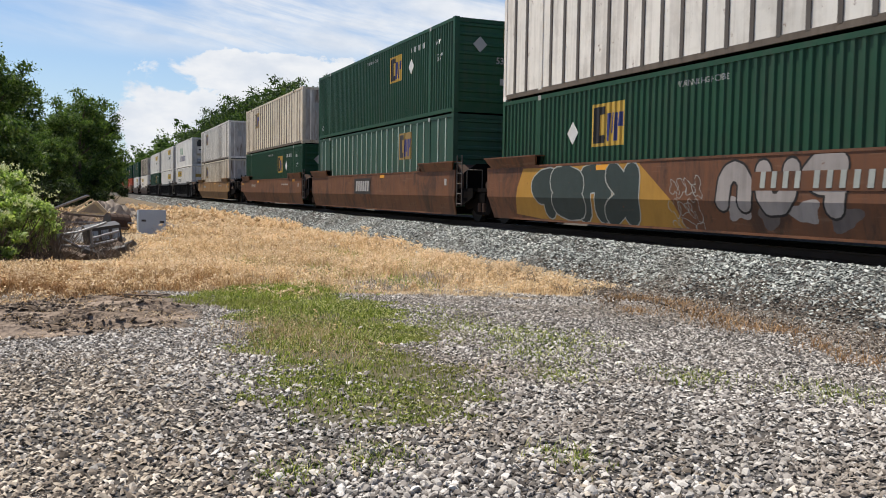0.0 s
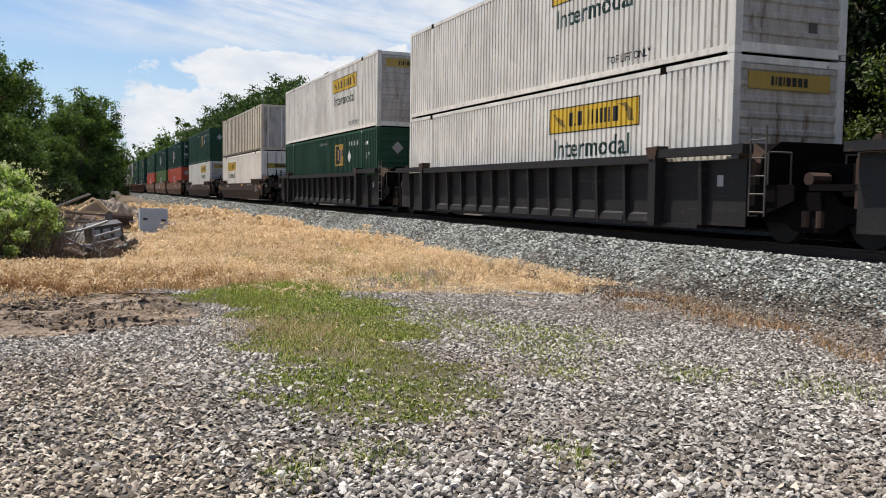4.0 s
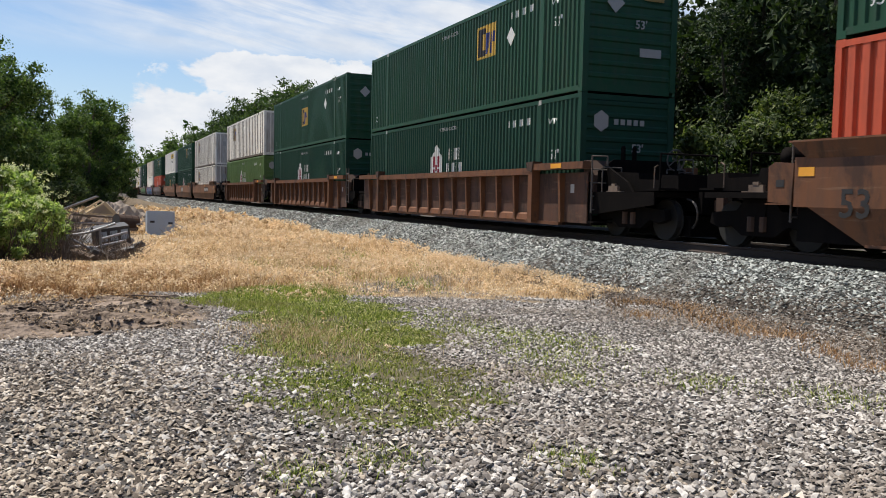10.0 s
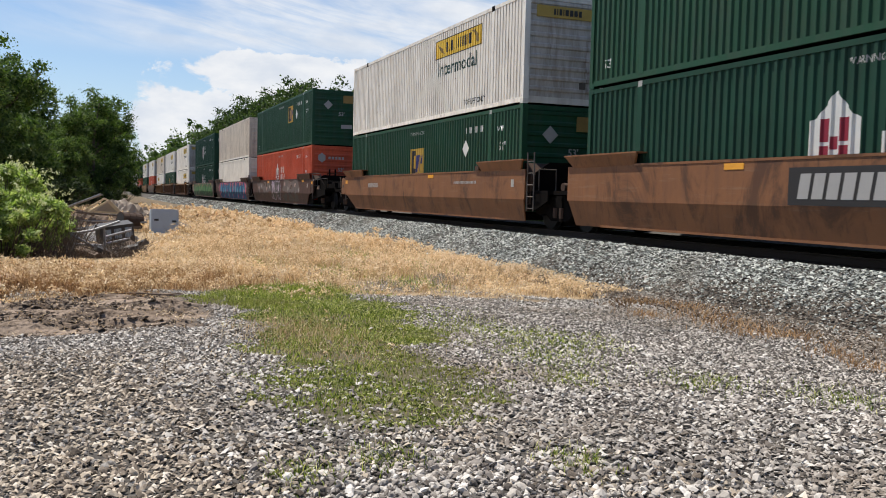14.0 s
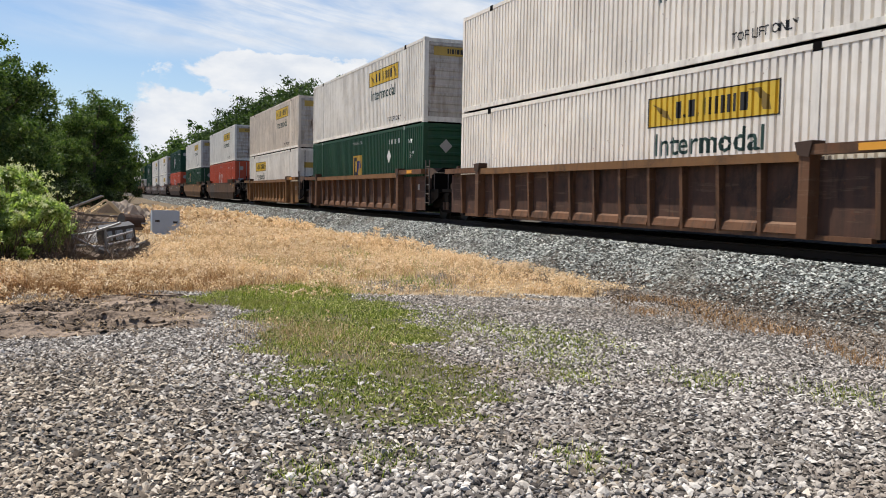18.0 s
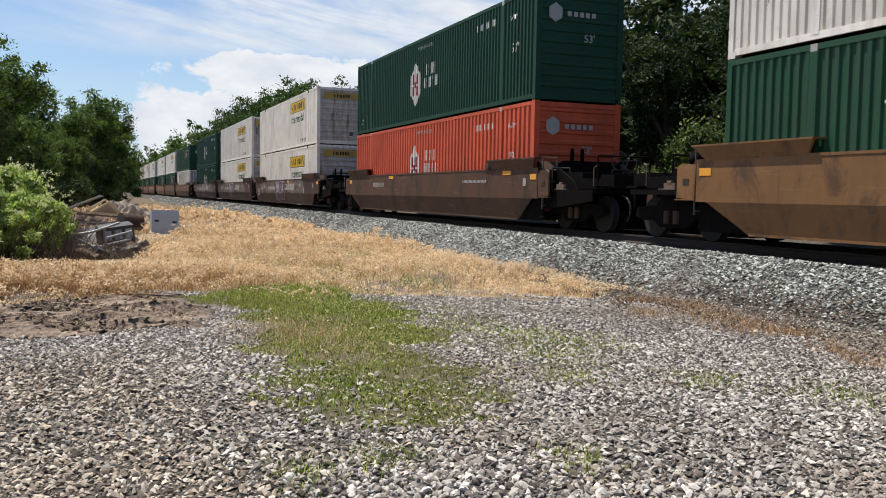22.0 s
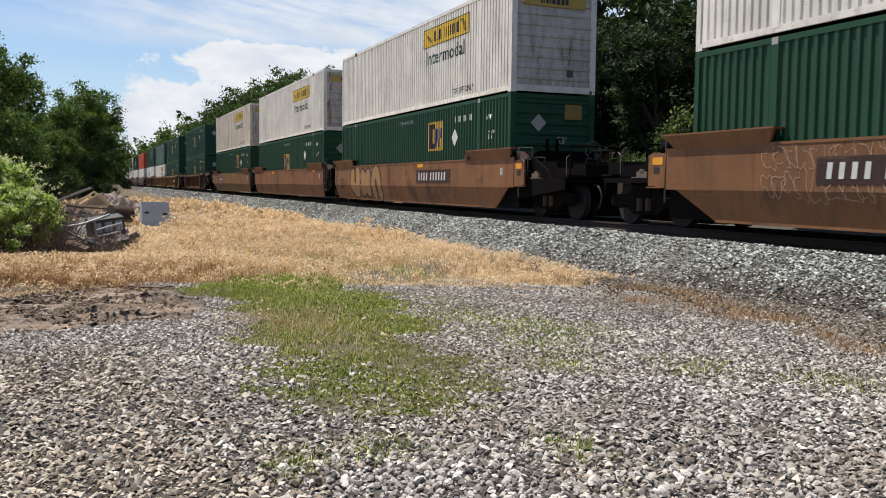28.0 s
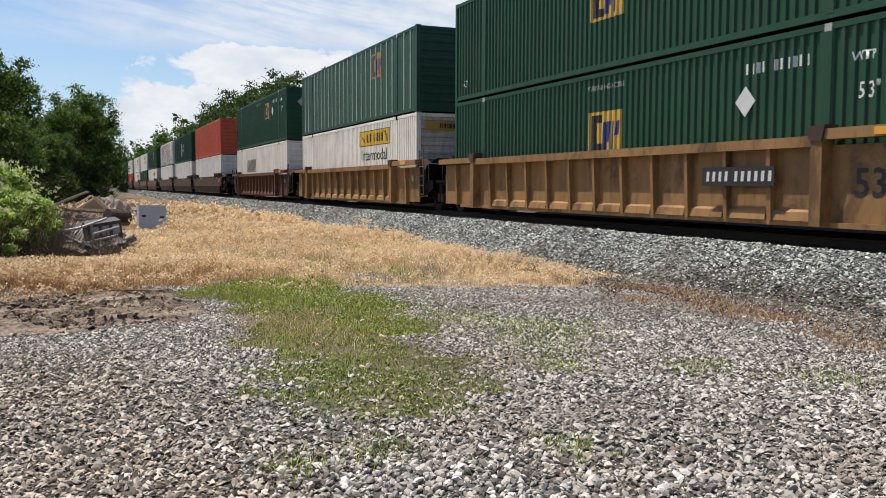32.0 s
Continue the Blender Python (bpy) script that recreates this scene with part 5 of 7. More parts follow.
def car_marks(car, marks, x, z):
    """marks: plate (dark plate with pale bars), block (large dark blocks), bare (pale bars), 53."""
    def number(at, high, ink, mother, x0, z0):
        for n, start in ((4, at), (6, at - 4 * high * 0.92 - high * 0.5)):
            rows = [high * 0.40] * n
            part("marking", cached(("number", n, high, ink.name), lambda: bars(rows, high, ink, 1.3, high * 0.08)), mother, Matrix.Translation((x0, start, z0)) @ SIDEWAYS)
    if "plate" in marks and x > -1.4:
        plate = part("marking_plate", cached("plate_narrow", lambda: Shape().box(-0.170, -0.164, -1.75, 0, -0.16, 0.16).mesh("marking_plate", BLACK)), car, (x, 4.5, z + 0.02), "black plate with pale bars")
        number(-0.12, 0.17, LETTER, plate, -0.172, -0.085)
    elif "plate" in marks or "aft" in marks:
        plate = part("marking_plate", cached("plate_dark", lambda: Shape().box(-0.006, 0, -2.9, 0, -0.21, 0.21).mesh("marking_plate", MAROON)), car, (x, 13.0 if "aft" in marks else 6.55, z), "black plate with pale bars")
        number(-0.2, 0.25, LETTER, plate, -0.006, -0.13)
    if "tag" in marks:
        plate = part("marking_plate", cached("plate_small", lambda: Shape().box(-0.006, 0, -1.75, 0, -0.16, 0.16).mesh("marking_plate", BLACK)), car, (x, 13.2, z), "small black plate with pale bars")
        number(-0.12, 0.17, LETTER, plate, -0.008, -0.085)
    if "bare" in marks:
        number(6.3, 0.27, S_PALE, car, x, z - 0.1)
    if "small" in marks:
        part("marking", cached("small_bars", lambda: bars((0.065,) * 10, 0.17, GREY_MARK, 1.1)), car, Matrix.Translation((x, 13.2, z)) @ SIDEWAYS)
        part("marking", cached("small_bars_b", lambda: bars((0.05,) * 18, 0.08, GREY_MARK, 0.9)), car, Matrix.Translation((x, 4.2, z + 0.1)) @ SIDEWAYS)
    if "block" in marks:
        plate = part("marking_plate", cached("block_dark", lambda: Shape().box(-0.006, 0, -2.1, 0, -0.3, 0.3).mesh("marking_plate", BLACK)), car, (x, 9.7, z), "black plate with pale blocks")
        part("marking", cached("block_bars", lambda: bars((0.22,) * 6, 0.4, GREY_MARK, 0.32, 0.06)), plate, Matrix.Translation((-0.006, -0.2, -0.2)) @ SIDEWAYS)
    if "word" in marks:
        part("marking", cached("word_bars", lambda: bars((0.5, 0.5, 0.5, 0.42), 0.34, S_PALE, 0.3, 0.14)), car, Matrix.Translation((x, 7.0, z - 0.12)) @ SIDEWAYS)
        part("marking", cached("small_bars_c", lambda: bars((0.16,) * 4 + (0.05,) + (0.16,) * 6, 0.18, GREY_MARK, 0.55)), car, Matrix.Translation((x, 12.2, z - 0.1)) @ SIDEWAYS)
    if "53" in marks:
        part("lettering", lettering("53", 0.43, BLACK if "dark" in marks else GREY_MARK), car, Matrix.Translation((x, 15.8 if "rear" in marks else 1.35, z - 0.3 if "rear" not in marks else z - 0.46)) @ SIDEWAYS)
    chips = cached("paper_tag", lambda: Shape().box(-0.006, 0, -0.08, 0.08, -0.1, 0.1).mesh("paper_tag", GREY_MARK))
    part("paper_tag", chips, car, (x, 0.15, z + 0.1))


def ribbed_car(first, last, mat, label, marks, seed):
    car = empty("well_car", Matrix.Identity(4), label, "rail car", "well cars of the train")
    mid = Matrix.Translation((0, CL, 0)) @ pose(0, 0, 0, 0, 0, 180)
    # Rusty cars get a paler chord, its sunlit look put into the paint.
    chord_mat = TAN if mat is RUSTY_CAR else mat
    chord = cached(("chord", mat.name), lambda: Shape().box(-1.56, -1.36, 1.9, 14.25, 1.40, 1.565).mesh("top_chord", chord_mat))
    # Recessed sheets of brown cars take the paint darkened for shade.
    sheet_mat = SHADED_GRIMY_SHEET if mat in (BROWN, RUSTY_CAR) else mat
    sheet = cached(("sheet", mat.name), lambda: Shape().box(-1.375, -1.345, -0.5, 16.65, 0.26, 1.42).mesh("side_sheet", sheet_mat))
    lip = cached(("lip", mat.name), lambda: Shape().box(-1.42, -1.20, 0.7, 15.45, 0.18, 0.26).mesh("bottom_chord", mat))
    rib = cached(("side_rib", mat.name), lambda: Shape().prism([(-1.53, 1.41), (-1.375, 1.41), (-1.375, 0.25), (-1.47, 0.25)], "y", -0.045, 0.045).mesh("side_rib", mat))
    big = cached(("big_rib", mat.name), lambda: Shape().box(-1.59, -1.37, -0.11, 0.11, 0.2, 1.58).mesh("corner_post", mat))
    lug = cached(("big_lug", mat.name), lambda: Shape().prism([(-0.17, 1.72), (0.20, 1.70), (0.13, 1.5), (-0.10, 1.46)], "x", -1.61, -1.34).mesh("guide_lug", RUSTY))
    endc = cached(("end_chord", mat.name), lambda: Shape().box(-1.58, -1.34, -0.6, 1.8, 1.50, 1.66).mesh("end_chord", mat))
    endc_m = cached(("end_chord_m", mat.name), lambda: Shape().box(-1.58, -1.34, CL - 1.8, CL + 0.6, 1.45, 1.60).mesh("end_chord", mat))
    gus = cached(("gusset", mat.name), lambda: Shape().prism([(-1.375, 0.44), (-1.42, 0.40), (-1.45, 0.26), (-1.375, 0.26)], "y", 0.06, 0.94).mesh("gusset", mat))
    def far_side():
        q = Shape().box(-1.375, -1.345, -0.5, 16.65, 0.26, 1.42).box(-1.56, -1.36, 1.9, 14.25, 1.40, 1.565).box(-1.42, -1.20, 0.7, 15.45, 0.18, 0.26)
        q.box(-1.58, -1.34, -0.6, 1.8, 1.50, 1.66).box(-1.58, -1.34, CL - 1.8, CL + 0.6, 1.45, 1.60)
        for k in range(15):
            q.box(-1.53, -1.375, 0.8 + 1.04 * k - 0.045, 0.8 + 1.04 * k + 0.045, 0.25, 1.41)
        return q.mesh("far_side", mat)
    part("far_side", cached(("ribbed_far", mat.name), far_side), car, mid)
    for at in (Matrix.Identity(4),):
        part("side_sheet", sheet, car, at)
        part("top_chord", chord, car, at)
        part("bottom_chord", lip, car, at)
        part("end_chord", endc, car, at)
        part("end_chord", endc_m, car, at)
        for k in range(11):
            part("side_rib", rib, car, at @ Matrix.Translation((0, 2.95 + 1.04 * k - 0.02, 0)))
            part("gusset", gus, car, at @ Matrix.Translation((0, 1.95 + 1.04 * k, 0)))
        for y in (1.87, 14.28):
            part("corner_post", big, car, at @ Matrix.Translation((0, y, 0)))
            part("guide_lug", lug, car, at @ Matrix.Translation((0, y, 0)))
        for y in (0.55, 15.6):
            part("side_rib", rib, car, at @ Matrix.Translation((0, y, 0)))
    well_floor(car)
    if mat is not BLACK_CAR:
        refl = cached("reflector", lambda: Shape().box(-0.006, 0, -0.25, 0.25, -0.055, 0.055).mesh("reflector", ORANGE))
        part("reflector", refl, car, (-1.582, 0.6, 1.58))
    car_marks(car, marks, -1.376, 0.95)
    gear(car, first, last, "tail" in marks)
    return car


CAR_LABELS = {
    "RUSTY_CAR": "rusty brown smooth-sided steel well car",
    "BROWN": "rust-brown smooth-sided steel well car", "ORANGE_BROWN": "orange-brown smooth-sided steel well car",
    "MAROON": "dark maroon smooth-sided steel well car", "DULL_BROWN": "dull dark brown smooth-sided well car",
    "TAN": "tan-brown steel well car", "YELLOW_TAN": "yellow-tan smooth-sided steel well car", "BLACK_CAR": "black ribbed steel well car",
}
PAINTS = {"BROWN": BROWN, "ORANGE_BROWN": ORANGE_BROWN, "MAROON": MAROON, "DULL_BROWN": DULL_BROWN, "TAN": TAN, "YELLOW_TAN": YELLOW_TAN, "RUSTY_CAR": RUSTY_CAR,
          "BLACK_CAR": BLACK_CAR, "TAG_A": TAGGED_A, "TAG_GREY": TAGGED_GREY, "TAG_BLUE": TAGGED_BLUE, "TAG_GREEN": TAGGED_GREEN,
          "TAG_LINE": TAGGED_LINE, "TAG_CREAM": TAGGED_CREAM, "TAG_LINE_B": TAGGED_LINE_B, "TAG_DARK": TAGGED_DARK}
TAG_LABELS = {
    "TAG_A": "brown well car with yellow and dark sprayed letters", "TAG_GREY": "maroon well car covered with grey graffiti",
    "TAG_BLUE": "well car covered with blue and pink graffiti", "TAG_GREEN": "well car covered with green and pink graffiti",
    "TAG_LINE": "brown well car with white outline graffiti", "TAG_LINE_B": "tan-brown well car with pale outline graffiti",
    "TAG_CREAM": "orange-brown well car with cream and black graffiti",
    "TAG_DARK": "dark brown well car with outlined graffiti",
}
# Each unit of the train: place of its front at 0 s, upper box, lower box, body, paint, marks, which of its ends close a set
TRAIN = [
    (4.90, "panel!", "sq*", "smooth", "TAG_A", "bare", ""),
    (24.40, "sq", "greenp", "smooth", "BROWN", "block", ""),
    (43.85, "cream", "sq", "smooth", "BROWN", "small", "rear"),
    (67.45, "panel", "cream", "smooth", "YELLOW_TAN", "small", "front rear"),
    (91.00, "reefer", "yld*", "ribbed", "BLACK_CAR", "", "front"),
    (110.45, "yl", "yl", "ribbed", "BLACK_CAR", "", ""),
    (130.20, "yl", "sq", "ribbed", "BLACK_CAR", "", "rear"),
    (153.40, "cream!", "ylbd*", "smooth", "MAROON", "low small 53", "front rear"),
    (177.10, "sq", "yl", "smooth", "MAROON", "low small", "front rear"),
    (200.70, "ptd", "ptr", "smooth", "BROWN", "bare scrawl", "front"),
    (220.10, "ptd", "ptl", "smooth", "TAG_LINE", "block", ""),
    (239.70, "sq*", "ptr", "smooth", "BROWN", "small 53 rear dark", "rear"),
    (263.20, "sq", "pt", "ribbed", "BROWN", "", "front"),
    (283.00, "sq_", "pt", "ribbed", "BROWN", "", ""),
    (302.45, "panel", "ptl", "ribbed", "BROWN", "", "rear"),
    (325.75, "panel", "panel", "smooth", "ORANGE_BROWN", "plate", "front"),
    (345.20, "sq", "pt", "smooth", "ORANGE_BROWN", "block", ""),
    (364.65, "yl", "sq_", "smooth", "ORANGE_BROWN", "small", "rear"),
    (388.50, "sq", "ptr", "smooth", "TAG_GREY", "", "front"),
    (408.00, "plainc", "plainb", "smooth", "TAG_BLUE", "", ""),
    (427.55, "pt", "pt", "smooth", "TAG_GREEN", "", "rear"),
    (450.90, "ylb", "ylb", "ribbed", "RUSTY_CAR", "", "front"),
    (470.40, "yl", "sq_", "ribbed", "RUSTY_CAR", "", ""),
    (490.10, "ylc", "yld*", "ribbed", "TAN", "", "rear"),
    (513.50, "yl", "ptrd", "smooth", "TAG_DARK", "", "front rear"),
    (537.10, "yl", "sqd*", "smooth", "TAN", "", "front rear"),
    (560.55, "pt", "ptr", "smooth", "DULL_BROWN", "small", "front rear"),
    (583.95, "yl", "yl", "smooth", "TAG_GREY", "word 53 rear", "front"),
    (603.50, "yl", "yl", "smooth", "TAG_GREY", "word", ""),
    (622.70, "pt", "pt", "smooth", "TAG_GREY", "word", "rear"),
    (646.70, "sq", "panel", "smooth", "BROWN", "small", "front"),
    (666.20, "yl", "sq", "smooth", "BROWN", "", ""),
    (685.15, "yl", "sq", "smooth", "TAG_LINE_B", "aft", "rear"),
    (708.80, "yl", "sq", "smooth", "TAG_CREAM", "plate 53 rear dark", "front"),
    (728.15, "yl", "sq_", "smooth", "ORANGE_BROWN", "", ""),
    (747.50, "ylc", "sq", "smooth", "TAN", "tag", "rear"),
    (771.00, "sq_", "sq_", "ribbed", "BROWN", "", "front rear"),
    (794.40, "sq_", "sq_", "ribbed", "YELLOW_TAN", "plate 53 dark", "front"),
    (813.80, "greenp", "yl", "ribbed", "YELLOW_TAN", "", ""),
    (833.60, "sq", "slant", "ribbed", "BROWN", "", "rear"),
    (857.60, "red", "plainw", "smooth", "DULL_BROWN", "", "front"),
    (877.10, "pt", "plainw", "smooth", "DULL_BROWN", "", ""),
    (896.60, "panel", "plainw", "smooth", "DULL_BROWN", "", "rear"),
    (920.10, "sq", "yl", "smooth", "BROWN", "", "front"),
    (939.60, "yl", "sq", "smooth", "BROWN", "", ""),
    (959.10, "yl", "yl", "smooth", "BROWN", "", "rear"),
    (982.60, "yl", "ptr", "smooth", "DULL_BROWN", "", "front rear"),
    (1006.1, "pt", "pt", "ribbed", "BROWN", "", "front"),
    (1025.6, "yl", "sq", "ribbed", "BROWN", "", "rear"),
]
MOVING = []
SPEED = 24.5735
DONE = {}


def put_box(code, y, z, seed):
    flip, low_logo, bare, key = "*" in code, "_" in code, "!" in code, code.strip("*_!")
    tail = y > 860
    variant = (key, flip, low_logo, bare, seed % 2 if not tail else 9)
    if variant not in DONE:
        style, mat, logo, front, label = STYLES[key]
        DONE[variant] = container(style, mat, logo, front, label, flip, seed, low_logo, tail, bare)
        ob = DONE[variant]
    else:
        ob = copy_thing(DONE[variant], Matrix.Identity(4))
    MOVING.append((ob, y, z))


def build_train():
    made = {}
    for i, (y, upper, lower, body, colour, marks, ends) in enumerate(TRAIN):
        first, last = "front" in ends, "rear" in ends
        marks += " tail" if y > 860 else ""
        key = (body, colour, marks, first, last, i % 2)
        if key in made:
            car = copy_thing(made[key], Matrix.Identity(4))
        else:
            label = TAG_LABELS.get(colour) or CAR_LABELS[colour]
            if body == "ribbed":
                label = label.replace("smooth-sided", "ribbed")
            car = (ribbed_car if body == "ribbed" else smooth_car)(first, last, PAINTS[colour], label, marks, i)
            made[key] = car
        MOVING.append((car, y, RAIL_Z))
        put_box(lower, y, RAIL_Z + WELL_Z, i)
        put_box(upper, y, RAIL_Z + WELL_Z + CH + 0.01, i + 1)


build_train()

# ---- ground ----
rng = np.random.default_rng(7)
TOE, SHOULDER, BED_Z = 8.85, 10.15, 0.68


def smooth01(v):
    v = np.clip(v, 0, 1)
    return v * v * (3 - 2 * v)


def wavy(x, y, s, k=0.0):
    """A cheap, smooth, uneven field between about -1 and 1."""
    return (np.sin(x * 1.3 / s + k + 1.7 * np.sin(y * 0.9 / s + k)) + np.sin(y * 1.7 / s - 2 * k + 1.3 * np.sin(x * 1.1 / s)) + 0.6 * np.sin((x + y) * 3.1 / s + k)) / 2.6


def height(x, y):
    """The lie of the land: level beside the line, a stone bed under the track, soft bumps."""
    x, y = np.asarray(x, float), np.asarray(y, float)
    toe = TOE + 0.10 * wavy(x * 0, y, 1.3, 2.0)
    up = np.clip((x - toe) / (SHOULDER - TOE), 0, 1)
    up = np.where(up < 0.12, up * up * 4.2, up - 0.06) / 0.94
    down = np.clip((15.0 - x) / 1.4, 0, 1)
    bed = np.minimum(up, down) * BED_Z - 0.09 * smooth01((x - 10.15) / 0.3) * smooth01((13.6 - x) / 0.3)
    bed = bed + 0.34 * smooth01((x - 13.3) / 0.4) * smooth01((15.7 - x) / 0.9)
    mud = mud_zone(x, y)
    rough = 0.025 * wavy(x, y, 0.9) + 0.05 * wavy(x, y, 4.0, 1.0)
    rough = rough + mud * (0.125 * wavy(x * 0.25 + 0.3 * y, y * 1.5, 0.38, 3.0) + 0.05 * wavy(x * 0.5, y * 1.3, 0.13, 5.0) - 0.02)
    mound = 0.10 * smooth01((y - 15) / 12) * smooth01((8.2 - x) / 3) * smooth01((60 - y) / 25)
    near = smooth01((toe - x) / 1.5)
    return bed + near * (rough + mound * (0.7 + 0.5 * wavy(x, y, 2.5, 4.0)))


def mud_zone(x, y):
    e = 0.25 * wavy(x, y, 0.7, 1.5)
    return smooth01((1.55 + 1.0 * e - x) / 0.5) * smooth01((y - 9.9 + e) / 0.5) * smooth01((14.3 + e - y) / 0.5)


def green_zone(x, y, worn=True):
    """How thickly the short green grass grows: several patches that run into one another."""
    e = 0.30 * wavy(x, y, 0.7, 0.4) + 0.22 * wavy(x, y, 0.22, 1.4)
    out = np.zeros_like(x)
    for cx, cy, rx, ry, k in ((2.8, 12.9, 1.25, 2.3, 1.0), (2.45, 9.6, 0.95, 2.8, 1.0), (2.45, 8.0, 0.85, 1.5, 1.0), (3.0, 9.5, 0.75, 1.5, 1.0), (2.05, 6.6, 0.95, 1.4, 0.85), (2.95, 11.2, 1.1, 1.7, 1.0), (4.5, 8.6, 1.2, 1.3, 0.10), (4.2, 10.4, 0.8, 1.3, 0.12)):
        d = np.hypot((x - cx) / rx, (y - cy) / ry)
        out = np.maximum(out, k * smooth01((1.12 + e - d) / 0.45))
    soil = smooth01(1.3 - np.hypot((x - 2.35) / 0.55, (y - 7.8) / 1.2) + 1.5 * e) * 0.80
    soil = np.maximum(soil, 0.65 * smooth01(wavy(x, y, 0.33, 2.9) * 1.8 - 0.1) * smooth01((9.6 - y) / 2.0))
    return out * (1 - soil) if worn else out


def straw_edge(x):
    return np.interp(x, [-6, 1.3, 3.4, 5.0, 6.5, 7.6, 8.2, 9.0], [13.6, 13.8, 13.0, 12.4, 12.2, 12.1, 12.2, 12.4])


def straw_zone(x, y):
    e = 0.55 * wavy(x, y, 0.9, 2.2) + 0.35 * wavy(x, y, 0.3, 0.7)
    thin = 1 - 0.75 * smooth01((11.5 - y) / 2) * smooth01(0.6 + wavy(x, y, 0.5, 4.4))
    for cx, cy, rx, ry in ((5.3, 14.4, 1.0, 1.0), (4.4, 17.2, 0.5, 0.7), (6.6, 15.6, 0.7, 0.9), (3.2, 16.2, 0.35, 0.5), (5.9, 20.0, 0.6, 1.2), (2.6, 19.2, 0.5, 0.9), (6.9, 25.0, 0.5, 2.0), (4.2, 40.0, 1.7, 8.5)):
        thin = thin * (1 - 0.8 * smooth01(1.35 - np.hypot((x - cx) / rx, (y - cy) / ry) + 0.9 * e))
    return smooth01((y - straw_edge(x) + 1.6 * e) / 1.1) * thin * smooth01((TOE + 0.15 + 0.45 * e - x) / 0.45) * smooth01((75 - y) / 20)


def grid_axis(parts):
    out = []
    for a, b, s in parts:
        out += list(np.arange(a, b, s))
    out.append(parts[-1][1])
    return np.array(out)


def ground_material():
    m, t, b = material("trackside_ground")
    co = coords(t)
    a = t.nodes.new("ShaderNodeAttribute")
    a.attribute_name = "zone"
    sep = t.nodes.new("ShaderNodeSeparateColor")
    link(t, a.outputs["Color"], sep.inputs[0])
    fine = noise_node(t, co, 22, 5, 0.7)
    mid = noise_node(t, co, 3.0, 5, 0.65)
    big = noise_node(t, co, 0.25, 4, 0.6)
    vor = t.nodes.new("ShaderNodeTexVoronoi")
    vor.inputs["Scale"].default_value = 17
    link(t, co, vor.inputs["Vector"])
    grit = mix_node(t, fine, (0.030, 0.026, 0.023), (0.10, 0.090, 0.082))
    grit = mix_node(t, 0.5, grit, mix_node(t, vor.outputs["Distance"], (0.15, 0.14, 0.132), (0.025, 0.022, 0.020)))
    grass = mix_node(t, mid, (0.05, 0.047, 0.022), (0.14, 0.12, 0.06))
    grass = mix_node(t, ramp_node(t, fine, 0.48, 0.72), grass, (0.165, 0.125, 0.080))
    straw = mix_node(t, mid, (0.21, 0.15, 0.09), (0.47, 0.355, 0.22))
    straw = mix_node(t, ramp_node(t, fine, 0.5, 0.7), straw, (0.13, 0.085, 0.05))
    mud = mix_node(t, ramp_node(t, noise_node(t, mapped(t, co, (0.45, 1.6, 1)), 2.6, 6, 0.7), 0.36, 0.62), (0.080, 0.056, 0.040), (0.29, 0.225, 0.178))
    mud = mix_node(t, ramp_node(t, noise_node(t, mapped(t, co, (1.2, 4, 1)), 3.5, 6, 0.75), 0.53, 0.60), mud, (0.05, 0.036, 0.028))
    far = mix_node(t, big, (0.15, 0.112, 0.078), (0.12, 0.095, 0.060))
    col = mix_node(t, a.outputs["Alpha"], grit, far)
    col = mix_node(t, sep.outputs[1], col, grass)
    col = mix_node(t, sep.outputs[0], col, straw)
    col = mix_node(t, sep.outputs[2], col, mud)
    link(t, col, b.inputs["Base Color"])
    b.inputs["Roughness"].default_value = 0.92
    b.inputs["Specular IOR Level"].default_value = 0.2
    bump(t, b, math_node(t, "ADD", fine, vor.outputs["Distance"]), 0.6, 0.03)
    return m


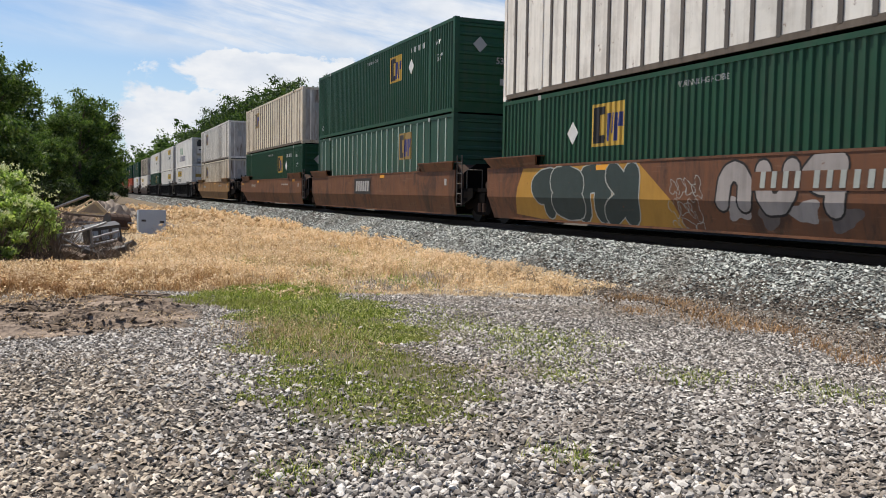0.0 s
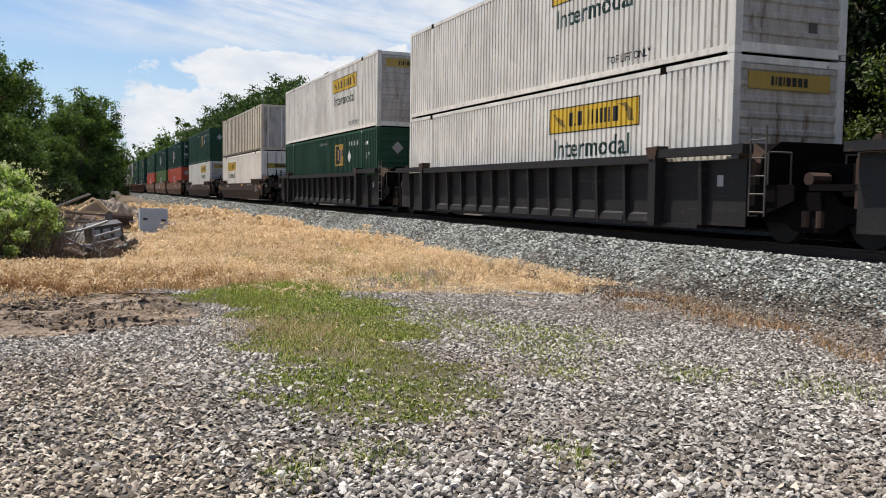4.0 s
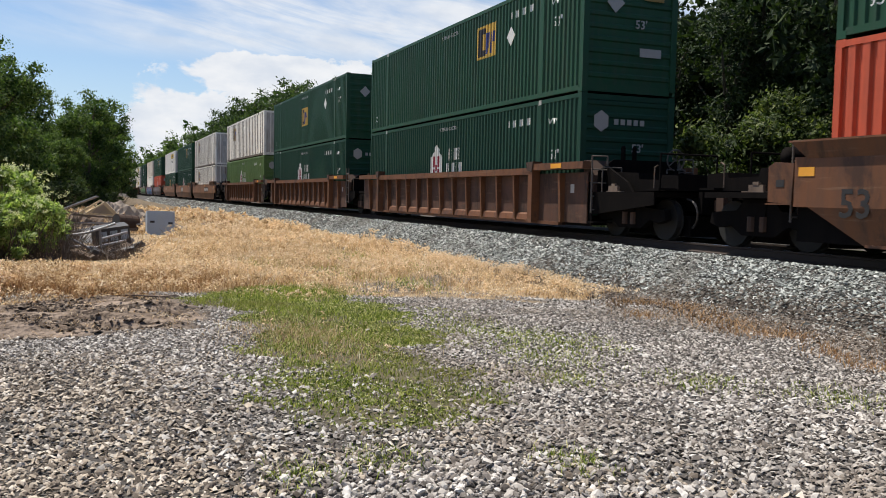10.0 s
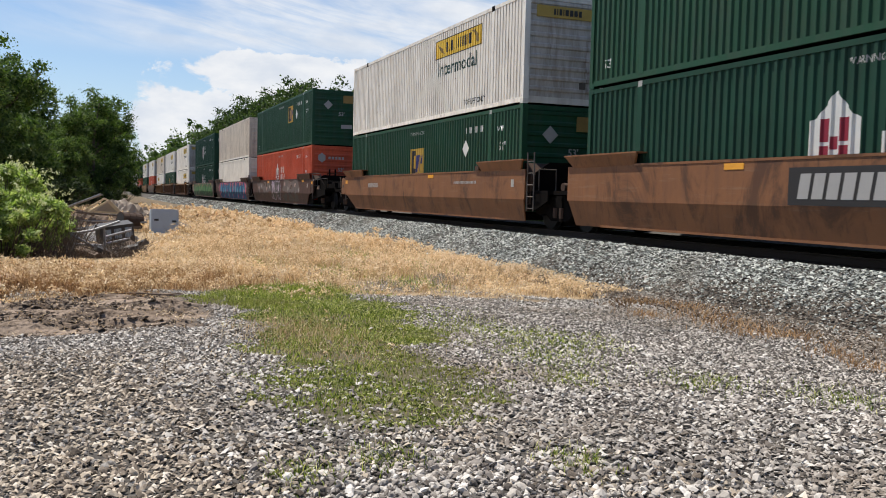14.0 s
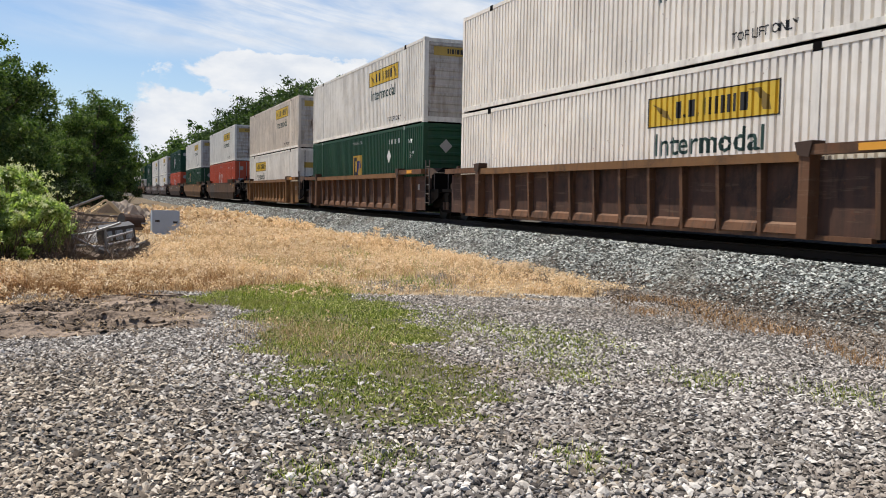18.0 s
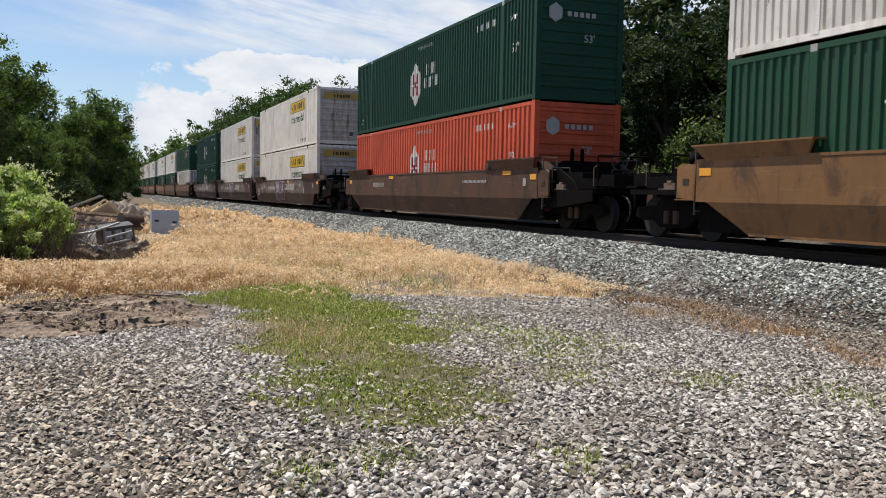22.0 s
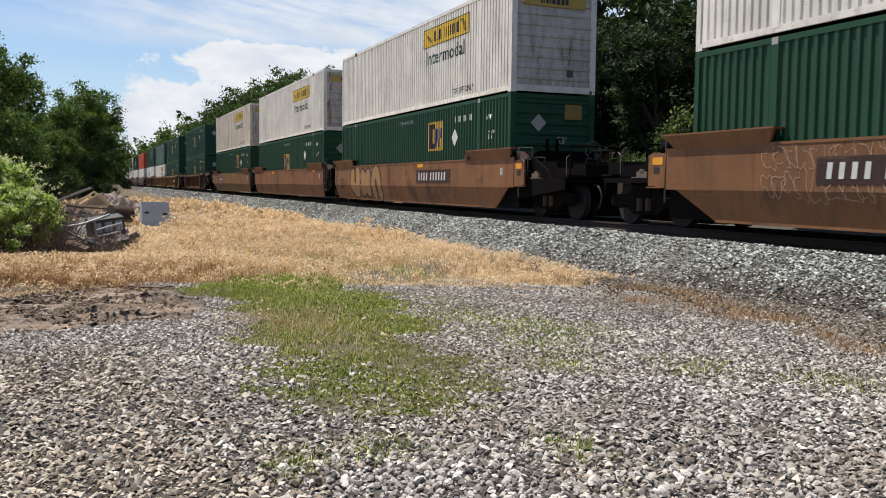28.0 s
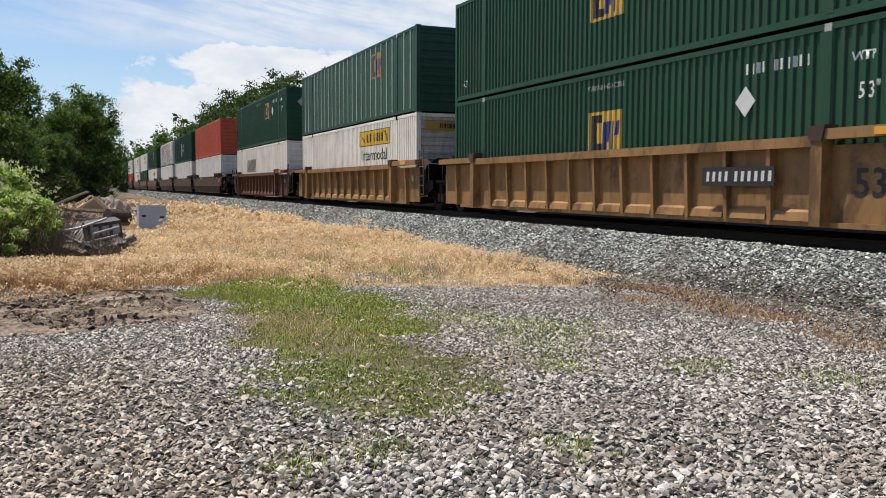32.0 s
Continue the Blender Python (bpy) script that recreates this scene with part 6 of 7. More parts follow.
def build_ground():
    xs = grid_axis([(-900, -100, 100), (-100, -20, 16), (-20, -6, 2), (-6, -2.4, 0.3), (-2.4, 2, 0.06), (2, 11, 0.18), (11, 18, 0.5), (18, 60, 7), (60, 1000, 120)])
    ys = grid_axis([(-400, -20, 60), (-20, 2, 2), (2, 9.5, 0.2), (9.5, 14.6, 0.06), (14.6, 24, 0.2), (24, 60, 0.5), (60, 140, 3), (140, 500, 30), (500, 2400, 250)])
    gx, gy = np.meshgrid(xs, ys)
    gz = height(gx, gy)
    v = np.stack([gx, gy, gz], -1).reshape(-1, 3)
    nx, ny = len(xs), len(ys)
    i = (np.arange(ny - 1)[:, None] * nx + np.arange(nx - 1)).ravel()
    f = np.stack([i, i + 1, i + nx + 1, i + nx], -1)
    me = raw_mesh("ground", v, f, ground_material(), True)
    fx, fy = gx.ravel(), gy.ravel()
    st, gr, mu = straw_zone(fx, fy), green_zone(fx, fy, False), mud_zone(fx, fy)
    mu = np.maximum(mu, smooth01(1.3 - np.hypot((fx - 4.2) / 1.7, (fy - 40.0) / 8.5)))
    mu = np.maximum(mu, 0.9 * smooth01(1.25 - np.abs(fx - 8.45 - 0.25 * wavy(fy, fy, 0.8)) / 0.55) * smooth01((14 - fy) / 3) * smooth01((fy - 3) / 2))
    far = np.maximum(smooth01((fy - 55) / 25) * (fx < TOE), smooth01((np.abs(fx - 4) - 11.5) / 4))
    far = np.where((fx > TOE) & (fx < 15), 0, far)
    col = np.stack([st * 0.9, gr * 0.8 * (1 - st), mu, far], -1).astype(np.float32)
    layer = me.attributes.new("zone", "FLOAT_COLOR", "POINT")
    layer.data.foreach_set("color", col.ravel())
    return tagged(new("ground", me), "level trackside ground of gravel, dry grass and bare mud", "ground", kind="structure")


ground = build_ground()

# ---- track ----


def build_track():
    prof = [(-0.07, 0), (0.07, 0), (0.07, 0.012), (0.012, 0.03), (0.012, 0.13), (0.036, 0.14), (0.036, 0.17), (-0.036, 0.17), (-0.036, 0.14), (-0.012, 0.13), (-0.012, 0.03), (-0.07, 0.012)]
    top = [(-0.030, 0.17), (0.030, 0.17), (0.026, 0.176), (-0.026, 0.176)]
    rail = Shape().prism(prof, "y", -900, 1300).mesh("rail", RAIL_SIDE)
    shine = Shape().prism(top, "y", -900, 1300).mesh("rail_head", RAIL_TOP)
    line = tagged(new("railway_track"), "single railway track with worn steel rails on wooden ties", "railway track", kind="structure")
    for sx in (-1, 1):
        r = part("rail", rail, line, (TRACK_X + sx * 0.755, 0, RAIL_Z - 0.176))
        part("rail_head", shine, r)
    tie = Shape().box(-1.3, 1.3, -0.115, 0.115, -0.17, 0.0).mesh("tie", TIE)
    for k in range(100):
        part("tie", tie, line, Matrix.Translation((TRACK_X + 0.02 * math.sin(k * 3.7), 2 + 0.53 * k, RAIL_Z - 0.18)) @ pose(0, 0, 0, 0, 0, 0.8 * math.sin(k * 5.1)))


build_track()

# ---- loose stone ----
ICO_V = []
_p = (1 + 5 ** 0.5) / 2
for a in (-1, 1):
    for b in (-_p, _p):
        ICO_V += [(0, a, b), (a, b, 0), (b, 0, a)]
ICO_V = np.array(ICO_V) / math.hypot(1, _p)


def hull_faces(pts):
    bm = bmesh.new()
    for p in pts:
        bm.verts.new(p)
    bmesh.ops.convex_hull(bm, input=bm.verts)
    bmesh.ops.triangulate(bm, faces=bm.faces)
    bm.verts.index_update()
    out = [[v.index for v in f.verts] for f in bm.faces]
    bm.free()
    return np.array(out)


ICO_F = hull_faces(ICO_V)
OCT_V = np.array([(1, 0.2, 0.2), (-1, -0.1, 0.3), (0.25, 1, 0.1), (-0.2, -1, 0.2), (0.35, 0.25, 0.9), (-0.4, 0.1, 0.8)], float)
OCT_F = hull_faces(OCT_V)


def stones(points, sizes, mat, name, rich):
    """Angular crushed stones at points; rich ones have 20 faces, the others 8."""
    base, faces = (ICO_V, ICO_F) if rich else (OCT_V, OCT_F)
    n, k = len(points), len(base)
    shape = base[None] * (0.66 + 0.58 * rng.random((n, k, 1)))
    shape = shape * np.stack([0.76 + 0.56 * rng.random(n), 0.66 + 0.44 * rng.random(n), 0.50 + 0.42 * rng.random(n)], -1)[:, None]
    a = rng.random((n, 3)) * 2 * np.pi
    tilt = (rng.random((n, 2)) - 0.5) * 1.1
    ca, sa = np.cos(a[:, 0]), np.sin(a[:, 0])
    x, y, z = shape[..., 0], shape[..., 1], shape[..., 2]
    x, y = x * ca[:, None] - y * sa[:, None], x * sa[:, None] + y * ca[:, None]
    z = z + x * tilt[:, :1] + y * tilt[:, 1:]
    v = np.stack([x, y, z], -1) * sizes[:, None, None] + points[:, None]
    f = (faces[None] + (np.arange(n) * k)[:, None, None]).reshape(-1, 3)
    return raw_mesh(name, v.reshape(-1, 3), f, mat)


GRAVEL = island_material("limestone_gravel", [(0.075, 0.064, 0.057), (0.15, 0.131, 0.117), (0.25, 0.225, 0.206), (0.335, 0.307, 0.283), (0.415, 0.378, 0.34), (0.50, 0.465, 0.428), (0.63, 0.598, 0.562)], 0.85, bumpy=0.3, tint=(0.25, 0.205, 0.165))
EARTHY = island_material("earthy_gravel", [(0.05, 0.040, 0.032), (0.19, 0.156, 0.126), (0.33, 0.275, 0.22), (0.46, 0.39, 0.31), (0.62, 0.56, 0.49)], 0.9, bumpy=0.3)
BALLAST = island_material("grey_ballast", [(0.034, 0.035, 0.035), (0.13, 0.138, 0.132), (0.26, 0.274, 0.260), (0.38, 0.394, 0.372), (0.57, 0.582, 0.555)], 0.85, bumpy=0.3, tint=(0.16, 0.145, 0.125))
TOE_STONE = island_material("soiled_brown_ballast", [(0.03, 0.024, 0.02), (0.07, 0.056, 0.046), (0.13, 0.108, 0.09), (0.22, 0.195, 0.17)], 0.9, bumpy=0.3)


def scatter(n, x0, x1, y0, y1):
    return x0 + (x1 - x0) * rng.random(n), y0 + (y1 - y0) * rng.random(n)


def in_view(x, y):
    """The wedge of ground beside the line that lies open to the stand."""
    a = np.arctan2(x, y)
    return (a > radians(-6.5)) & (a < radians(52)) & (np.hypot(x, y) > 3.6)


def build_gravel():
    x, y = scatter(240000, -2.2, 9.2, 2.6, 16.2)
    d = np.hypot(x, y)
    keep = in_view(x, y) & (x < TOE + 0.1) & (mud_zone(x, y) < 0.35 * rng.random(len(x)) + 0.1)
    g = green_zone(x, y, False)
    s = straw_zone(x, y)
    keep &= rng.random(len(x)) > 0.985 * g
    keep &= rng.random(len(x)) > 1.4 * s
    keep &= rng.random(len(x)) < np.clip(1.25 - d * 0.045, 0.5, 1)
    x, y = x[keep], y[keep]
    size = np.clip(0.0157 + 0.0068 * rng.standard_normal(len(x)), 0.006, 0.036) * (1 - 0.12 * smooth01((np.hypot(x, y) - 6) / 4))
    pts = np.stack([x, y, height(x, y) + size * (0.2 + 0.5 * rng.random(len(x)))], -1)
    dirty = smooth01((1.5 - x) / 1.5) * smooth01((9.5 - y) / 2.0) * 0.7 + 0.55 * smooth01((6.2 - y) / 1.2) * smooth01((3.2 - x) / 1.5) * smooth01(0.6 + wavy(x, y, 0.6, 0.3)) + 0.5 * smooth01(wavy(x, y, 0.9, 2.7) * 1.6 - 0.35) * smooth01((4.2 - x) / 1.8)
    brown = rng.random(len(x)) < dirty
    near = np.hypot(x, y) < 5.3
    for pick, rich, mat, label in ((near & ~brown, True, GRAVEL, "pale grey crushed limestone gravel on the ground"), (~near & ~brown, False, GRAVEL, "pale grey crushed limestone gravel on the ground"), (brown, False, EARTHY, "brown soiled gravel on the ground")):
        tagged(new("gravel", stones(pts[pick], size[pick], mat, "gravel", rich)), label, "gravel", kind="stuff")
    x, y = scatter(20000, -9, 8.8, -9, 14)
    keep = ~in_view(x, y) & (np.hypot(x, y) < 10) & (mud_zone(x, y) < 0.2) & (rng.random(len(x)) > straw_zone(x, y))
    x, y = x[keep], y[keep]
    size = np.clip(0.024 + 0.008 * rng.standard_normal(len(x)), 0.01, 0.05)
    tagged(new("gravel", stones(np.stack([x, y, height(x, y) + size * 0.25], -1), size, GRAVEL, "gravel", False)), "pale grey crushed limestone gravel on the ground", "gravel", kind="stuff")
    # the nearest larger stones, one by one
    kinds = [stones(np.zeros((1, 3)), np.array([1.0]), STONE, "stone", True) for _ in range(10)]
    px, py = scatter(2200, -0.6, 5.0, 3.9, 6.6)
    ok = in_view(px, py) & (green_zone(px, py) < 0.2)
    for k, (a, b) in enumerate(zip(px[ok][:220], py[ok][:220])):
        r = 0.017 + 0.012 * ((k * 37) % 11) / 11
        part("stone", kinds[k % 10], ground, Matrix.Translation((a, b, float(height(a, b)) + r * 0.5)) @ pose(0, 0, 0, 8 * math.sin(k), 8 * math.cos(k * 2), k * 47 % 360) @ Matrix.Diagonal((r, r, r, 1)))


def stone_material():
    m, t, b = material("single_stone")
    info = t.nodes.new("ShaderNodeObjectInfo")
    n = noise_node(t, coords(t), 3, 5, 0.7)
    r = mix_node(t, info.outputs["Random"], (0.13, 0.118, 0.108), (0.36, 0.34, 0.32))
    link(t, mix_node(t, n, mix_node(t, 0.45, r, (0.1, 0.08, 0.06)), r), b.inputs["Base Color"])
    b.inputs["Roughness"].default_value = 0.85
    bump(t, b, n, 0.4, 0.05)
    return m


STONE = stone_material()
build_gravel()


def build_ballast():
    def lay(n, y0, y1, size, rich, x0=TOE - 0.35, x1=10.75, mat=BALLAST, label="grey crushed stone ballast on the track bed slope"):
        x, y = scatter(n, x0, x1, y0, y1)
        keep = (rng.random(n) < np.clip((x - TOE + (1.2 if mat is TOE_STONE else 0.5)) / 0.5, 0, 1)) & (in_view(x, y) | (y < 8))
        if mat is BALLAST and y1 < 40:
            keep &= rng.random(n) > 0.75 * smooth01((TOE + 0.5 + 0.2 * wavy(y, y, 0.9) - x) / 0.35) * smooth01((17 - y) / 5)
        if mat is TOE_STONE:
            keep &= rng.random(n) < smooth01((TOE + 0.75 + 0.2 * wavy(y, y, 0.9) - x) / 0.4) * smooth01((19 - y) / 6)
        x, y = x[keep], y[keep]
        s = np.clip(size * (1 + 0.38 * rng.standard_normal(len(x))), size * 0.45, size * 2.0)
        p = np.stack([x, y, height(x, y) + s * 0.2], -1)
        tagged(new("ballast", stones(p, s, mat, "ballast", rich)), label, "ballast", kind="stuff")
    lay(24000, 6.5, 15, 0.0235, False)
    lay(6000, -12, 6.5, 0.038, False)
    lay(34000, 6.0, 19, 0.023, False, TOE - 1.2, TOE + 0.85, TOE_STONE, "soiled brown stones at the foot of the slope")
    lay(36000, 15, 36, 0.0285, False)
    lay(11000, 36, 80, 0.045, False)
    lay(2500, 80, 160, 0.07, False)


build_ballast()

# ---- grass ----


def blades(x, y, z, h, w, lean, name, mat, droop=0.35):
    """Thin bent blades: rooted at (x, y, z)."""
    n = len(x)
    a = rng.random(n) * 2 * np.pi
    side = np.stack([np.cos(a), np.sin(a), np.zeros(n)], -1)
    b = rng.random(n) * 2 * np.pi
    out = np.stack([np.cos(b), np.sin(b), np.zeros(n)], -1) * (lean * h * rng.random(n))[:, None]
    root = np.stack([x, y, z], -1)
    up = np.array([0, 0, 1.0])
    m = root + out * droop + up * (h * 0.55)[:, None]
    tip = root + out + up * h[:, None]
    s = side * (w / 2)[:, None]
    v = np.stack([root - s, root + s, m - s * 0.8, m + s * 0.8, tip], 1).reshape(-1, 3)
    q = np.array([[0, 1, 3], [0, 3, 2], [2, 3, 4]])
    f = (q[None] + (np.arange(n) * 5)[:, None, None]).reshape(-1, 3)
    return raw_mesh(name, v, f, mat)


def leaf_mesh(centres, spread, count, size, mat, name, seed, core=0.0):
    """Folded leaves about clump centres; core makes the inner ones larger, so that the clump is thick inside and fine at its edge."""
    g = np.random.default_rng(seed)
    c = centres[g.integers(0, len(centres), count)]
    d = g.standard_normal((count, 3))
    d /= np.linalg.norm(d, axis=1)[:, None]
    q = g.random(count)
    out = (0.25 + 0.75 * q) ** 0.7
    p = c + d * (spread * out)[:, None] * np.array([1, 1, 0.75])
    u = g.standard_normal((count, 3))
    u /= np.linalg.norm(u, axis=1)[:, None]
    w = np.cross(u, d + 0.6 * g.standard_normal((count, 3)))
    w /= np.linalg.norm(w, axis=1)[:, None] + 1e-6
    s = size * ((0.6 + 0.7 * g.random(count)) * (1 + core * np.clip(0.6 - q, 0, 1) * 2))[:, None]
    n = np.cross(u, w)
    a, b = p - u * s, p + u * s
    m = p + n * s * 0.18
    v = np.stack([a, m + w * s * 0.5, b, m - w * s * 0.5], 1).reshape(-1, 3)
    f = np.arange(count * 4).reshape(-1, 4)
    return raw_mesh(name, v, f, mat)


STRAW = island_material("dry_straw", [(0.21, 0.135, 0.065), (0.48, 0.345, 0.19), (0.74, 0.58, 0.37), (0.90, 0.78, 0.57)], 0.8, 0.3, tint=(0.60, 0.43, 0.26), glow=(1.1, 1.0, 0.85))
RUSSET = island_material("russet_straw", [(0.20, 0.105, 0.05), (0.33, 0.19, 0.09), (0.45, 0.28, 0.14), (0.55, 0.38, 0.22)], 0.8, 0.2, glow=(1.1, 1.0, 0.85))
GRASS = island_material("short_green_grass", [(0.035, 0.055, 0.012), (0.13, 0.18, 0.030), (0.31, 0.36, 0.07), (0.68, 0.62, 0.34)], 0.7, 0.3, tint=(0.22, 0.205, 0.08))
CLOVER = island_material("clover_leaf", [(0.045, 0.062, 0.018), (0.155, 0.19, 0.046), (0.31, 0.32, 0.105), (0.62, 0.57, 0.36)], 0.65, 0.25, tint=(0.20, 0.16, 0.085))
HEADS = island_material("seed_heads", [(0.56, 0.41, 0.24), (0.76, 0.61, 0.40), (0.92, 0.82, 0.65)], 0.85, 0.40, tint=(0.86, 0.72, 0.54), glow=(1.1, 1.0, 0.88))
DEAD = island_material("dead_brown_weeds", [(0.07, 0.040, 0.023), (0.15, 0.092, 0.050), (0.34, 0.23, 0.125)], 0.85, 0.1, glow=(1, 1, 1))
CLOD = island_material("mud_clods", [(0.045, 0.034, 0.027), (0.12, 0.092, 0.072), (0.23, 0.185, 0.15)], 0.95)


def build_grass():
    # dry brome in tufts, with drooping fluffy heads
    def lay(tufts, per, x0, x1, y0, y1, hh, ww, heads, mat=STRAW, head_mat=HEADS, seed=0, field=straw_zone):
        tx, ty = scatter(tufts, x0, x1, y0, y1)
        lush = np.clip(0.5 + 0.45 * wavy(tx, ty, 0.8, 6.0 + seed) + 0.4 * wavy(tx, ty, 0.25, 1.0 + seed), 0, 1)
        bare = (np.hypot((tx - 3.95) / 0.8, (ty - 24.6) / 1.3) < 1) | (np.hypot((tx - 0.25) / 1.1, (ty - 25.0) / 5.6) < 1) | (np.hypot((tx - 1.5) / 1.3, (ty - 29.6) / 2.6) < 1)
        keep = (rng.random(tufts) < field(tx, ty) * (0.18 + 0.82 * lush)) & (np.arctan2(tx, ty) > radians(-9)) & ~bare
        tx, ty = tx[keep], ty[keep]
        tall = hh * (0.22 + 0.85 * lush[keep] + 0.4 * rng.random(len(tx))) * (0.82 + 0.6 * wavy(tx, ty, 1.7, 0.9)) * (1 - 0.6 * smooth01(1.4 - np.hypot((tx - 0.7) / 1.7, (ty - 21.5) / 5.0))) * np.clip((TOE + 0.3 - tx) / 1.6, 0.25, 1) * np.clip((ty - straw_edge(tx)) / 3.2 + 0.25, 0.22, 1)
        n = len(tx) * per
        x = np.repeat(tx, per) + 0.28 * hh * rng.standard_normal(n)
        y = np.repeat(ty, per) + 0.28 * hh * rng.standard_normal(n)
        h = np.repeat(tall, per) * (0.5 + 0.6 * rng.random(n))
        z = height(x, y) - 0.01
        tagged(new("dry_grass", blades(x, y, z, h, np.full(n, ww), 1.1, "dry_grass", mat)), "straw-coloured dry grass in uneven tufts", "dry grass", kind="stuff")
        c = np.stack([tx, ty, height(tx, ty) + tall * 0.85], -1)
        k = int(n * heads)
        tagged(new("seed_heads", leaf_mesh(c, hh * (0.12 + 0.30 * rng.random(k)), k, ww * 3.3, head_mat, "seed_heads", int(y0) + seed)), "pale fluffy seed heads over the dry grass", "dry grass", kind="stuff")
    lay(6500, 12, -2.6, 9.2, 9, 22, 0.36, 0.0075, 1.35)
    lay(4200, 9, -5, 9.2, 22, 40, 0.42, 0.014, 1.5, seed=1)
    lay(2600, 5, -5, 9.2, 40, 75, 0.42, 0.035, 1.5, seed=2)
    lay(2600, 10, -2.6, 9.0, 12, 36, 0.30, 0.010, 0.4, RUSSET, STRAW, 5, lambda x, y: straw_zone(x, y) * smooth01(wavy(x, y, 1.1, 1.9) * 2 - 0.2))
    lay(900, 6, 2.5, 8.6, 36, 75, 0.38, 0.03, 0.6, RUSSET, STRAW, 4)
    lay(2400, 12, -2.4, 2.6, 13.3, 18.5, 0.34, 0.008, 0.5, RUSSET, STRAW, 3, lambda x, y: np.clip(1.6 * straw_zone(x, y), 0, 1) * smooth01((3.4 + wavy(x, y, 0.6) - x - 0.45 * (y - 14)) / 1.2))
    lay(1500, 12, -2.4, 2.2, 13.2, 15.6, 0.26, 0.008, 0.2, DEAD, RUSSET, 7, lambda x, y: np.clip(1.6 * straw_zone(x, y), 0, 1) * smooth01((1.6 + wavy(x, y, 0.6) - x - 0.5 * (y - 14)) / 1.2))
    # green shoots here and there in the straw
    px, py = [], []
    for a, b, r in ((5.6, 20.5, 0.9), (4.6, 16.6, 0.7), (5.2, 14.2, 0.5), (3.4, 18.8, 0.5), (6.4, 17.2, 0.6)):
        n = int(420 * r)
        px += list(a + r * 0.6 * rng.standard_normal(n))
        py += list(b + r * 1.1 * rng.standard_normal(n))
    px, py = np.array(px), np.array(py)
    tagged(new("green_shoots", blades(px, py, height(px, py), 0.08 + 0.16 * rng.random(len(px)), np.full(len(px), 0.010), 1.0, "green_shoots", GRASS)), "green shoots among the dry grass", "grass", kind="stuff")
    # brown litter along the foot of the slope and over the mud
    x, y = scatter(30000, 6.0, 9.4, 5.5, 14)
    keep = rng.random(len(x)) < np.clip(1 - np.abs(x - 8.2 - 0.4 * wavy(y, y, 0.8)) / 1.0, 0, 1) * np.clip(0.1 + 1.0 * wavy(x, y, 0.5, 2.0), 0.05, 1)
    x, y = x[keep], y[keep]
    tagged(new("dead_weeds", blades(x, y, height(x, y), 0.03 + 0.07 * rng.random(len(x)), np.full(len(x), 0.011), 2.2, "dead_weeds", DEAD)), "flattened brown dead weeds at the foot of the slope", "dead weeds", kind="stuff")
    # withered tufts scattered along the foot of the slope
    px, py = [], []
    for a, b, r in ((8.0, 11.3, 0.34), (8.25, 10.6, 0.3), (8.05, 9.9, 0.36), (7.75, 9.2, 0.36), (7.6, 8.5, 0.36), (7.75, 8.0, 0.22), (7.4, 7.0, 0.24), (7.2, 6.3, 0.28), (7.0, 9.9, 0.22)):
        n = int(620 * r)
        px += list(a + r * 0.62 * rng.standard_normal(n))
        py += list(b + r * 0.8 * rng.standard_normal(n))
    px, py = np.array(px), np.array(py)
    tagged(new("withered_tufts", blades(px, py, height(px, py), 0.04 + 0.10 * rng.random(len(px)), np.full(len(px), 0.008), 1.7, "withered_tufts", RUSSET)), "withered straw-coloured tufts at the foot of the slope", "dry grass", kind="stuff")
    x, y = scatter(22000, -2.6, 1.6, 9.6, 14.4)
    keep = rng.random(len(x)) < mud_zone(x, y) * np.clip(0.2 + 1.3 * wavy(x * 0.3, y * 1.6, 0.28, 3.0), 0.02, 1)
    x, y = x[keep], y[keep]
    size = 0.010 + 0.036 * rng.random(len(x)) ** 2.5
    tagged(new("mud_clods", stones(np.stack([x, y, height(x, y) + size * 0.2], -1), size, CLOD, "mud_clods", False)), "brown crumbled mud clods on the bare patch", "mud", kind="stuff")
    x, y = scatter(2600, -2.6, 1.6, 9.8, 14.4)
    keep = rng.random(len(x)) < mud_zone(x, y)
    x, y = x[keep], y[keep]
    tagged(new("plant_litter", blades(x, y, height(x, y) + 0.01, 0.02 + 0.03 * rng.random(len(x)), np.full(len(x), 0.007), 5.0, "plant_litter", STRAW)), "bits of dry stalk on the mud", "litter", kind="stuff")
    # short green patch
    x, y = scatter(170000, 0.2, 6.0, 5, 15.6)
    clump = 0.55 + 0.55 * wavy(x, y, 0.25, 8.0) + 0.25 * wavy(x, y, 0.6, 3.0)
    keep = rng.random(len(x)) < green_zone(x, y) * np.clip(clump, 0.10, 1)
    x, y = x[keep], y[keep]
    h = (0.02 + 0.04 * rng.random(len(x))) * (0.8 + 0.5 * wavy(x, y, 0.6, 2.0)) * (1 + 0.7 * smooth01((y - 10.5) / 2))
    tagged(new("grass_patch", blades(x, y, height(x, y), np.clip(h, 0.02, 0.2), 0.005 + 0.006 * rng.random(len(x)), 0.9, "grass_patch", GRASS)), "short green grass growing through the gravel", "grass", kind="stuff")
    x, y = scatter(60000, 0.2, 5.6, 5, 15)
    keep = rng.random(len(x)) < green_zone(x, y) * np.clip(0.5 + 0.9 * wavy(x, y, 0.3, 5.0), 0.1, 1)
    c = np.stack([x[keep], y[keep], height(x[keep], y[keep]) + 0.02], -1)
    tagged(new("clover_leaves", leaf_mesh(c, 0.015 + 0.03 * rng.random(22000), 22000, 0.017, CLOVER, "clover_leaves", 61)), "low clover leaves among the short grass", "clover", kind="stuff")
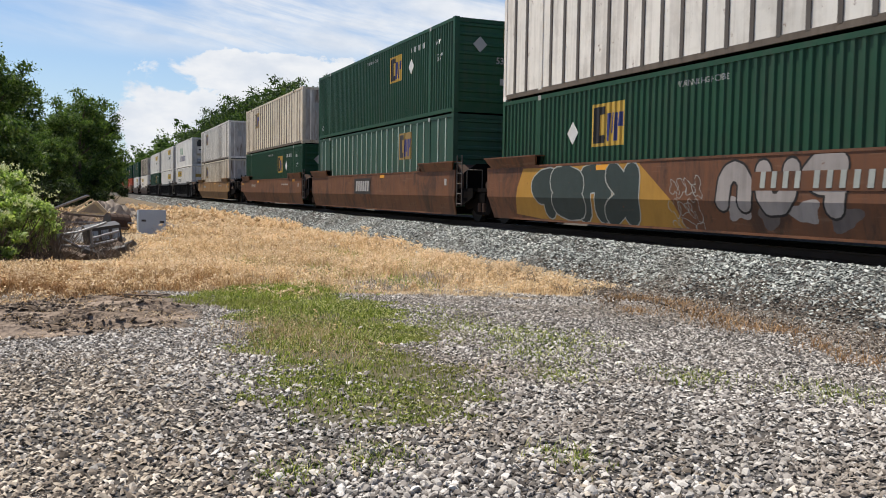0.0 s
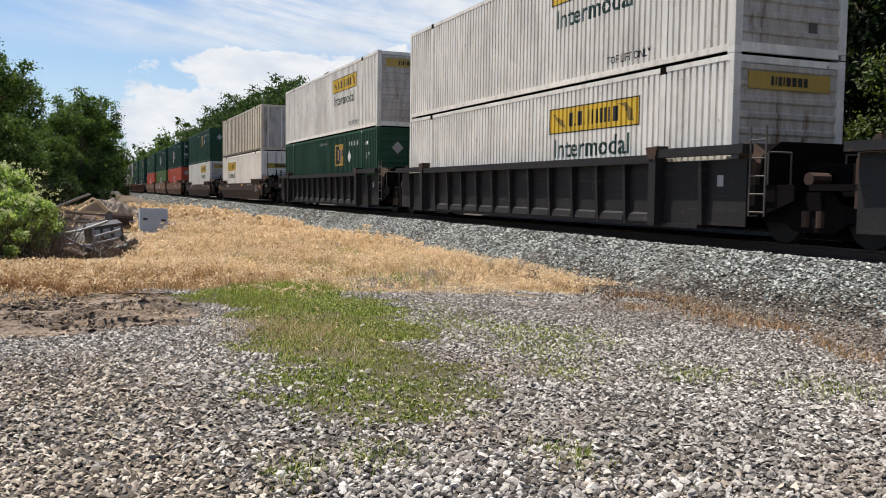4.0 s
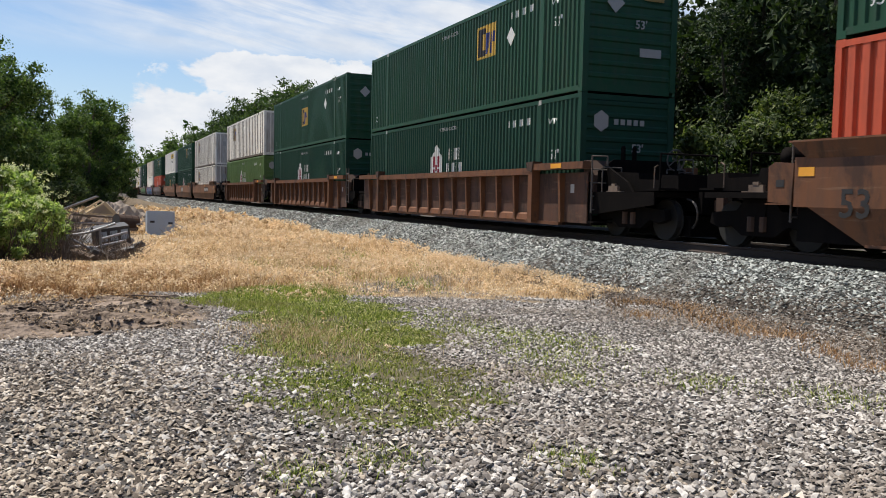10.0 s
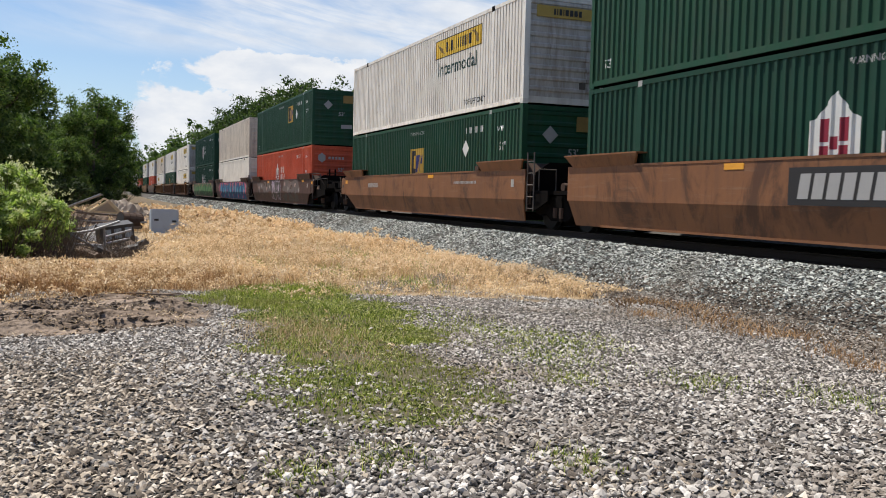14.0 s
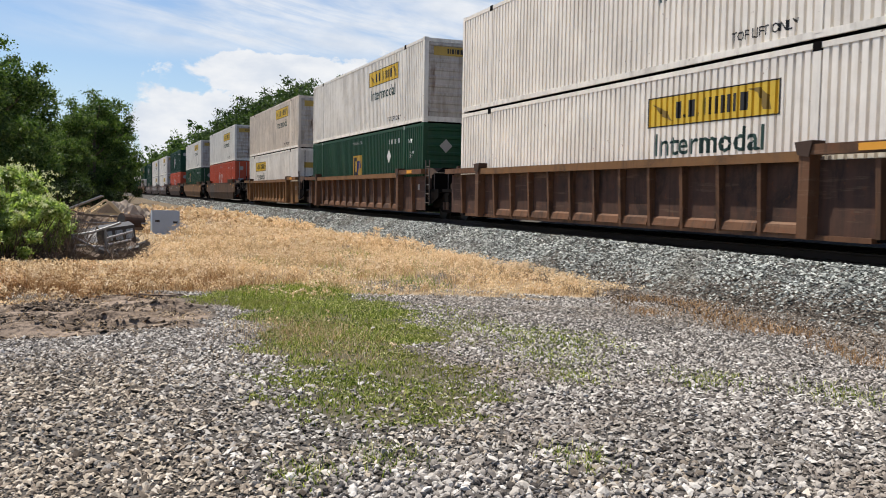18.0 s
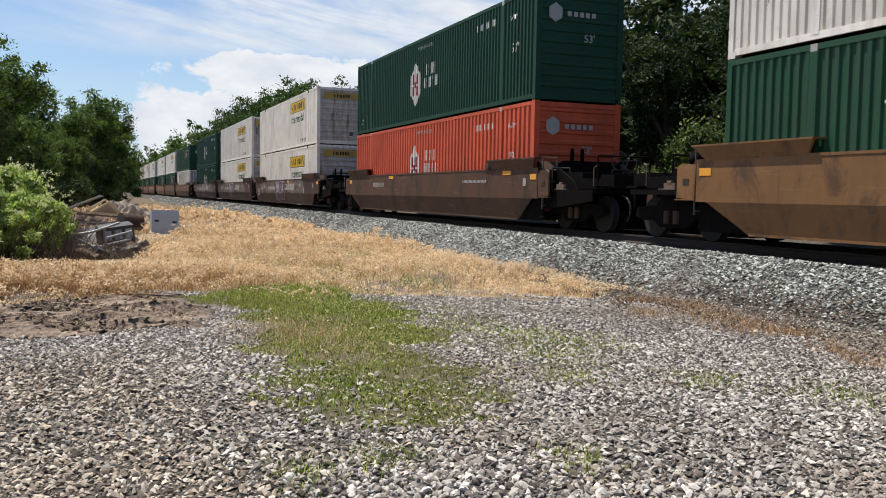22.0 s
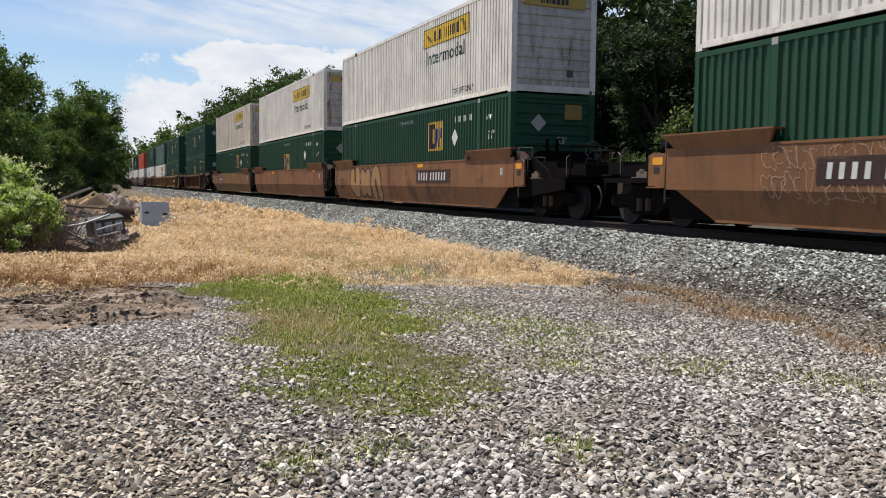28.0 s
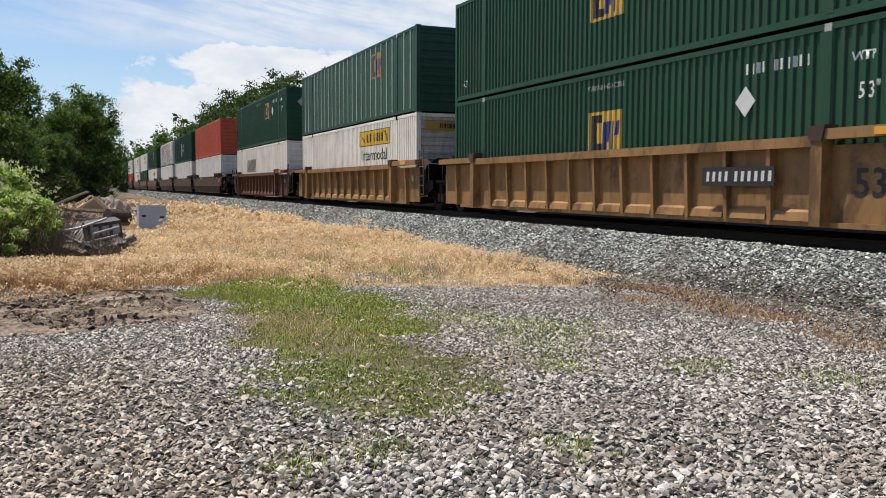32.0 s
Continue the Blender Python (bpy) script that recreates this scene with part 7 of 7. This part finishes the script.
    x, y = 2.15 + 0.42 * rng.standard_normal(2600), 9.4 + 0.85 * rng.standard_normal(2600)
    tagged(new("dry_grass", blades(x, y, height(x, y), 0.03 + 0.08 * rng.random(2600), np.full(2600, 0.005), 1.2, "dry_grass", STRAW)), "withered spot in the green grass", "dry grass", kind="stuff")
    # sprigs among the stones
    spots = [(5.0, 6.15, 0.35), (5.75, 5.3, 0.4), (1.63, 4.9, 0.25), (4.2, 7.3, 0.5), (3.9, 6.6, 0.3), (4.6, 8.3, 0.6), (1.1, 4.75, 0.2), (2.7, 4.4, 0.2), (4.3, 9.6, 0.6)]
    px, py = [], []
    for a, b, r in spots:
        n = int(420 * r / 0.4)
        px += list(a + r * 0.55 * rng.standard_normal(n))
        py += list(b + r * 0.7 * rng.standard_normal(n))
    px, py = np.array(px), np.array(py)
    tagged(new("weeds", blades(px, py, height(px, py), 0.025 + 0.045 * rng.random(len(px)), np.full(len(px), 0.007), 1.3, "weeds", GRASS)), "small green weeds between the stones", "weeds", kind="stuff")
    # a few pale flower heads
    fx = np.array([1.95, 2.6, 2.55, 2.0, 2.25, 2.9, 2.7, 1.8, 2.3])
    fy = np.array([7.6, 10.1, 9.2, 10.7, 13.0, 12.2, 8.0, 9.5, 14.0])
    r = 0.02 + 0.012 * rng.random(len(fx))
    pts = np.stack([fx, fy, height(fx, fy) + 0.13], -1)
    tagged(new("clover_flowers", stones(np.repeat(pts, 5, 0) + 0.03 * rng.standard_normal((45, 3)), np.repeat(r, 5) * 0.6, HEADS, "clover_flowers", False)), "pale clover flower heads in the grass", "flowers", kind="stuff")


build_grass()

# ---- trees and bushes ----
LEAF = island_material("tree_leaves", [(0.024, 0.046, 0.014), (0.044, 0.078, 0.022), (0.080, 0.126, 0.037), (0.14, 0.185, 0.066)], 0.55, 0.38)
# Leaf colours darkened to carry the deep shade of the wood behind the line.
SHADE_LEAF = island_material("shade_darkened_leaves", [(0.009, 0.017, 0.007), (0.017, 0.030, 0.011), (0.028, 0.048, 0.017), (0.062, 0.088, 0.034)], 0.7, 0.18)
MID_LEAF = island_material("dark_green_leaves", [(0.018, 0.034, 0.012), (0.032, 0.056, 0.019), (0.050, 0.082, 0.028), (0.088, 0.124, 0.046)], 0.65, 0.3)
PALE_LEAF = island_material("pale_shrub_leaves", [(0.018, 0.030, 0.010), (0.042, 0.064, 0.020), (0.085, 0.115, 0.038), (0.19, 0.215, 0.09)], 0.6, 0.3)
BUSH = island_material("bush_leaves", [(0.090, 0.138, 0.042), (0.20, 0.268, 0.086), (0.33, 0.395, 0.155), (0.50, 0.53, 0.32)], 0.5, 0.40)
BLOSSOM = island_material("cream_blossom", [(0.42, 0.44, 0.26), (0.60, 0.60, 0.42), (0.72, 0.70, 0.55)], 0.8, 0.2)
BARK = plain("bark", (0.10, 0.08, 0.06), 0.9, 0, 0.45, 6, 0.6)


def tree(seed, h, r, count, size, name="tree", label="broad-leaved tree in full dark green leaf", base=0.12, mat=None):
    g = np.random.default_rng(seed)
    root = empty(name, Matrix.Identity(4), label, "tree", "trees along the line")
    trunk = Shape()
    bend = g.standard_normal(2) * 0.05 * h
    pts = [Vector((bend[0] * (k / 5) ** 2, bend[1] * (k / 5) ** 2, h * 0.75 * k / 5 - 0.2)) for k in range(6)]
    for k in range(5):
        trunk.tube(pts[k], pts[k + 1], 0.022 * h * (1 - 0.15 * k), 0.022 * h * (1 - 0.15 * (k + 1)), 8, False)
    part("trunk", trunk.mesh("trunk", BARK, True), root)
    limbs, centres = Shape(), []
    lobes = 9 + int(g.random() * 4)
    for k in range(lobes):
        a = 2 * math.pi * (k / lobes + 0.1 * g.random())
        lift = base + 0.12 + (0.80 - base) * g.random()
        reach = r * (0.45 + 0.5 * g.random()) * (1.1 - 0.6 * abs(lift - 0.5))
        start = pts[min(4, int(lift * 5))]
        end = Vector((math.cos(a) * reach, math.sin(a) * reach, h * min(0.93, lift + 0.12 * g.random())))
        limbs.tube(start, end, 0.010 * h, 0.003 * h, 6, False)
        for _ in range(13):
            f = 0.35 + 0.65 * g.random()
            centres.append(np.array(start) * (1 - f) + np.array(end) * f + g.standard_normal(3) * r * 0.15 + np.array([0, 0, 0.02 * h]))
    for _ in range(40):
        centres.append(np.array([*(g.standard_normal(2) * r * 0.26), h * (0.2 + 0.68 * g.random())]))
    part("branchwork", limbs.mesh("branchwork", BARK, True), root)
    centres = np.array(centres)
    spread = 0.16 * r + 0.12 * r * g.random(count)
    part("crown", leaf_mesh(centres, spread, count, size, mat or LEAF, "crown", seed + 50, 1.3), root)
    return root


def bush(seed, h, r, count, size, mat, name="bush", label="leafy bright green bush", clumps=26, ragged=0.0):
    g = np.random.default_rng(seed)
    root = empty(name, Matrix.Identity(4), label, "bush", "bushes")
    stems = Shape()
    centres = []
    for k in range(clumps):
        a, q = 2 * math.pi * g.random(), r * math.sqrt(g.random())
        top = Vector((math.cos(a) * q, math.sin(a) * q, h * (0.25 + 0.7 * g.random()) * (1.05 - 0.35 * q / r) * (1 + ragged * (g.random() - 0.6))))
        stems.tube((top.x * 0.3, top.y * 0.3, -0.1), top, 0.012 * h + 0.004, 0.004, 5, False)
        centres.append(np.array(top))
    part("branchwork", stems.mesh("branchwork", BARK), root)
    part("foliage", leaf_mesh(np.array(centres), (0.15 + 0.14 * g.random(count)) * (0.5 * h + 0.5 * r) * (0.9 - ragged), count, size, mat, "foliage", seed + 9, 1.2), root)
    return root


def place(proto, x, y, turn, k=1.0, first=False):
    m = Matrix.Translation((x, y, float(height(x, y)) - 0.05)) @ pose(0, 0, 0, 0, 0, turn)
    ob = proto if first else copy_thing(proto, m)
    ob.matrix_basis = m @ Matrix.Diagonal((k, k, k, 1))
    return ob


def build_trees():
    near = [tree(s, 13.5, 4.2, 5500, 0.15, base=0.02, mat=SHADE_LEAF) for s in (1, 2)]
    young = [tree(s, 9.5, 2.6, 11500, 0.062, label="young broad-leaved tree behind the line, leaves darkened for shade", base=-0.05, mat=SHADE_LEAF) for s in (31, 32)]
    midt = [tree(s, 13.0, 4.6, 9500, 0.13, base=0.04, mat=MID_LEAF) for s in (3, 4, 5)]
    fart = [tree(s, 13.0, 4.6, 2500, 0.24, base=0.04) for s in (9, 10)]
    left = [tree(s, 10.5, 3.8, 24000, 0.080, base=0.0) for s in (6, 7, 8)]
    left_dark = [tree(s, 10.5, 3.8, 24000, 0.080, base=0.0, mat=LEAF) for s in (16, 17)]
    used = set()

    turns = {}

    def put(kind, x, y, turn, k):
        n = turns.get(id(kind), 0)
        turns[id(kind)] = n + 1
        p = kind[n % len(kind)]
        place(p, x, y, turn, k, first=id(p) not in used)
        used.add(id(p))
    g = np.random.default_rng(3)
    # the wood behind the line
    for i in range(9):
        put(near, 20.5 + 2.4 * g.random(), 2 + 5.2 * i + 1.5 * g.random(), 360 * g.random(), 0.74 + 0.14 * g.random())
    for i in range(8):
        put(young, 18.6 + 0.9 * g.random(), 13 + 4.3 * i + g.random(), 360 * g.random(), 0.85 + 0.35 * g.random())
    for i in range(6):
        put(near, 25.5 + 2.5 * g.random(), 12 + 7.0 * i + 2 * g.random(), 360 * g.random(), 0.8 + 0.15 * g.random())
    for i in range(11):
        put(near, 30 + 3.5 * g.random(), 9 + 5.0 * i + 1.5 * g.random(), 360 * g.random(), 1.0 if i > 6 else 1.3)
    y = 50.0
    i = 0
    while y < 520:
        put(midt if y < 185 else fart, 20.5 + 4.5 * g.random(), y, 360 * g.random(), (0.74 if y < 74 else 0.90 if y < 104 else 1.08) + 0.16 * g.random())
        y += (5.0 + 3 * g.random()) * (1 + max(0, y - 150) / 200)
        i += 1
    # unseen trees added behind the stand, along the line and on the near side, to cut the sky light on the train's
    # front ends
    for i in range(10):
        put(fart, 20.5 + 4 * g.random(), -4 - 7.5 * i - 3 * g.random(), 360 * g.random(), 0.85 + 0.2 * g.random())
    for i in range(8):
        put(fart, -16 + 3.2 * i + 2 * g.random(), -24 - 9 * g.random(), 360 * g.random(), 0.8 + 0.25 * g.random())
    # the clump on the near side of the line
    for i, (x, yy, k) in enumerate(((-6.5, 48, 0.95), (-4.9, 57, 0.90), (-5.0, 68, 1.02), (-7.5, 60, 1.03), (0.0, 78, 0.97), (-2.2, 70, 0.70), (-1.6, 62, 0.5), (1.1, 90, 0.95), (-3.4, 66, 0.58), (-9.8, 84, 0.95), (0.9, 102, 0.9), (-8.5, 74, 1.0), (2.5, 116, 0.9), (-9.5, 44, 0.95), (1.5, 135, 0.95), (3.5, 160, 0.9), (2.0, 185, 1.0))):
        put(midt if yy > 105 else left if x > -4 or yy == 57 else left_dark, x, yy, 77.0 * i, k if yy < 105 else k * 0.8)
    y = 215.0
    while y < 600:
        put(fart, 1 + 4 * g.random(), y, 360 * g.random(), 0.9 + 0.3 * g.random())
        y += 14 + 8 * g.random()
    # bushes: bright ones at the edge of the clearing, dark ones under the wood
    a = bush(21, 2.1, 1.4, 10000, 0.045, BUSH, clumps=60, ragged=0.35)
    g2 = np.random.default_rng(77)
    tips = np.array([(math.cos(q) * w, math.sin(q) * w, 2.15 * (1.0 - 0.33 * w / 1.5) + 0.12 * math.sin(9 * q)) for q, w in zip(g2.random(46) * 6.283, 1.5 * np.sqrt(g2.random(46)))])
    part("blossom", leaf_mesh(tips, 0.03 + 0.09 * g2.random(900), 900, 0.022, BLOSSOM, "blossom", 78), a, label="pale cream flower clusters")
    place(a, -1.9, 21.2, 20, 1.06, True)
    for x, yy, k, tn in ((-3.2, 19.6, 1.12, 100), (-2.6, 23.5, 1.22, 200), (-4.5, 21.8, 1.32, 310), (-3.7, 26.5, 1.2, 50), (-1.9, 29.0, 0.9, 140), (-1.75, 19.9, 0.85, 260)):
        place(a, x, yy, tn, k)
    pale = bush(27, 2.2, 1.2, 19000, 0.026, PALE_LEAF, name="pale_bush", label="pale green bush in front of the dark wood", clumps=16)
    b = bush(22, 2.6, 1.8, 2600, 0.07, SHADE_LEAF, label="green bush below the trees, leaves darkened for shade", name="undergrowth_bush")
    first = True
    for k in range(20):
        place(b, 16.4 + 1.8 * g.random(), 4 + 3.4 * k + g.random(), 360 * g.random(), 0.8 + 0.6 * g.random(), first)
        first = False
    for k, (x, yy, q) in enumerate(((17.2, 15.4, 2.5), (16.8, 18.2, 2.3), (17.0, 22.0, 1.7), (17.4, 12.4, 1.6), (17.2, 26.0, 0.9), (17.0, 34.0, 1.0))):
        place(pale, x, yy, 70 * k, q, k == 0)
    # Dense undergrowth in shade-dark leaves, added to fill the view under the cars.
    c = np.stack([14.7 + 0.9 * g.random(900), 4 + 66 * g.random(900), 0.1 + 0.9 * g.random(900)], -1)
    tagged(new("undergrowth", leaf_mesh(c, 0.1 + 0.25 * g.random(20000), 20000, 0.07, SHADE_LEAF, "undergrowth", 5)), "low undergrowth along the far side, leaves darkened for shade", "undergrowth", kind="stuff")
    for k in range(8):
        place(b, -5.0 + 1.0 * k + g.random(), 40 + 9 * k, 360 * g.random(), 0.9 + 0.4 * g.random())


build_trees()

# ---- the heap of junk ----
RUST_PANEL = plain("faded_grey_panel", (0.36, 0.41, 0.48), 0.6, 0.0, 0.2, 2.0)
LUMBER = plain("pale_lumber", (0.55, 0.43, 0.27), 0.75, 0, 0.2, 5)
BROWN_BOARD = plain("weathered_brown_board", (0.11, 0.075, 0.055), 0.85, 0, 0.4, 3)
TARP = plain("pale_canvas", (0.33, 0.27, 0.215), 0.85, 0, 0.2, 2)
DARK_METAL = plain("dark_scrap_metal", (0.06, 0.058, 0.06), 0.6, 0.3, 0.4, 4)
GREY_TUBE = plain("grey_steel_tube", (0.30, 0.29, 0.29), 0.5, 0.4, 0.2, 4)
TWIG = plain("dead_twigs", (0.115, 0.083, 0.062), 0.9, 0, 0.4, 5)


def gz(x, y):
    return float(height(x, y))


def build_junk():
    # a large grey sheet-metal cabinet standing in the dry grass
    cab = empty("metal_cabinet", Matrix.Translation((2.33, 31.6, gz(2.33, 31.6) - 0.15)) @ pose(0, 0, 0, -5, 1, 4), "faded blue-grey metal cabinet dumped in dry grass", "cabinet")
    part("body", Shape().box(-0.47, 0.44, 0.02, 0.45, 0.0, 1.0).mesh("body", RUST_PANEL), cab)
    part("front_panel", Shape().box(-0.46, 0.43, -0.01, 0.02, 0.03, 0.98).mesh("front_panel", RUST_PANEL), cab)
    slot = Shape().box(-0.075, 0.075, -0.016, -0.01, -0.035, 0.035).mesh("slot", BLACK)
    part("slot", slot, cab, (-0.3, 0, 0.62))
    part("slot", slot, cab, (0.3, 0, 0.58))
    part("side_rim", Shape().box(-0.475, -0.44, -0.02, 0.0, 0.0, 1.0).mesh("side_rim", RUST_PANEL), cab)
    part("side_rim", Shape().box(0.41, 0.445, -0.02, 0.0, 0.0, 1.0).mesh("side_rim", RUST_PANEL), cab)
    plank = tagged(new("plank", Shape().box(-0.3, 0.3, -0.08, 0.08, -0.02, 0.02).mesh("plank", TARP)), "pale plank leaning behind the metal cabinet", "plank")
    plank.matrix_basis = Matrix.Translation((3.05, 32.4, gz(3.05, 32.4) + 0.28)) @ pose(0, 0, 0, 50, 22, 0)
    # a gable of pale lumber on the heap
    fr = empty("lumber_frame", Matrix.Translation((0.39, 33.0, 0.74)), "pale lumber gable lying on the junk heap", "lumber")
    for a, b in (((-0.70, 0, 0.04), (0.0, 0, 0.50)), ((-0.52, -0.25, 0.0), (0.14, -0.25, 0.44)), ((0.0, 0, 0.50), (0.50, -0.05, -0.02)), ((0.14, -0.25, 0.44), (0.55, -0.3, 0.0)), ((-0.70, 0, 0.04), (0.50, -0.05, -0.02))):
        part("stud", Shape().tube(a, b, 0.045, sides=4).mesh("stud", LUMBER), fr)
    part("panel", Shape().prism([(-0.35, 0.05), (0.06, 0.38), (0.45, 0.0)], "y", 0.04, 0.06).mesh("panel", TARP), fr)
    g = np.random.default_rng(12)

    def mound(name, x, y, w, d, h, mat, label, category):
        n = 26
        u, v = np.meshgrid(np.linspace(-1, 1, n), np.linspace(-1, 1, n))
        rr = np.clip(1 - (u ** 2 + v ** 2), 0, 1)
        z = h * rr ** 0.6 * (0.75 + 0.25 * wavy(u * 3 + x, v * 3, 0.8, 1.0) + 0.12 * wavy(u * 9, v * 9, 0.7, 2.0)) - 0.08
        px, py = x + u * w, y + v * d
        pts = np.stack([px, py, z + height(px, py)], -1).reshape(-1, 3)
        i = (np.arange(n - 1)[:, None] * n + np.arange(n - 1)).ravel()
        me = raw_mesh(name, pts, np.stack([i, i + 1, i + n + 1, i + n], -1), mat, False)
        return tagged(new(name, me), label, category)
    mound("earth_mound", 0.15, 34.2, 1.5, 1.5, 0.85, BROWN_BOARD, "brown heap of soil and rotten boards", "heap")
    mound("canvas_cover", 1.05, 35.4, 1.25, 0.9, 1.45, TARP, "pale crumpled canvas over the junk heap", "canvas")
    mound("scrap_mound", 0.1, 29.0, 1.3, 2.2, 0.55, DARK_METAL, "dark heap of scrap and dead brush", "heap")
    for k, (x, y, z, l, tn, tl, dark) in enumerate(((0.1, 32.0, 0.40, 1.75, 91, 0, 0), (0.2, 32.3, 0.62, 1.5, 84, 4, 1), (1.3, 32.0, 0.33, 0.9, 75, -5, 0), (-0.5, 32.6, 0.72, 1.2, 60, 14, 1), (0.6, 31.4, 0.2, 1.9, 97, -3, 1), (-0.3, 33.5, 1.0, 1.5, 52, -20, 0), (0.9, 30.6, 0.3, 1.1, 110, 9, 1))):
        b = tagged(new("board", Shape().box(-0.07, 0.07, -l / 2, l / 2, -0.02, 0.02).mesh("board", BROWN_BOARD if dark else GREY_TUBE)), "weathered loose board on the junk heap", "board", "boards")
        b.matrix_basis = Matrix.Translation((x, y, gz(x, y) + z)) @ pose(0, 0, 0, tl, 10, tn)
    # a rusty drum on its side
    drum = empty("oil_drum", Matrix.Translation((1.2, 32.0, 0.50)) @ pose(0, 0, 0, 0, 4, 28), "rusty brown steel drum lying on its side", "drum")
    part("shell", Shape().tube((-0.36, 0, 0), (0.36, 0, 0), 0.27, sides=18).mesh("shell", RUSTY), drum)
    for x in (-0.36, -0.12, 0.12, 0.36):
        part("hoop", Shape().tube((x - 0.015, 0, 0), (x + 0.015, 0, 0), 0.285, sides=18).mesh("hoop", RUSTY), drum)
    part("mouth", Shape().tube((-0.385, 0, 0), (-0.37, 0, 0), 0.24, sides=18).mesh("mouth", BLACK), drum)
    # a bent frame of steel tubes
    fx = empty("tube_frame", Matrix.Translation((0.04, 21.3, gz(0.04, 21.3) - 0.03)), "bent grey tube frame half sunk in grass", "scrap frame")
    for a, b in (((-0.53, 0, 0.53), (-0.085, 0, 0.60)), ((-0.085, 0, 0.60), (0.36, 0.1, 0.75)), ((0.36, 0.1, 0.75), (0.53, 0.1, 0.82)), ((-0.49, 0, 0.52), (-0.43, 0.05, -0.02)), ((0.19, 0.08, 0.68), (0.24, 0.1, 0.0)), ((-0.43, 0.05, 0.30), (0.24, 0.1, 0.25)), ((-0.47, 0.0, 0.50), (0.21, 0.1, 0.1)), ((0.21, 0.1, 0.45), (0.80, 0.5, 0.60)), ((0.24, 0.1, 0.30), (0.76, 0.5, 0.40))):
        part("tube", Shape().tube(a, b, 0.028, sides=8).mesh("tube", GREY_TUBE), fx)
    box = empty("appliance", Matrix.Translation((0.53, 23.0, gz(0.53, 23.0) - 0.02)) @ pose(0, 0, 0, 8, -8, 12), "dark broken appliance with pale panels", "appliance")
    part("body", Shape().box(-0.38, 0.42, -0.25, 0.25, 0.0, 0.66).mesh("body", DARK_METAL), box)
    for x in (-0.21, 0.04, 0.29):
        part("panel", Shape().box(x - 0.09, x + 0.08, -0.265, -0.25, 0.34, 0.58).mesh("panel", RUST_PANEL), box)
    part("trim", Shape().box(-0.38, 0.42, -0.275, -0.25, 0.14, 0.20).mesh("trim", GREY_TUBE), box)
    # broken pieces of scrap in front
    for k, (x, y, l, tn, tl) in enumerate(((-0.1, 20.8, 0.7, 40, 10), (0.3, 21.0, 0.55, 100, 22), (0.62, 21.5, 0.8, 75, -12), (0.88, 22.0, 0.5, 20, 30), (0.12, 21.7, 0.6, 130, -25), (-0.4, 21.6, 0.6, 66, 18), (0.42, 22.0, 0.9, 88, 6), (1.05, 22.8, 0.5, 50, -20))):
        b = tagged(new("scrap_piece", Shape().prism([(-0.12, 0), (0.12, 0.02), (0.1, 0.09), (-0.02, 0.14), (-0.13, 0.07)], "y", -l / 2, l / 2).mesh("scrap_piece", DARK_METAL if k % 3 else BROWN_BOARD)), "dark bent piece of scrap in the dry grass", "scrap", "scrap pieces")
        b.matrix_basis = Matrix.Translation((x, y, gz(x, y) + 0.04)) @ pose(0, 0, 0, tl, 8, tn)
    # dead brush in front of it
    s = Shape()
    for k in range(420):
        a = Vector((-0.55 + 1.6 * g.random(), 20.3 + 2.4 * g.random(), 0))
        a.z = gz(a.x, a.y) + 0.02
        d = Vector((g.standard_normal(), g.standard_normal() * 0.6, 0.25 + 0.8 * g.random())).normalized()
        s.tube(a, a + d * (0.25 + 0.45 * g.random()), 0.009, 0.003, 4, False)
    tagged(new("dead_brush", s.mesh("dead_brush", TWIG)), "tangle of dead grey-brown twigs", "brush", kind="stuff")
    s = Shape()
    for k in range(620):
        a = Vector((-1.5 + 1.2 * g.random(), 19.5 + 6.5 * g.random(), 0))
        a.z = gz(a.x, a.y) + 0.02
        d = Vector((g.standard_normal() * 0.5, g.standard_normal() * 0.5, 0.9 + 0.6 * g.random())).normalized()
        s.tube(a, a + d * (0.4 + 0.9 * g.random()), 0.010, 0.003, 4, False)
    tagged(new("dead_brush", s.mesh("dead_brush", TWIG)), "dry brown stalks beside the bush", "brush", kind="stuff")
    # broken branches at the edge of the mud
    for k, (x, y, l, tn) in enumerate(((0.5, 13.55, 0.9, 84), (1.2, 13.75, 0.5, 70), (-0.6, 13.2, 0.7, 95), (-0.1, 12.4, 0.5, 60))):
        me = Shape().tube((0, -l / 2, 0), (0.05, 0, 0.02), 0.013, 0.012, 7).tube((0.05, 0, 0.02), (0, l / 2, 0), 0.012, 0.006, 7).mesh("branch", TWIG)
        b = tagged(new("fallen_branch", me), "bare grey fallen branch on the mud", "branch", "fallen branches")
        b.matrix_basis = Matrix.Translation((x, y, gz(x, y) + 0.015)) @ pose(0, 0, 0, 0, 0, tn)


build_junk()

# ---- what moves ----


def motions():
    for thing, y, z in MOVING:
        walk(thing, [(t, pose(TRACK_X, y - SPEED * t, z)) for t in (0.0, 16.0, 32.0)])


motions()
